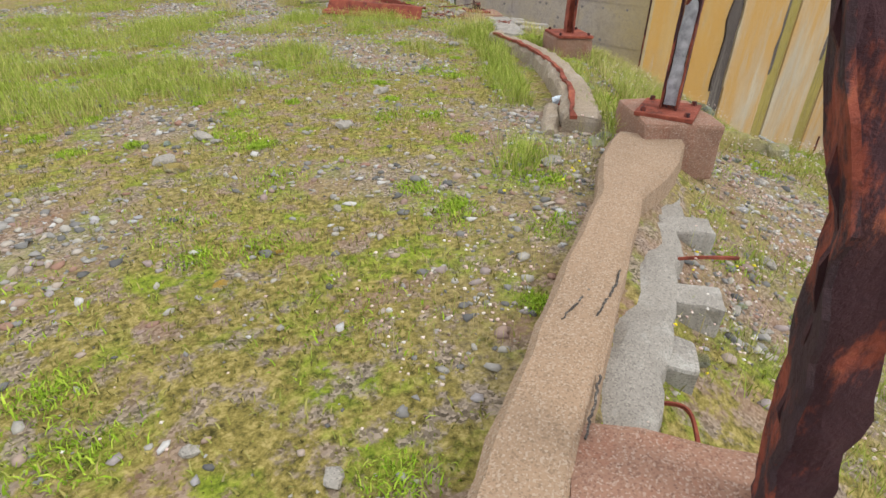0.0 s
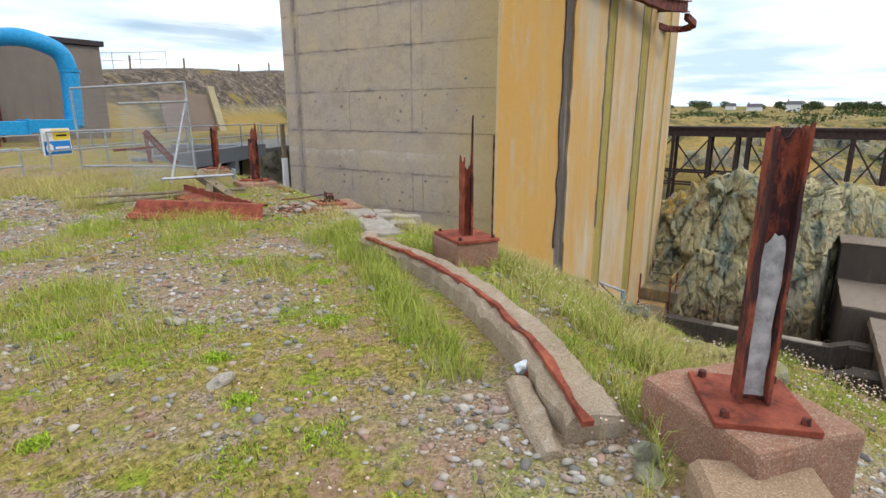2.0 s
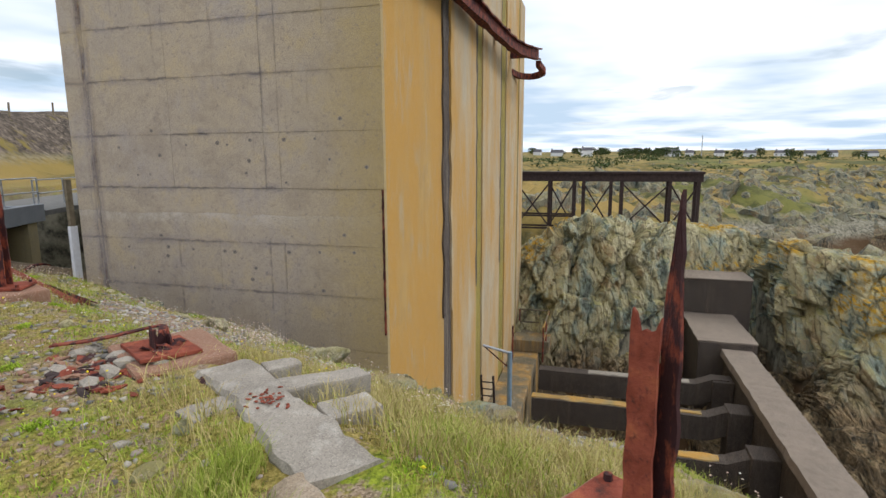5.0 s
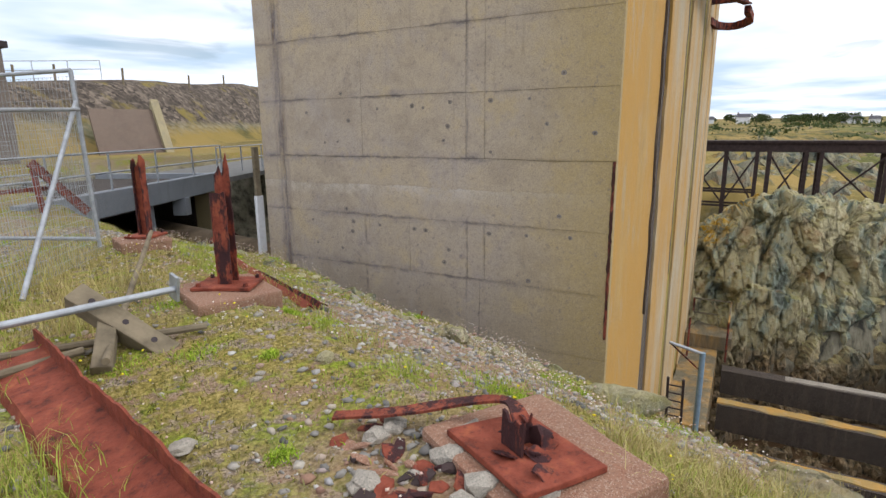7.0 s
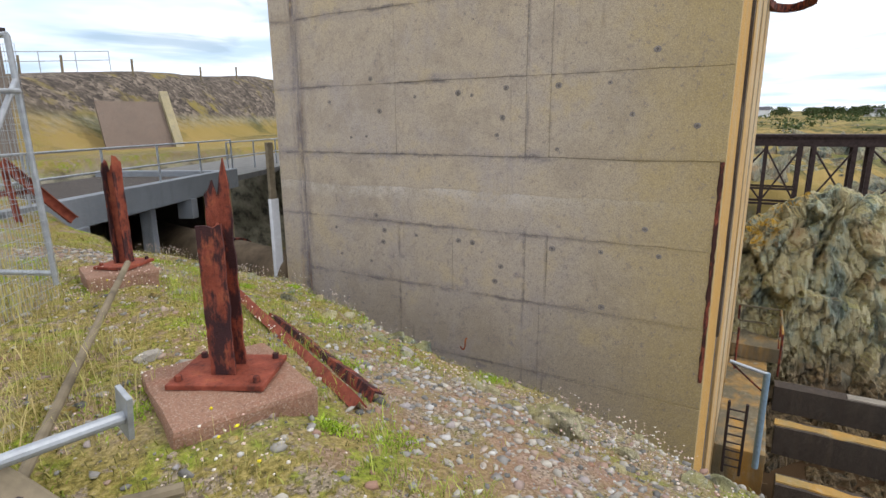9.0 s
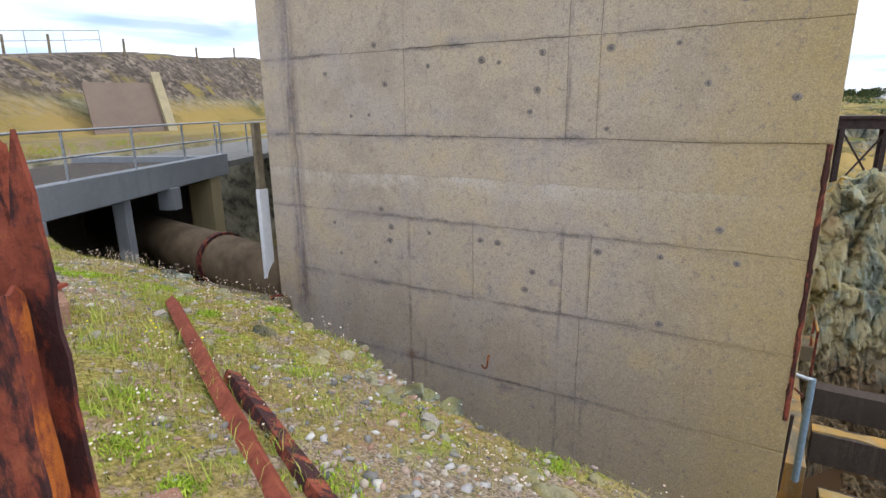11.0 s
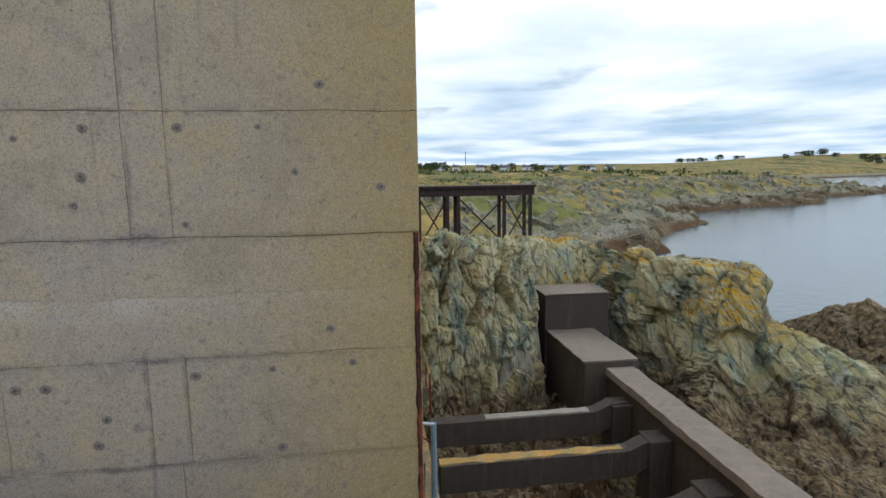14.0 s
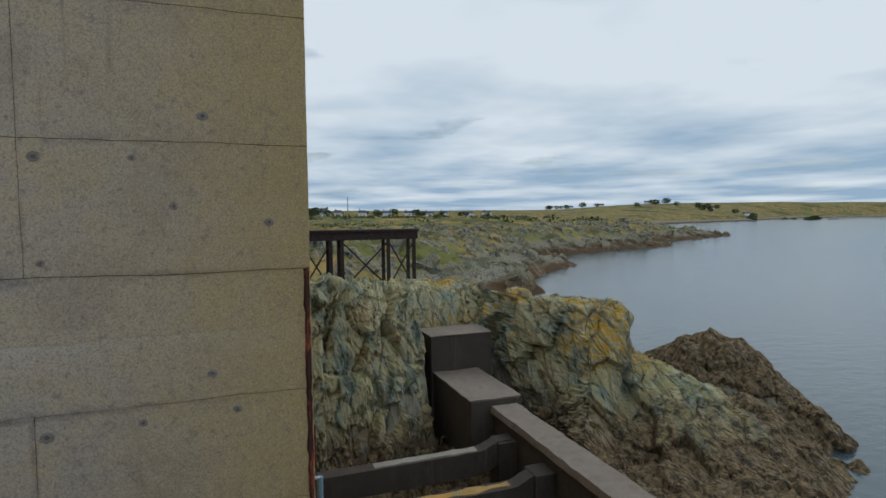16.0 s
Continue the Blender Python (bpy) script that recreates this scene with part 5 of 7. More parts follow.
part("socket", bm, M_RUSTD, mouth, "rusted pipe end")
bm = bmesh.new()
bmesh.ops.create_cone(bm, cap_ends=True, segments=14, radius1=0.033, radius2=0.031, depth=0.10)
rough_up(bm, 0.016, 22, 5, 2)
ob = part("crushed_can", bm, mat_plain("pale_blue_tin", (0.62, 0.70, 0.78), 0.35, 0.3, 0.15, 20))
ob.matrix_basis = pose(3.90, 3.20, 0.225, 70, 20, 40)
tagged(ob, "crushed white and blue drinks can lodged in a kerb", "can")
slab = kerb_run("concrete_slab", [(6.28, 6.12, 0.19), (6.60, 6.55, 0.21), (6.98, 7.08, 0.215), (7.18, 7.36, 0.205), (7.32, 7.62, 0.19)], [0.44, 0.42, 0.34, 0.40, 0.40], 0.35, M_SLAB, "pale lichen-flecked concrete slab with brick-red scraps", 0.03, category="slab")
for i, (x, y, l, w, tn) in enumerate(((7.32, 6.78, 0.62, 0.20, -42), (6.98, 6.42, 0.34, 0.24, -37), (6.74, 7.26, 0.34, 0.20, -20), (7.48, 7.22, 0.26, 0.16, -37))):
    bm = bmesh.new()
    add_box(bm, -l / 2, l / 2, -w / 2, w / 2, -0.32, 0, 0.02)
    rough_up(bm, 0.018, 6, i + 9, 2)
    ob = part("concrete_stub", bm, M_SLAB)
    ob.matrix_basis = pose(x, y, 0.185, 2, 3, tn)
    tagged(ob, "pale broken cross-beam of a slab", "concrete stub", "stubs of the slab")

# brick-red flakes lying on the slab
for i in range(34):
    r = random.Random(900 + i)
    x, y = r.gauss(6.84, 0.055), r.gauss(6.93, 0.085)
    bm = bmesh.new()
    bmesh.ops.create_icosphere(bm, subdivisions=1, radius=1.0)
    sx, sy = r.uniform(0.008, 0.024), r.uniform(0.006, 0.015)
    for v in bm.verts:
        v.co = Vector((v.co.x * sx, v.co.y * sy, v.co.z * 0.006)) * (1 + 0.4 * noise.noise(v.co * 2 + Vector((i, 0, 0))))
    ob = part("rust_scrap", bm, M_SCRAP)
    ob.matrix_basis = pose(x, y, 0.226, r.uniform(-8, 8), r.uniform(-8, 8), r.uniform(0, 360))
    tagged(ob, "brick-red flake of rust lying on a slab", "rust flake", "flakes on the slab")

# ---------------------------------------------------------------- scrap by the fence
def bent_beam(at, far, section, roll, label, seed):
    """A long rusted section with a ragged near end and torn edges, lying from one point to another."""
    a, b = Vector(at), Vector(far)
    g = thing("rusted_channel", at, label, "steel channel", "scrapped channels")
    g.matrix_basis = Matrix.Translation(a) @ (b - a).to_track_quat("Y", "Z").to_matrix().to_4x4() @ pose(0, 0, 0, 0, roll, 0)
    length = (b - a).length
    for name, sec, tear in section:
        bm = beam_bm(sec, length, 44)
        edge = max(p[1] for p in sec)
        for v in bm.verts:
            n = noise.noise_vector(v.co * 3.1 + Vector((seed, 0, 0)))
            f = noise.noise(Vector((v.co.y * 7.0, seed, 2.0)))
            if tear and v.co.z > edge - 0.02:
                v.co.z -= tear * max(0.0, f + 0.25) + 0.3 * tear * max(0, noise.noise(Vector((v.co.y * 21.0, seed, 5.0))))
            v.co += Vector((n.x * 0.016, n.y * (0.10 if v.co.y < 0.05 else 0.01), n.z * 0.012))
        part(name, bm, M_SCRAP, g)
    return g


bent_beam((6.26, 8.62, 0.20), (6.98, 11.75, 0.20), (("web", [(-0.15, 0.0), (0.15, 0.0), (0.15, 0.016), (-0.15, 0.016)], 0.0), ("flange", [(0.135, 0.0), (0.152, 0.0), (0.165, 0.13), (0.152, 0.13)], 0.06), ("flange", [(-0.152, 0.016), (-0.135, 0.016), (-0.19, -0.07), (-0.20, -0.06)], 0.0)), -12,
          "red-rusted steel channel with a torn flange lying on the turf", 2.0)
bent_beam((6.28, 8.38, 0.16), (5.45, 10.25, 0.17), (("web", [(-0.10, 0.06), (-0.085, 0.05), (0.035, 0.205), (0.02, 0.215)], 0.0), ("flange", [(0.02, 0.215), (0.035, 0.203), (0.15, 0.20), (0.17, 0.17), (0.18, 0.175), (0.155, 0.215)], 0.0), ("flange", [(-0.26, 0.0), (-0.245, -0.01), (-0.20, 0.035), (-0.085, 0.05), (-0.10, 0.064), (-0.205, 0.05)], 0.0)), 0,
          "broad red-rusted steel section with curled lips lying on the turf", 6.0)
TIMBER_LIE = Matrix.Translation((0.17, 0.24, 0.13)) @ Vector((0.26, -0.52, -0.40)).to_track_quat("X", "Z").to_matrix().to_4x4() @ pose(0, 0, 0, 28, 0, 0)
timber = thing("timber_block", (7.30, 11.05, 0.17), "weathered timber baulk with bolt holes propped on a stub", "timber")
bm = bmesh.new()
add_box(bm, -0.40, 0.40, -0.08, 0.08, -0.07, 0.07, 0.012)
rough_up(bm, 0.012, 5, 3, 3)
ob = part("baulk", bm, M_TIMBER, timber)
ob.matrix_basis = TIMBER_LIE
bm = bmesh.new()
add_box(bm, -0.26, 0.26, -0.06, 0.06, -0.06, 0.06, 0.012)
rough_up(bm, 0.012, 5, 8, 2)
ob = part("prop", bm, M_TIMBER, timber)
ob.matrix_basis = pose(0.0, 0.16, 0.06, 6, -24, 52)
# bolt holes as black discs on the face, their inner shade given as colour
for x in (-0.25, 0.02, 0.25):
    bm = bmesh.new()
    add_tube(bm, (x, 0, 0.068), (x, 0, 0.078), 0.022, 8)
    ob = part("bolt_hole", bm, M_BLACK, timber)
    ob.matrix_basis = TIMBER_LIE
pole = thing("galvanised_pole", (0, 0, 0), "galvanised steel pole with a flange, lying across a timber", "pole")
tube("pole", (6.55, 11.45, 0.50), (7.85, 11.22, 0.48), 0.026, M_GALV, pole, 12)
bm = bmesh.new()
add_box(bm, -0.012, 0.012, -0.02, 0.10, -0.09, 0.11, 0.004)
ob = part("flange", bm, M_GALV, pole)
ob.matrix_basis = pose(7.86, 11.2, 0.47, 12, 0, -10)
tagged(tube("steel_pole", (7.15, 10.95, 0.22), (9.45, 13.95, 0.42), 0.025, M_TIMBER, None, 10), "pale rust-streaked pole lying against a post", "pole")
for i, (a, b) in enumerate((((5.6, 12.6, 0.22), (7.9, 10.95, 0.24)), ((5.5, 11.6, 0.21), (7.2, 11.3, 0.24)))):
    tagged(tube("fallen_rail", a, b, 0.028, M_TIMBER, None, 8), "pale weathered rail lying in the grass", "rail", "fallen rails")
# dark rubble of rust flakes and broken stone beside the broken base
for i in range(110):
    r = random.Random(300 + i)
    x, y = r.gauss(7.0, 0.22), r.gauss(8.45, 0.28)
    bm = bmesh.new()
    bmesh.ops.create_icosphere(bm, subdivisions=1, radius=1.0)
    sx, sy, sz = r.uniform(0.03, 0.11), r.uniform(0.015, 0.05), r.uniform(0.006, 0.022)
    if i % 16 == 0:
        sx, sy, sz = r.uniform(0.08, 0.13), r.uniform(0.05, 0.08), r.uniform(0.04, 0.06)
    for v in bm.verts:
        v.co = Vector((v.co.x * sx, v.co.y * sy, v.co.z * sz)) * (1 + 0.35 * noise.noise(v.co * 2 + Vector((i, 0, 0))))
    ob = part("rubble_piece", bm, M_CONC if i % 16 == 0 else r.choice((M_RUSTD, M_RUSTD, M_SOOT, M_SCRAP, M_PAD)))
    ob.matrix_basis = pose(x, y, ground_at(x, y) + sz * 0.5, r.uniform(-20, 20), r.uniform(-20, 20), r.uniform(0, 360))
    tagged(ob, "broken scrap of rusted steel and stone in a heap", "rubble", "heap of scrap")

# ---------------------------------------------------------------- wire fence panels
fence = thing("wire_fence", (0, 0, 0), "galvanised mesh fence panel with a bent top rail", "fence")


def panel_mesh(name, corners, cols, rows, r, parent):
    """Wires between four corners: bottom a, bottom b, top b, top a."""
    a, b, c, d = [Vector(p) for p in corners]
    V, F = [], []

    def wire(p, q):
        k = len(V)
        side = (q - p).cross(Vector((0.3, 0.9, 0.2))).normalized() * r
        up = (q - p).cross(side).normalized() * r
        for e in (p, q):
            V.extend([e + side, e - side * 0.5 + up * 0.87, e - side * 0.5 - up * 0.87])
        for i in range(3):
            F.append((k + i, k + (i + 1) % 3, k + 3 + (i + 1) % 3, k + 3 + i))
    for i in range(cols + 1):
        u = i / cols
        wire(a.lerp(b, u), d.lerp(c, u))
    for j in range(rows + 1):
        u = j / rows
        wire(a.lerp(d, u), b.lerp(c, u))
    return link(name, V, F, M_GALV, parent, "woven wire mesh")


FA, FB = Vector((9.03, 14.35, 0.30)), Vector((7.86, 17.4, 0.25))
panel_mesh("mesh", (FA, FB, FB + Vector((0, 0, 1.95)), FA + Vector((0, 0, 2.0))), 62, 16, 0.0022, fence)
for p, q in ((FA, FA + Vector((-0.04, 0, 2.06))), (FB, FB + Vector((0, 0, 2.0))), (FA + Vector((-0.04, 0, 2.06)), FB + Vector((0, 0, 2.0))), (FA + Vector((0, 0, 0.1)), FB + Vector((0, 0, 0.1))), (FA + Vector((-0.03, 0, 1.72)), (7.55, 12.9, 0.25))):
    tube("frame_tube", p, q, 0.024, M_GALV, fence, 10)
low = thing("wire_fence", (0, 0, 0), "sagging wire mesh panel leaning into the grass", "fence")
panel_mesh("mesh", ((9.0, 14.2, 0.24), (6.6, 12.5, 0.22), (6.75, 13.0, 1.8), (9.0, 14.3, 1.9)), 70, 18, 0.002, low)
tube("frame_tube", (8.98, 14.28, 1.92), (6.75, 13.0, 1.82), 0.02, M_GALV, low, 10)

# ---------------------------------------------------------------- road, bridge and railings
RT = math.degrees(math.atan2(7.6, 15.2))
RM = pose(4.0, 17.0, 0, 0, 0, RT)      # along the near edge of the road
road = thing("road", (0, 0, 0), "grey tarmac service road carried over a gully on a concrete bridge", "road", kind="structure")
box("surface", -40, 60, 0.15, 4.6, -0.08, 0.11, M_TARMAC, road, 0, "worn grey tarmac", RM)
box("edge_strip", -40, 7.5, -0.12, 0.15, -0.1, 0.14, M_PAD, road, 0.02, "rusty kerb of the road", RM)
M_BLUEGREY = mat_concrete("blue_grey_painted_concrete", (0.27, 0.30, 0.34), (0.16, 0.17, 0.19), streak=0.3)
bridge = thing("bridge", (0, 0, 0), "concrete bridge deck with blue-grey painted fascia over a dark gully", "bridge", kind="structure")
box("fascia", 7.5, 17.0, -0.16, 0.13, -0.46, 0.16, M_BLUEGREY, bridge, 0.02, "blue-grey painted fascia beam", RM)
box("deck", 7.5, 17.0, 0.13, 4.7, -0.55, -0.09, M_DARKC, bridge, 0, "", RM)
box("end_fascia", 16.72, 17.0, 0.13, 4.7, -0.46, 0.10, M_BLUEGREY, bridge, 0.02, "", RM)
for x, w in ((9.1, 0.5), (13.7, 0.32)):
    box("corbel", x, x + w, -0.24, 0.2, -1.0, -0.44, M_BLUEGREY, bridge, 0.02, "", RM)
box("column", 12.1, 12.34, 0.0, 0.3, -6, -0.5, M_BLUEGREY, bridge, 0.02, "", RM)
box("abutment", 15.9, 16.5, -0.1, 0.6, -6, -0.1, mat_concrete("yellowed_concrete", (0.38, 0.32, 0.17)), bridge, 0.03, "yellowed concrete abutment pier", RM)
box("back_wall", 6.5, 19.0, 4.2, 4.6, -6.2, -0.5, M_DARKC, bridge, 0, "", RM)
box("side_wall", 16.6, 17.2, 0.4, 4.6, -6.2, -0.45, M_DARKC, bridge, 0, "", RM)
pipe = thing("pipe", (0, 0, 0), "broad rusty steel pipe running through the gully", "pipe")
bm = bmesh.new()
add_tube(bm, (17.2, 28.6, -1.95), (15.85, 18.45, -2.05), 0.60, 28)
part("barrel", bm, mat_plain("rusty_brown_pipe", (0.17, 0.125, 0.08), 0.8, 0, 0.3, 1.5), pipe, smooth=True)
bm = bmesh.new()
add_tube(bm, (16.20, 21.1, -2.02), (16.18, 20.95, -2.02), 0.65, 28)
part("joint_band", bm, M_RUSTD, pipe)
near_pipe = thing("pipe", (0, 0, 0), "grey-brown steel pipe lying in front of the gully", "pipe")
bm = bmesh.new()
add_tube(bm, (15.20, 18.10, -2.52), (16.1, 24.6, -3.1), 0.34, 24)
part("barrel", bm, mat_plain("lichened_brown_pipe", (0.22, 0.18, 0.13), 0.8, 0, 0.25, 2.5), near_pipe, smooth=True)
bm = bmesh.new()
add_tube(bm, (15.66, 21.4, -2.81), (15.68, 21.53, -2.82), 0.37, 24)
part("joint_band", bm, M_RUSTD, near_pipe)
bm = bmesh.new()
add_tube(bm, (15.21, 18.16, -2.525), (15.22, 18.28, -2.535), 0.38, 24)
part("joint_band", bm, M_RUSTD, near_pipe)


def railing(name, m, x0, x1, y, z, every, label, h=1.0):
    g = thing(name, (0, 0, 0), label, "railing", "road railings")
    n = max(1, round((x1 - x0) / every))
    for i in range(n + 1):
        x = x0 + (x1 - x0) * i / n
        tube("post", m @ Vector((x, y, z)), m @ Vector((x, y, z + h)), 0.028, M_GALV, g, 8)
    for hh in (h, h * 0.5):
        tube("rail", m @ Vector((x0, y, z + hh)), m @ Vector((x1, y, z + hh)), 0.024, M_GALV, g, 8)
    return g


railing("railing", RM, 4.2, 17.0, 0.0, 0.12, 2.13, "galvanised two-rail railing along a bridge")
railing("railing", RM, 17.2, 24.0, 0.25, -0.12, 2.2, "galvanised two-rail railing beyond the bridge")
railing("railing", RM, -16.0, 14.0, 4.7, 0.11, 2.5, "galvanised two-rail railing on the far side of the road")
railing("railing", RM, -16.0, 3.6, 0.3, 0.12, 1.9, "grey two-rail railing along the road", 0.85)
sign = thing("safety_sign", (0, 0, 0), "yellow, white and blue safety notice board on a railing", "sign")
SM = RM @ pose(4.15, 0.2, 0.58)
box("board", 0, 0.95, -0.09, -0.06, 0, 0.72, M_WHITE, sign, 0, "", SM)
box("blue_panel", 0.03, 0.92, -0.096, -0.092, 0.03, 0.38, mat_plain("sign_blue", (0.02, 0.2, 0.55), 0.5, 0, 0.05), sign, 0, "", SM)
box("yellow_panel", 0.36, 0.92, -0.096, -0.092, 0.41, 0.69, mat_plain("sign_yellow", (0.75, 0.6, 0.05), 0.5, 0, 0.05), sign, 0, "", SM)
for z, x0, x1 in ((0.60, 0.42, 0.86), (0.50, 0.46, 0.82)):
    box("text_bar", x0, x1, -0.103, -0.099, z, z + 0.05, M_BLACK, sign, 0, "", SM)
box("text_bar", 0.38, 0.86, -0.103, -0.099, 0.17, 0.23, M_WHITE, sign, 0, "", SM)
bm = bmesh.new()
add_tube(bm, SM @ Vector((0.19, -0.098, 0.2)), SM @ Vector((0.19, -0.104, 0.2)), 0.12, 20)
part("round_symbol", bm, M_WHITE, sign)

red = thing("rusted_barrier", (0, 0, 0), "toppled red-rusted steel barrier beside the road", "barrier")
RED_Z = ground_at(11.0, 20.0)
for a, b, w in (((10.95, 20.0, RED_Z + 1.15), (11.85, 19.9, RED_Z + 0.04), 0.16), ((10.98, 20.02, RED_Z + 1.0), (11.05, 20.0, RED_Z), 0.10), ((10.2, 20.6, RED_Z + 0.55), (11.3, 20.0, RED_Z + 0.62), 0.08)):
    bm = beam_bm(h_section(w, w, 0.014), (Vector(b) - Vector(a)).length, 6)
    ob = part("bar", bm, M_SCRAP, red)
    ob.matrix_basis = Matrix.Translation(a) @ (Vector(b) - Vector(a)).to_track_quat("Y", "Z").to_matrix().to_4x4()

# white-painted post against the tower
wp = thing("marker_post", (15.40, 18.58, -2.6), "weathered post painted white below and dark above", "post")
box("white_part", -0.11, 0.11, -0.05, 0.05, 0, 2.5, M_WHITE, wp, 0.01)
box("dark_part", -0.09, 0.07, -0.045, 0.045, 2.5, 3.75, M_TIMBER, wp, 0.01)

# ---------------------------------------------------------------- works building with the blue ducts
works = thing("works_building", (0, 0, 0), "grey rendered works building with water-stained walls", "building")
box("wall", -30, 18.6, 38, 52, -0.5, 5.9, M_RENDER, works, 0.05)
box("roof", -30.2, 18.8, 37.8, 52.2, 5.9, 6.2, M_BLACK, works, 0.03)
for x in (2.0, 7.5, 13.0):
    box("downpipe", x, x + 0.12, 37.85, 38.0, 0, 5.9, M_RUSTD, works)
duct = thing("blue_duct", (0, 0, 0), "bright blue painted duct bending down from the works wall", "duct")


def duct_run(name, keys, r, parent, seg=18):
    pts = curve_points(keys, 8)
    bm = bmesh.new()
    rings = []
    for i, p in enumerate(pts):
        d = (pts[min(i + 1, len(pts) - 1)] - pts[max(i - 1, 0)]).normalized()
        q = d.to_track_quat("Z", "Y").to_matrix()
        rings.append([bm.verts.new(p + q @ Vector((r * math.cos(6.2832 * j / seg), r * math.sin(6.2832 * j / seg), 0))) for j in range(seg)])
    for a, b in zip(rings, rings[1:]):
        for j in range(seg):
            bm.faces.new((a[j], a[(j + 1) % seg], b[(j + 1) % seg], b[j]))
    bm.faces.new(rings[0][::-1])
    bm.faces.new(rings[-1])
    bmesh.ops.recalc_face_normals(bm, faces=bm.faces[:])
    return part(name, bm, M_BLUE, parent, smooth=True)


duct_run("elbow", [(12.9, 38.2, 5.3), (12.9, 35.2, 5.3), (13.6, 34.2, 5.2), (14.7, 34, 4.7), (15.05, 34, 3.8)], 0.42, duct)
duct_run("downpipe", [(15.05, 34, 3.8), (15.0, 34, 2.5), (14.9, 34, 1.0)], 0.42, duct)
bm = bmesh.new()
add_tube(bm, (15.05, 34, 3.75), (15.05, 34, 3.85), 0.48, 18)
part("flange", bm, M_BLUE, duct)
chute = thing("blue_duct", (0, 0, 0), "broad bright blue chute slanting down the works wall", "duct")
duct_run("chute", [(6.0, 34.4, 7.5), (6.8, 34.2, 4.5), (7.7, 34, 1.6)], 0.72, chute)
trough = thing("conveyor_trough", (0, 0, 0), "bright blue ribbed conveyor trough on a rusty frame", "conveyor")
for i in range(11):
    x0 = -9.5 + i * 2.2
    z0 = 0.35 + 0.032 * (x0 + 9.5)
    box("trough_section", x0, x0 + 2.16, 33.0, 34.4, z0, z0 + 0.62, M_BLUE, trough, 0.03)
    box("rib", x0 - 0.05, x0 + 0.05, 32.95, 33.02, z0 - 0.05, z0 + 0.7, M_BLUE, trough, 0.01)
    box("leg", x0 + 0.9, x0 + 1.02, 33.1, 33.22, -0.4, z0, M_RUSTD, trough)
box("bearer", -10, 14.5, 33.0, 33.15, -0.05, 0.12, M_RUSTD, trough)

# embankment fence posts and the tilted slab
for x, y in ((25.6, 53.2), (28.4, 53.4), (33.7, 53.6), (42.6, 57.2), (50, 61.0), (21, 52.4), (14, 51)):
    z = ground_at(x, y)
    tagged(tube("fence_post", (x, y, z - 0.2), (x + 0.05, y, z + 1.25), 0.09, M_TIMBER, None, 8), "old timber fence post on a stony bank", "fence post", "posts on the bank")
hand = thing("railing", (0, 0, 0), "thin galvanised railing on top of the bank", "railing")
for x in (25, 27.5, 30, 32.5):
    z = ground_at(x, 54.5)
    tube("post", (x, 54.5, z), (x, 54.5, z + 1.6), 0.03, M_GALV, hand, 6)
for h in (1.6, 0.95):
    tube("rail", (25, 54.5, ground_at(25, 54.5) + h), (32.5, 54.5, ground_at(32.5, 54.5) + h), 0.03, M_GALV, hand, 6)
ramp = thing("concrete_slab", (27.9, 45.0, -0.6), "tilted brown concrete slab against the bank", "slab")
ramp.matrix_basis = pose(26.6, 41.6, -0.2, 48, 0, -22)
box("panel", -2.0, 2.0, 0, 4.2, -0.15, 0.15, mat_concrete("brown_slab_concrete", (0.17, 0.125, 0.10), (0.09, 0.07, 0.06)), ramp, 0.02)
box("side_wall", 1.7, 2.2, -0.3, 4.8, -0.2, 0.5, mat_concrete("lichened_concrete", (0.36, 0.31, 0.18)), ramp, 0.03)

# ---------------------------------------------------------------- beside the tower, low down
stage = thing("concrete_landing", (0, 0, 0), "lichened concrete landing at the foot of the tower with steel rails", "landing")
M_LICH = mat_concrete("yellow_lichened_concrete", (0.15, 0.13, 0.085), (0.07, 0.06, 0.045), ochre=0.15, streak=0.5)
box("floor", 26.6, 37.5, 8.0, 9.6, -14, -10.2, M_LICH, stage, 0.04)
box("step", 35.2, 37.8, 7.4, 9.58, -10.2, -9.5, M_LICH, stage, 0.04)
rails = thing("handrail", (0, 0, 0), "rusty handrail round a landing", "handrail")
for x, y in ((33.6, 7.6), (35.4, 7.6), (37.2, 7.6), (37.2, 9.4), (33.6, 9.3)):
    tube("post", (x, y, -10.2), (x, y, -8.2), 0.05, M_RUSTD, rails, 6)
for z in (-8.2, -9.0):
    tube("rail", (33.6, 7.6, z), (37.2, 7.6, z), 0.05, M_LICH, rails, 6)
    tube("rail", (37.2, 7.6, z), (37.2, 9.4, z), 0.05, M_LICH, rails, 6)
davit = thing("davit_post", (26.0, 8.3, -10.2), "blue-grey steel post with a bent arm and a stay", "post")
M_PBLUE = mat_plain("faded_blue_paint", (0.22, 0.33, 0.44), 0.6)
tube("post", (0, 0, 0), (0, 0, 3.45), 0.10, M_PBLUE, davit, 10)
tube("arm", (0, 0, 3.4), (-0.3, 1.1, 3.75), 0.06, M_GALV, davit, 8)
tube("stay", (-0.3, 1.1, 3.75), (0, 0.1, 2.8), 0.03, M_RUSTD, davit, 6)
ladder = thing("steel_ladder", (24.8, 9.0, -10.2), "dark steel ladder against the tower", "ladder")
for y in (-0.25, 0.25):
    tube("stile", (0.5, y, 0), (-0.2, y, 2.9), 0.05, M_BLACK, ladder, 6)
for i in range(8):
    tube("rung", (0.44 - 0.085 * i, -0.25, 0.3 + 0.33 * i), (0.44 - 0.085 * i, 0.25, 0.3 + 0.33 * i), 0.03, M_BLACK, ladder, 6)

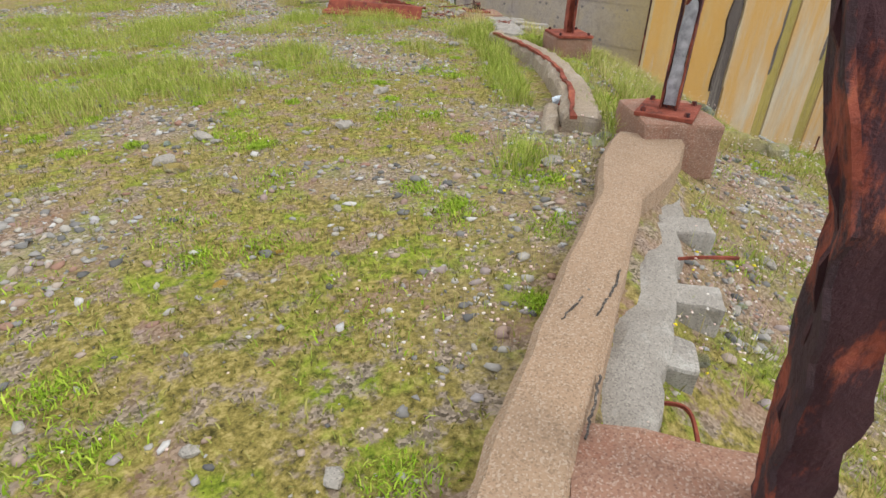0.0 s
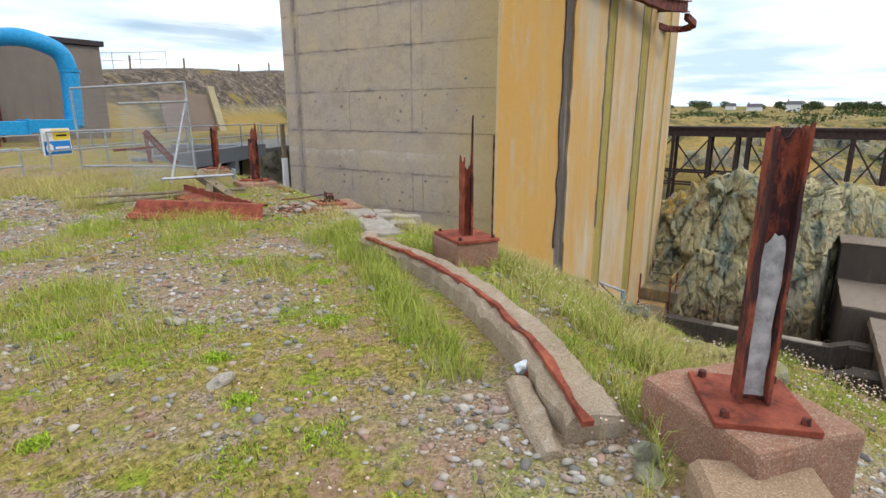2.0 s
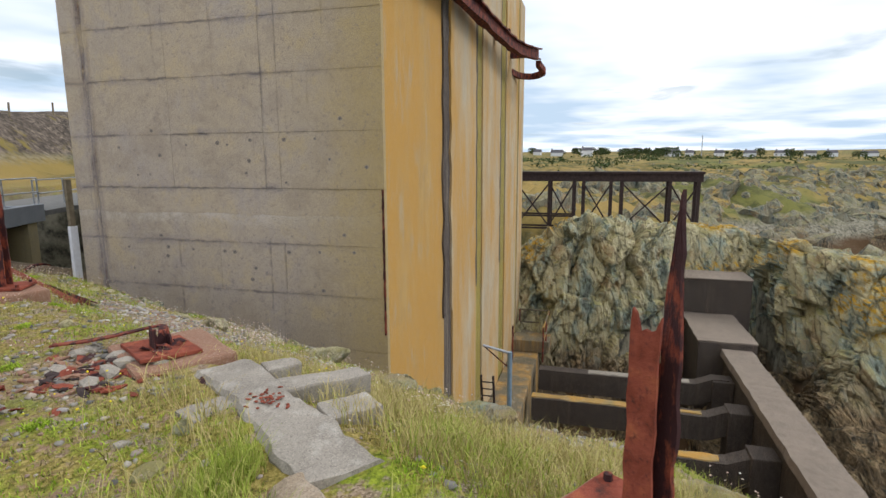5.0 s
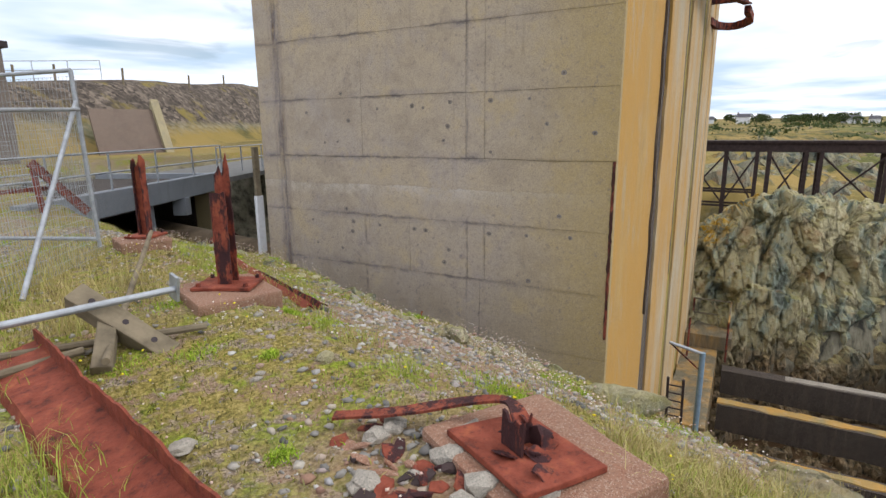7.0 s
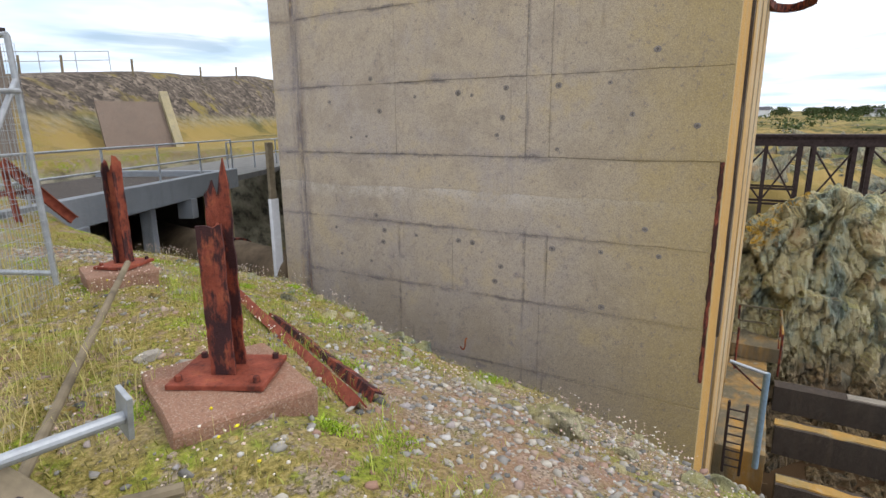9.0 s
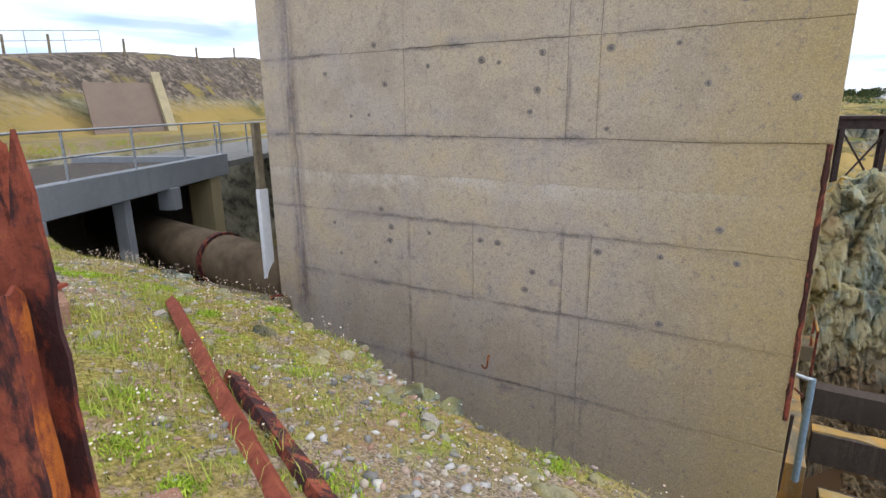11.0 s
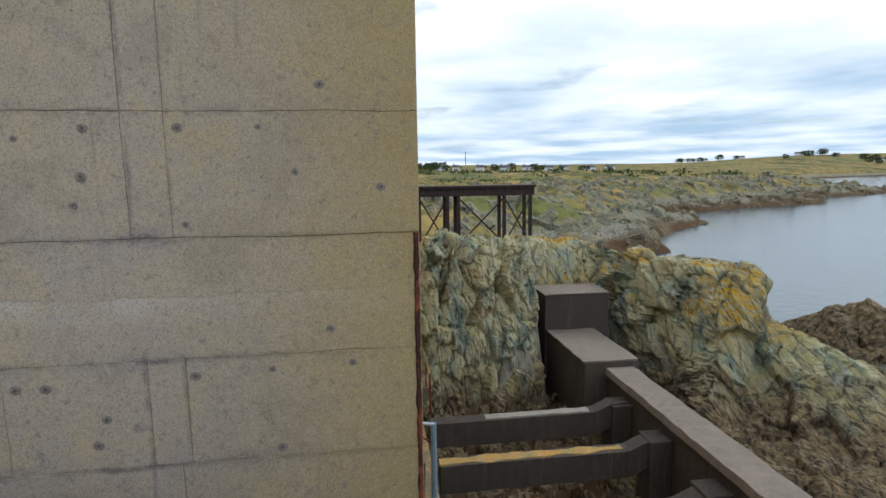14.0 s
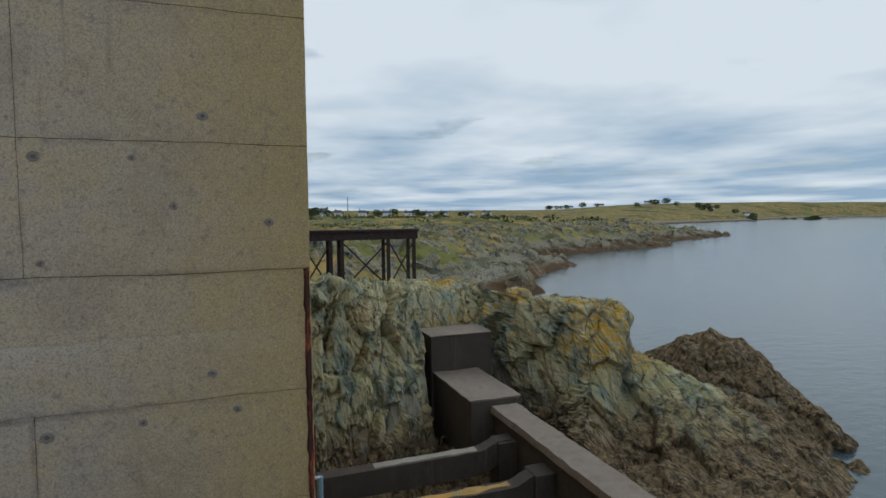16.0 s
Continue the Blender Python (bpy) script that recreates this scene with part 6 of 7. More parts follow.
# the curved runway beam on the tower
mono = thing("runway_beam", (0, 0, 0), "dark rusty runway beam curving out from the tower", "steel beam")
pts = curve_points([(15.9, 9.25, 5.75), (21.5, 9.2, 5.95), (29.5, 8.8, 6.0), (33.5, 8.2, 6.3)], 10)
for nm, z, w, t in (("flange", 0.0, 0.42, 0.06), ("web", 0.25, 0.08, 0.5), ("flange", 0.5, 0.42, 0.06)):
    o = strip(nm, [p + Vector((0, 0, z)) for p in pts], w, t, M_RUSTD, "", "")
    o.parent = mono
ring = curve_points([(33.5, 8.2, 6.1), (35.0, 8.1, 5.9), (35.8, 8.7, 5.8), (35.3, 9.4, 5.8), (33.8, 9.7, 5.8)], 8)
o = strip("curved_rail", ring, 0.35, 0.30, M_RUSTD, "", "")
o.parent = mono
for x in (22.5, 28.6, 33.2):
    box("bracket", x, x + 0.3, 8.4 if x > 30 else 8.9, 9.65, 6.4, 6.8, M_RUSTD, mono)

# rusted corner angle on the tower edge
strip("corner_angle", [Vector((15.425, 9.605 + 0.012 * noise.noise(Vector((0, 0, i * 0.9))), -2.5 + i * 0.08)) for i in range(43)], 0.06, 0.045, mat_rust("black_brown_rust", 0.5, (0.035, 0.016, 0.014), 0.42), "rusted steel corner angle bursting from concrete", "steel angle")

# ---------------------------------------------------------------- far off: houses and trees
M_ROOF = mat_plain("slate_roof", (0.10, 0.10, 0.115), 0.8)


def house(x, y, w, d, h, turn, label):
    z = ground_at(x, y) - 0.3
    g = thing("house", (x, y, z), label, "house", "houses on the skyline", turn=turn)
    box("wall", -w / 2, w / 2, -d / 2, d / 2, 0, h, M_WHITE, g)
    bm = bmesh.new()
    vs = [bm.verts.new(p) for p in ((-w / 2 - 0.3, -d / 2 - 0.3, h), (w / 2 + 0.3, -d / 2 - 0.3, h), (w / 2 + 0.3, d / 2 + 0.3, h), (-w / 2 - 0.3, d / 2 + 0.3, h), (-w / 2, 0, h + d * 0.42), (w / 2, 0, h + d * 0.42))]
    for f in ((0, 1, 5, 4), (2, 3, 4, 5), (1, 2, 5), (3, 0, 4), (3, 2, 1, 0)):
        bm.faces.new([vs[i] for i in f])
    part("roof", bm, M_ROOF, g)
    for i in range(max(2, int(w / 3))):
        xx = -w / 2 + 1.2 + i * 2.8
        box("window", xx, xx + 1.1, -d / 2 - 0.05, -d / 2 + 0.02, 1.2, 2.6, M_BLACK, g)
    box("chimney", w / 2 - 1.2, w / 2 - 0.4, -0.4, 0.4, h, h + d * 0.42 + 1.0, M_RENDER, g)


rr = random.Random(11)
for az, r, w, h in ((0.5, 420, 13, 6.5), (3.5, 430, 15, 4), (-7.5, 440, 16, 4.5), (-9.0, 450, 9, 4), (-14, 470, 12, 4), (-16.5, 520, 18, 4), (-18.5, 540, 14, 4), (-20, 560, 12, 5), (-22.5, 600, 20, 4), (-24.5, 640, 16, 5), (-11.5, 470, 10, 4), (5.5, 460, 9, 4)):
    x, y = 9 + r * math.cos(radians(az)), 10 + r * math.sin(radians(az))
    house(x, y, w * 0.62, 5.5, h * 0.7, rr.uniform(60, 120), "white-walled house with a slate roof on the skyline")
for az in (-33, -36, -40.5, -46, -49, -52, -55.5):
    x, y = 9 + 1500 * math.cos(radians(az)), 10 + 1500 * math.sin(radians(az))
    house(x, y, 18, 8, 5, rr.uniform(0, 90), "white-walled house on the far shore of the bay")

M_LEAF = mat_islands("dark_foliage", (0.0, (0.025, 0.045, 0.015)), (0.6, (0.05, 0.08, 0.025)), (1.0, (0.09, 0.11, 0.035)))


def tree(x, y, size, seed):
    r = random.Random(seed)
    z = ground_at(x, y)
    g = thing("tree", (x, y, z), "dark wind-clipped tree on the skyline", "tree", "trees on the skyline")
    bm = bmesh.new()
    add_tube(bm, (0, 0, -0.5), (0.1 * size, 0, size * 0.55), size * 0.05, 6, size * 0.02)
    for i in range(3):
        a = r.uniform(0, 6.28)
        add_tube(bm, (0, 0, size * 0.3), (math.cos(a) * size * 0.35, math.sin(a) * size * 0.35, size * 0.65), size * 0.022, 5, size * 0.01)
    part("trunk", bm, M_TIMBER, g)
    V, F = [], []
    for i in range(260):
        a, u = r.uniform(0, 6.28), r.random() ** 0.5
        zz = r.uniform(0.2, 1.0)
        rad = size * 0.62 * u * (1.15 - abs(zz - 0.55))
        c = Vector((math.cos(a) * rad, math.sin(a) * rad, zz * size * 0.85))
        s = size * r.uniform(0.06, 0.12)
        k = len(V)
        for j in range(4):
            V.append(c + Vector((r.uniform(-s, s), r.uniform(-s, s), r.uniform(-s, s))))
        F += [(k, k + 1, k + 2), (k, k + 2, k + 3), (k, k + 3, k + 1)]
    link("crown", V, F, M_LEAF, g)


for i in range(64):
    az = rr.choice((rr.uniform(-8, -2), rr.uniform(-25, 6), rr.uniform(-12, 8), rr.uniform(6, 14)))
    r = rr.uniform(400, 560)
    tree(9 + r * math.cos(radians(az)), 10 + r * math.sin(radians(az)), rr.uniform(3.5, 7.5), i)
for i in range(26):
    az, r = rr.uniform(-57, -30), rr.uniform(1350, 1600)
    tree(9 + r * math.cos(radians(az)), 10 + r * math.sin(radians(az)), rr.uniform(10, 18), 100 + i)
# gorse and bramble scattered over the heath
gr = np.random.RandomState(19)
N_SHRUB, N_LEAF = 240, 40
az, dist = np.radians(gr.uniform(-38, 16, N_SHRUB)), gr.uniform(95, 420, N_SHRUB)
hx, hy = 9 + dist * np.cos(az), 10 + dist * np.sin(az)
dry = shore_distance(hx, hy) > 45
hx, hy, dist = hx[dry], hy[dry], dist[dry]
hz = ground_height(hx, hy)
wide = gr.uniform(0.8, 2.6, len(hx)) * (0.6 + dist / 300)
mid = np.stack([hx, hy, hz], -1)[:, None] + gr.normal(0, 1, (len(hx), N_LEAF, 3)) * wide[:, None, None] * np.array([0.9, 0.9, 0.16]) + np.array([0, 0, 0.18]) * wide[:, None, None]
tri = mid[:, :, None] + gr.normal(0, 0.16, (len(hx), N_LEAF, 3, 3)) * wide[:, None, None, None]
me = bpy.data.meshes.new("heath_shrubs")
me.from_pydata(tri.reshape(-1, 3).tolist(), [], np.arange(len(hx) * N_LEAF * 3).reshape(-1, 3).tolist())
me.materials.append(M_LEAF)
tagged(new("heath_shrubs", me), "dark gorse and bramble scattered over the heath", "shrubs", kind="stuff")
mast = (9 + 470 * math.cos(radians(-10)), 10 + 470 * math.sin(radians(-10)))
tagged(tube("radio_mast", (*mast, ground_at(*mast)), (*mast, ground_at(*mast) + 16), 0.35, M_GALV, None, 6), "thin steel mast on the skyline", "mast")

# cracks across the kerb
for pts in ([(1.36, 1.00, 0.309), (1.47, 1.02, 0.311), (1.58, 1.055, 0.31), (1.70, 1.10, 0.309)], [(1.48, 0.93, 0.307), (1.60, 0.975, 0.309), (1.70, 1.01, 0.308), (1.82, 1.07, 0.307)], [(1.00, 0.60, 0.303), (1.12, 0.665, 0.305), (1.24, 0.735, 0.304)]):
    crack_line(pts)



# ---------------------------------------------------------------- stones, turf and flowers
def scatter(n, seed, x0, x1, y0, y1):
    g = np.random.RandomState(seed)
    return g.uniform(x0, x1, n), g.uniform(y0, y1, n), g


def bulk(name, V, F, material, label, category):
    me = bpy.data.meshes.new(name)
    V, F = np.asarray(V, np.float32), np.asarray(F, np.int32)
    me.vertices.add(len(V))
    me.vertices.foreach_set("co", V.ravel())
    me.loops.add(F.size)
    me.loops.foreach_set("vertex_index", F.ravel())
    me.polygons.add(len(F))
    me.polygons.foreach_set("loop_start", np.arange(0, F.size, F.shape[1]))
    me.update(calc_edges=True)
    me.materials.append(material)
    return tagged(new(name, me), label, category, kind="stuff")


KEEPOUT = [((0.3, 0.32), (3.55, 2.05), 0.24), ((3.62, 2.86), (5.45, 5.12), 0.20), ((5.45, 5.12), (6.15, 6.35), 0.18), ((6.28, 6.12), (7.32, 7.62), 0.25), ((7.1, 6.95), (7.52, 6.55), 0.12), ((3.6, 2.0), (4.0, 2.2), 0.33), ((5.8, 4.8), (6.1, 4.9), 0.32),
           ((7.3, 8.2), (7.7, 8.25), 0.36), ((8.4, 11.5), (8.75, 11.55), 0.32), ((1.3, 0.1), (1.8, 0.3), 0.36), ((1.35, 0.72), (3.3, 1.68), 0.15)]


def clear_of(x, y):
    ok = np.ones(x.shape, bool)
    for (ax, ay), (bx, by), r in KEEPOUT:
        dx, dy = bx - ax, by - ay
        t = np.clip(((x - ax) * dx + (y - ay) * dy) / (dx * dx + dy * dy), 0, 1)
        ok &= np.hypot(x - ax - t * dx, y - ay - t * dy) > r
    along_road = (x - 4.0) * math.sin(radians(RT)) * -1 + (y - 17.0) * math.cos(radians(RT))
    return ok & (along_road < -0.1)


def blades(x, y, h, w, lean, g, segments=2):
    """Grass blades as narrow bent slips; returns points and faces."""
    n = len(x)
    z = ground_height(x, y) - 0.005
    a, b = g.uniform(0, 6.283, n), g.uniform(0, 6.283, n)
    bx, by = np.cos(b) * h * lean, np.sin(b) * h * lean
    sx, sy = np.cos(a) * w / 2, np.sin(a) * w / 2
    P = np.empty((n, 5, 3))
    P[:, 0] = np.stack([x - sx, y - sy, z], -1)
    P[:, 1] = np.stack([x + sx, y + sy, z], -1)
    P[:, 2] = np.stack([x + sx * 0.8 + bx * 0.35, y + sy * 0.8 + by * 0.35, z + h * 0.6], -1)
    P[:, 3] = np.stack([x - sx * 0.8 + bx * 0.35, y - sy * 0.8 + by * 0.35, z + h * 0.6], -1)
    P[:, 4] = np.stack([x + bx, y + by, z + h * (1 - 0.25 * np.minimum(lean, 1))], -1)
    k = np.arange(n)[:, None] * 5
    F = np.concatenate([k + [[0, 1, 2]], k + [[0, 2, 3]], k + [[3, 2, 4]]], 0)
    return P.reshape(-1, 3), F


def field(x, y, f, seed):
    return 0.5 + 0.5 * wave_noise(x, y, f, seed)


M_TURF = mat_islands("short_turf", (0.0, (0.09, 0.08, 0.025)), (0.35, (0.25, 0.235, 0.05)), (0.65, (0.44, 0.37, 0.145)), (0.85, (0.27, 0.33, 0.045)), (1.0, (0.25, 0.20, 0.12)))
M_GREEN = mat_islands("bright_green_leaves", (0.0, (0.14, 0.25, 0.012)), (0.5, (0.28, 0.43, 0.025)), (1.0, (0.45, 0.56, 0.07)))
M_STRAW = mat_islands("straw_grass", (0.0, (0.36, 0.30, 0.12)), (0.5, (0.56, 0.46, 0.22)), (1.0, (0.40, 0.42, 0.11)))
M_TALL = mat_islands("tall_fresh_grass", (0.0, (0.19, 0.26, 0.03)), (0.5, (0.34, 0.43, 0.065)), (1.0, (0.52, 0.49, 0.16)))


# short turf over the walked ground
x, y, g = scatter(330000, 1, -5, 12.6, -2, 19)
s = crest_offset(x, y)
keep = clear_of(x, y) & (s < 3.3) & (g.random_sample(len(x)) < np.clip(1.0 - 0.93 * bare_share(x, y), 0.05, 1))
x, y = x[keep], y[keep]
V, F = blades(x, y, g.uniform(0.012, 0.05, len(x)) * (0.6 + 0.9 * field(x, y, 0.5, 53)), g.uniform(0.004, 0.009, len(x)), g.uniform(0.3, 1.1, len(x)), g)
bulk("turf", V, F, M_TURF, "short yellow-green turf between stones", "grass")

# bright green cushions of herbs
cx, cy, g = scatter(560, 2, -4, 11.8, -0.5, 17)
s = crest_offset(cx, cy)
keep = clear_of(cx, cy) & (s < 2.9) & (bare_share(cx, cy) < 0.85)
cx, cy = cx[keep], cy[keep]
n = 380
rad = np.where(g.random_sample(len(cx)) < 0.16, g.uniform(0.28, 0.5, len(cx)), g.uniform(0.06, 0.22, len(cx)))
ax = np.repeat(cx, n) + np.repeat(rad, n) * g.normal(0, 0.5, len(cx) * n)
ay = np.repeat(cy, n) + np.repeat(rad, n) * g.normal(0, 0.5, len(cx) * n)
V, F = blades(ax, ay, g.uniform(0.010, 0.045, len(ax)), g.uniform(0.004, 0.009, len(ax)), g.uniform(0.3, 1.3, len(ax)), g)
bulk("herb_cushions", V, F, M_GREEN, "bright green cushions of low herbs", "plants")

# longer grass: fresh behind, straw-coloured beyond the kerb
def tufts(name, centres, material, per, spread, hlow, hhigh, seed, label, w=(0.003, 0.006)):
    g = np.random.RandomState(seed)
    c = np.asarray(centres)
    x = np.repeat(c[:, 0], per) + g.normal(0, 1, len(c) * per) * spread
    y = np.repeat(c[:, 1], per) + g.normal(0, 1, len(c) * per) * spread
    ok = clear_of(x, y) & (bare_share(x, y) < 0.8)
    x, y = x[ok], y[ok]
    V, F = blades(x, y, g.uniform(hlow, hhigh, len(x)), g.uniform(*w, len(x)), g.uniform(0.2, 0.9, len(x)), g)
    return bulk(name, V, F, material, label, "grass")


rg = np.random.RandomState(9)
def zone(n, fn):
    out = []
    while len(out) < n:
        x, y = rg.uniform(-5, 13), rg.uniform(-1, 19)
        s = float(crest_offset(np.array([x]), np.array([y]))[0])
        if rg.random_sample() < fn(x, y, s):
            out.append((x, y))
    return out


bump = lambda v, a, b: 1.0 if a < v < b else 0.0
tufts("straw_grass", zone(520, lambda x, y, s: bump(s, 0.25, 1.7) * bump(y, 2.2, 8) + bump(s, 1.6, 2.2) * bump(y, 5.5, 9) * 0.4), M_STRAW, 34, 0.10, 0.07, 0.26, 21, "straw-coloured grass in seed along the slope")
tufts("straw_grass", zone(260, lambda x, y, s: bump(y, 11.8, 17) * bump(s, -4.5, -0.4) * 0.8 + bump(s, -1.0, -0.2) * bump(y, 6, 8)), M_STRAW, 40, 0.11, 0.10, 0.36, 22, "straw-coloured grass round the fence")
tufts("tall_grass", zone(420, lambda x, y, s: bump(y, 5.5, 14) * bump(s, -8, -1.6) * (1.0 if bare_share(np.array([x]), np.array([y]))[0] < 0.15 else 0.05)), M_TALL, 60, 0.13, 0.07, 0.24, 23, "long fresh grass in drifts")
tufts("tall_grass", zone(330, lambda x, y, s: bump(s, -1.1, -0.15) * bump(y, 2.4, 6.8) + bump(s, 0.2, 0.9) * bump(y, 2.5, 6) * 0.6), M_TALL, 60, 0.08, 0.08, 0.26, 24, "long green grass against the kerb")
tufts("tall_grass", zone(260, lambda x, y, s: bump(s, 0.3, 2.2 if y < 10 else 1.6) * bump(y, -1, 15) * 0.6), M_TALL, 40, 0.08, 0.05, 0.16, 25, "green grass on the slope")

# thrift and daisies: small pale heads on thin stalks
M_HEAD = mat_islands("pale_flower_heads", (0.0, (0.66, 0.45, 0.40)), (0.5, (0.72, 0.58, 0.50)), (1.0, (0.80, 0.77, 0.71)))
M_YELLOW = mat_islands("yellow_flower_heads", (0.0, (0.75, 0.60, 0.02)), (1.0, (0.85, 0.78, 0.05)))
OCT = np.array([(1, 0, 0), (-1, 0, 0), (0, 1, 0), (0, -1, 0), (0, 0, 0.7), (0, 0, -0.7)], float)
OCF = np.array([(0, 2, 4), (2, 1, 4), (1, 3, 4), (3, 0, 4), (2, 0, 5), (1, 2, 5), (3, 1, 5), (0, 3, 5)])


def heads(name, x, y, h, size, material, label, seed):
    g = np.random.RandomState(seed)
    z = ground_height(x, y) + h
    P = OCT[None] * size[:, None, None] * g.uniform(0.7, 1.3, (len(x), 6, 1)) + np.stack([x, y, z], -1)[:, None]
    F = OCF[None] + (np.arange(len(x)) * 6)[:, None, None]
    bulk(name, P.reshape(-1, 3), F.reshape(-1, 3), material, label, "flowers")
    V, F = blades(x, y, h * 1.05, np.full(len(x), 0.0025), np.full(len(x), 0.02), g)
    bulk(name + "_stalks", V, F, M_STRAW, "thin flower stalks", "plants")


def clusters(zone_pts, per, spread, seed):
    g = np.random.RandomState(seed)
    c = np.asarray(zone_pts)
    x = np.repeat(c[:, 0], per) + g.normal(0, spread, len(c) * per)
    y = np.repeat(c[:, 1], per) + g.normal(0, spread, len(c) * per)
    ok = clear_of(x, y) & (crest_offset(x, y) < np.where(y > 10.5, 2.3, 3.1))
    return x[ok], y[ok], g


x, y, g = clusters(zone(150, lambda x, y, s: bump(s, 0.3, 3.1) * bump(y, -0.5, 4) + bump(s, 1.2, 3.1) * bump(y, 6, 17) + bump(s, -0.6, 0.8) * bump(y, 10.6, 15) * 0.7 + bump(s, -0.8, -0.1) * bump(y, 1.2, 3.2)), 34, 0.16, 31)
heads("thrift_flowers", x, y, g.uniform(0.05, 0.18, len(x)), g.uniform(0.005, 0.011, len(x)), M_HEAD, "pale pink seed heads of thrift", 32)
x, y, g = clusters(zone(110, lambda x, y, s: bump(s, -3.5, 0.2) * bump(y, -0.5, 16)), 5, 0.15, 33)
heads("daisies", x, y, g.uniform(0.02, 0.07, len(x)), g.uniform(0.005, 0.012, len(x)), M_HEAD, "small white daisies in turf", 34)
x, y, g = clusters(zone(26, lambda x, y, s: bump(s, -1.6, 1.2) * bump(y, 0, 14)), 4, 0.14, 35)
heads("yellow_flowers", x, y, g.uniform(0.04, 0.22, len(x)), g.uniform(0.008, 0.014, len(x)), M_YELLOW, "small yellow flowers", 36)

# gravel and stones
M_STONE = mat_islands("mixed_gravel", (0.0, (0.10, 0.10, 0.10)), (0.3, (0.27, 0.26, 0.245)), (0.55, (0.46, 0.43, 0.37)), (0.75, (0.30, 0.17, 0.12)), (0.92, (0.36, 0.36, 0.37)), (1.0, (0.58, 0.56, 0.53)), scale=40)
ICO = bmesh.new()
bmesh.ops.create_icosphere(ICO, subdivisions=1, radius=1.0)
SV = np.array([v.co for v in ICO.verts])
ICO.verts.index_update()
SF = np.array([[v.index for v in f.verts] for f in ICO.faces])
ICO.free()


def stones(name, x, y, size, seed, label, material):
    g = np.random.RandomState(seed)
    n = len(x)
    sq = g.uniform(0.5, 1.3, (n, 1, 3)) * np.array([1, 1, 0.55])
    a = g.uniform(0, 6.283, n)
    P = SV[None] * sq * size[:, None, None] * g.uniform(0.5, 1.3, (n, len(SV), 1))
    X = P[..., 0] * np.cos(a)[:, None] - P[..., 1] * np.sin(a)[:, None]
    Y = P[..., 0] * np.sin(a)[:, None] + P[..., 1] * np.cos(a)[:, None]
    z = ground_height(x, y)
    P = np.stack([X + x[:, None], Y + y[:, None], P[..., 2] + z[:, None] + 0.15 * size[:, None]], -1)
    F = SF[None] + (np.arange(n) * len(SV))[:, None, None]
    return bulk(name, P.reshape(-1, 3), F.reshape(-1, 3), material, label, "gravel")


x, y, g = scatter(170000, 61, -5, 12.4, -1.5, 17)
s = crest_offset(x, y)
keep = clear_of(x, y) & (s < 3.2) & (g.random_sample(len(x)) < 0.12 + 0.85 * bare_share(x, y))
x, y = x[keep], y[keep]
stones("gravel", x, y, 0.006 + 0.034 * g.random_sample(len(x)) ** 3.2, 62, "loose grey and brown gravel", M_STONE)

STONE_MESH = []
for i in range(6):
    bm = bmesh.new()
    bmesh.ops.create_icosphere(bm, subdivisions=2, radius=1.0)
    r = random.Random(i)
    for v in bm.verts:
        h = v.co + noise.cell_vector(v.co * 1.7 + Vector((i * 5.0, 2, 3))) * 0.22
        v.co = Vector((h.x, h.y * 0.72, h.z * 0.5)) * (1 + 0.35 * noise.noise(v.co * 1.5 + Vector((i * 5, 0, 0))))
    me = bpy.data.meshes.new("stone")
    bm.to_mesh(me)
    bm.free()
    me.materials.append(M_CONC if i % 3 else M_ROCK)
    STONE_MESH.append(me)
rs = random.Random(77)
count = 0
while count < 300:
    x, y = rs.uniform(-3, 11), rs.uniform(-0.5, 15)
    s = float(crest_offset(np.array([x]), np.array([y]))[0])
    if s > 2.8 or not bool(clear_of(np.array([x]), np.array([y]))[0]):
        continue
    k = rs.choice((0.03, 0.035, 0.045, 0.06, 0.08))
    ob = new("stone", rs.choice(STONE_MESH))
    ob.matrix_basis = pose(x, y, ground_at(x, y) + k * 0.12, rs.uniform(-15, 15), rs.uniform(-15, 15), rs.uniform(0, 360)) @ Matrix.Scale(k, 4)
    tagged(ob, "pale weathered stone half sunk in turf", "stone", "stones in the turf")
    count += 1
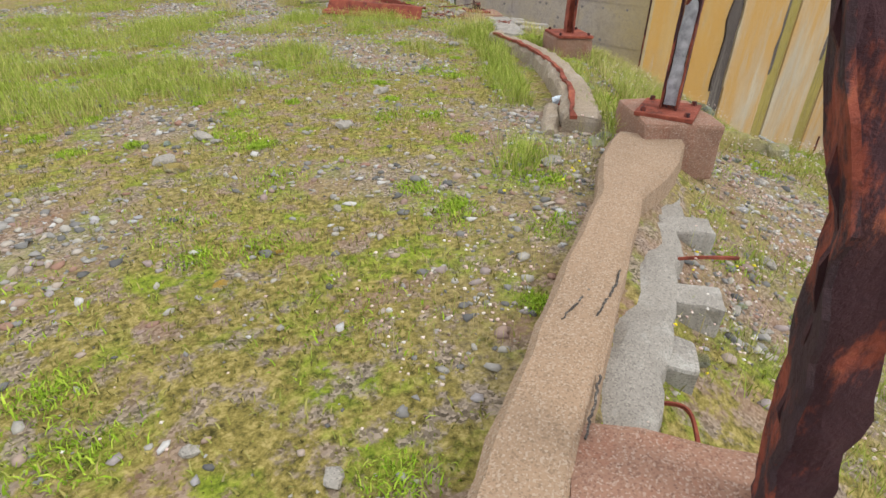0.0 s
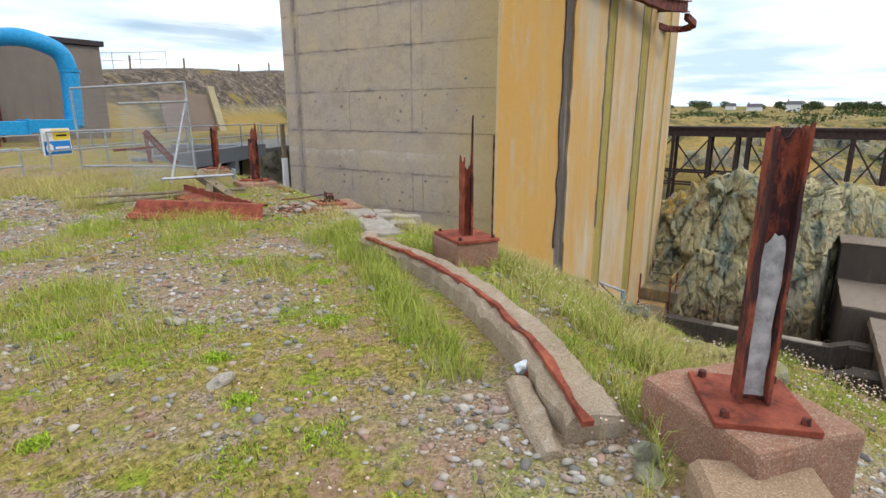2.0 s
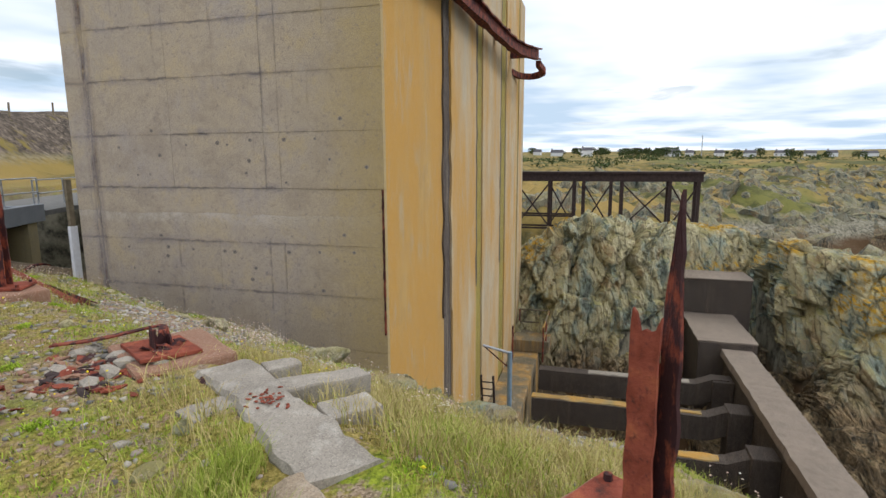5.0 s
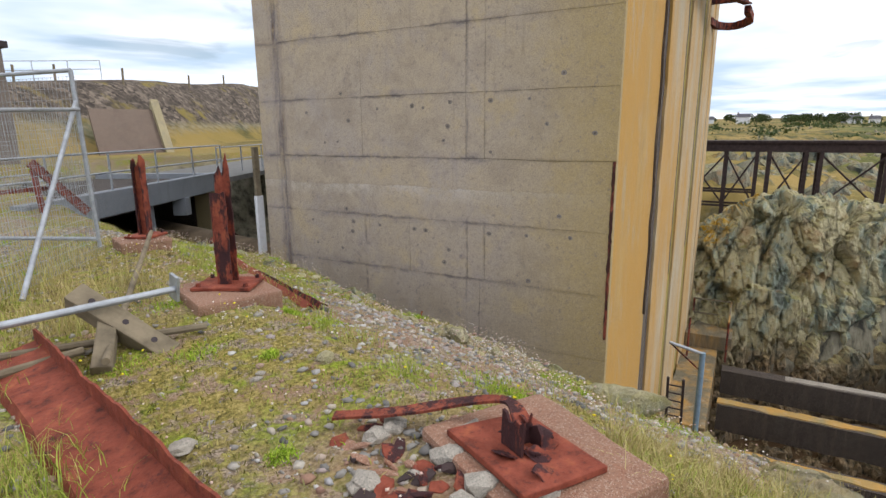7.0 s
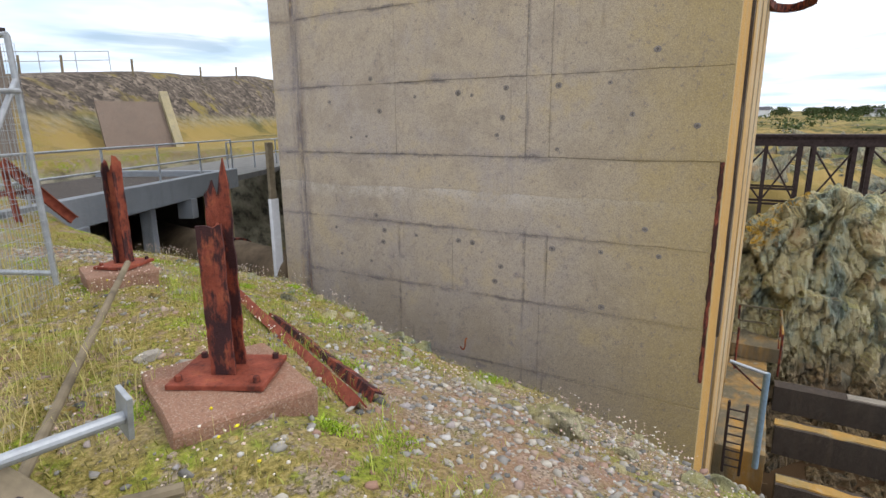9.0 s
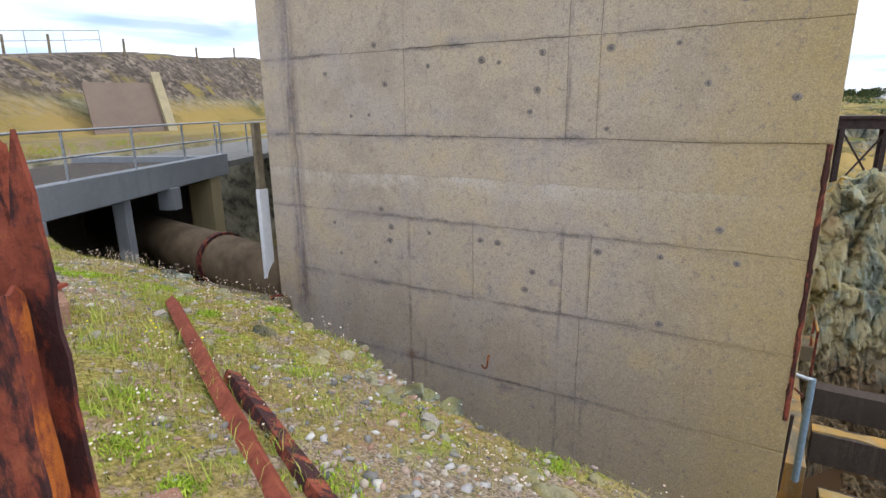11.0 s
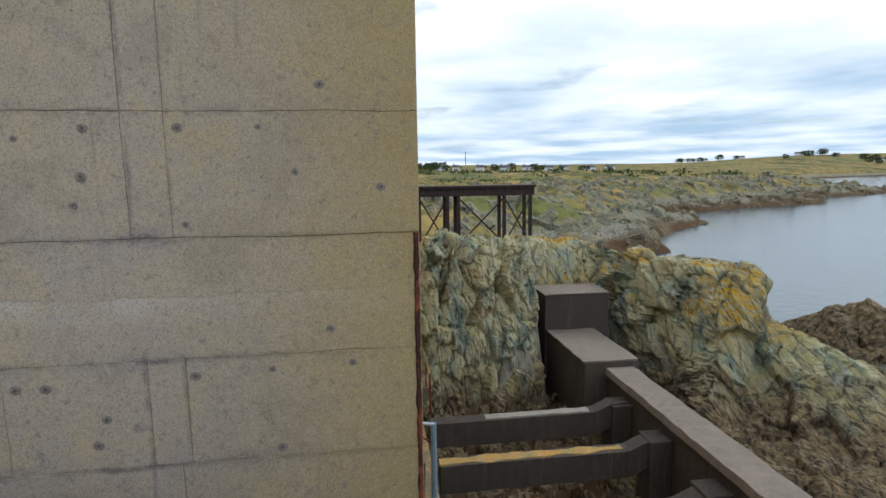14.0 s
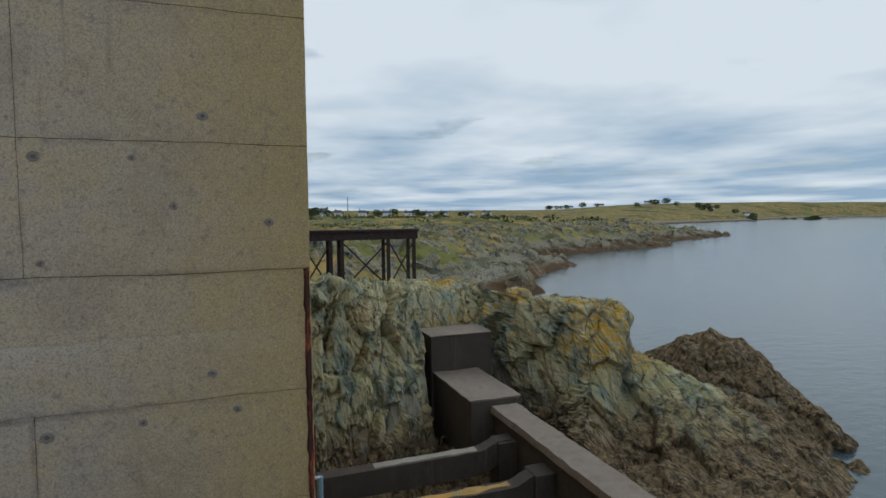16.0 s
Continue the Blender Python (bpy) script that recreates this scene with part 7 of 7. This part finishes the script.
# flat rock breaking through the turf of the slope
for i, (x, y, l, w) in enumerate(((6.9, 3.5, 1.1, 0.6), (6.5, 2.75, 0.9, 0.5), (6.1, 2.3, 0.8, 0.5), (7.3, 2.5, 1.2, 0.6), (7.6, 4.3, 1.0, 0.6), (8.9, 6.0, 1.1, 0.5), (10.3, 8.4, 1.2, 0.5), (9.2, 7.0, 0.8, 0.5), (10.6, 10.4, 0.9, 0.45))):
    bm = bmesh.new()
    bmesh.ops.create_icosphere(bm, subdivisions=4, radius=1.0)
    for v in bm.verts:
        d = noise.noise_vector(v.co * 1.3 + Vector((i * 3.0, 0, 0)))
        c = math.floor((v.co.z + 0.35 * d.z) * 5) / 5
        v.co = Vector((v.co.x * l * 0.5 * (1 + 0.3 * d.x), v.co.y * w * 0.5 * (1 + 0.35 * d.y), 0.12 * c + 0.02 * noise.noise(v.co * 6)))
    ob = part("rock_slab", bm, M_ROCK)
    ob.matrix_basis = pose(x, y, ground_at(x, y) - 0.005, 4, 20, rs.uniform(25, 70))
    tagged(ob, "lichened rock slab breaking through the turf", "rock", "rocks in the slope")
# broken rock along the brink
for i in range(150):
    y = rs.uniform(6, 16.5)
    s = rs.uniform(-0.6, 0.2) + float(np.interp(y, [9, 10.5, 11.5, 12.5, 13.5, 15], [3.0, 2.85, 2.5, 2.35, 2.2, 2.0]))
    x = float(np.interp(y, LINE_Y, LINE_X)) + s / 0.95
    k = rs.choice((0.03, 0.04, 0.05, 0.07, 0.09, 0.13))
    ob = new("rock", rs.choice(STONE_MESH[0::3]))
    ob.matrix_basis = pose(x, y, ground_at(x, y) - 0.1 * k, rs.uniform(-20, 20), rs.uniform(0, 40), rs.uniform(0, 360)) @ Matrix.Scale(k, 4)
    tagged(ob, "broken schist block on the brink of the pit", "rock", "rocks on the brink")

# ---------------------------------------------------------------- every built thing sits on the leaning site
ON_GROUND = {"stone", "rock", "rock_slab", "rubble_piece", "angle_iron", "house", "tree", "fence_post", "radio_mast", "ground", "water", "rock_outcrop", "shore_rocks", "camera", "sun"}
for ob in [o for o in scene.objects if o.parent is None]:
    if ob.name.split(".")[0] in ON_GROUND or ob.get("kind") == "stuff":
        continue
    pts = []
    for o in (ob, *ob.children):
        if o.type == "MESH":
            base = (ob.matrix_basis @ o.matrix_basis) if o is not ob else ob.matrix_basis
            pts += [base @ Vector(c) for c in o.bound_box]
    if pts:
        cx, cy = sum(q.x for q in pts) / len(pts), sum(q.y for q in pts) / len(pts)
        if ob.name.startswith("wall_tower"):
            cx, cy = TX0, 13.0
        ob.location.z += float(fall(cx, cy))
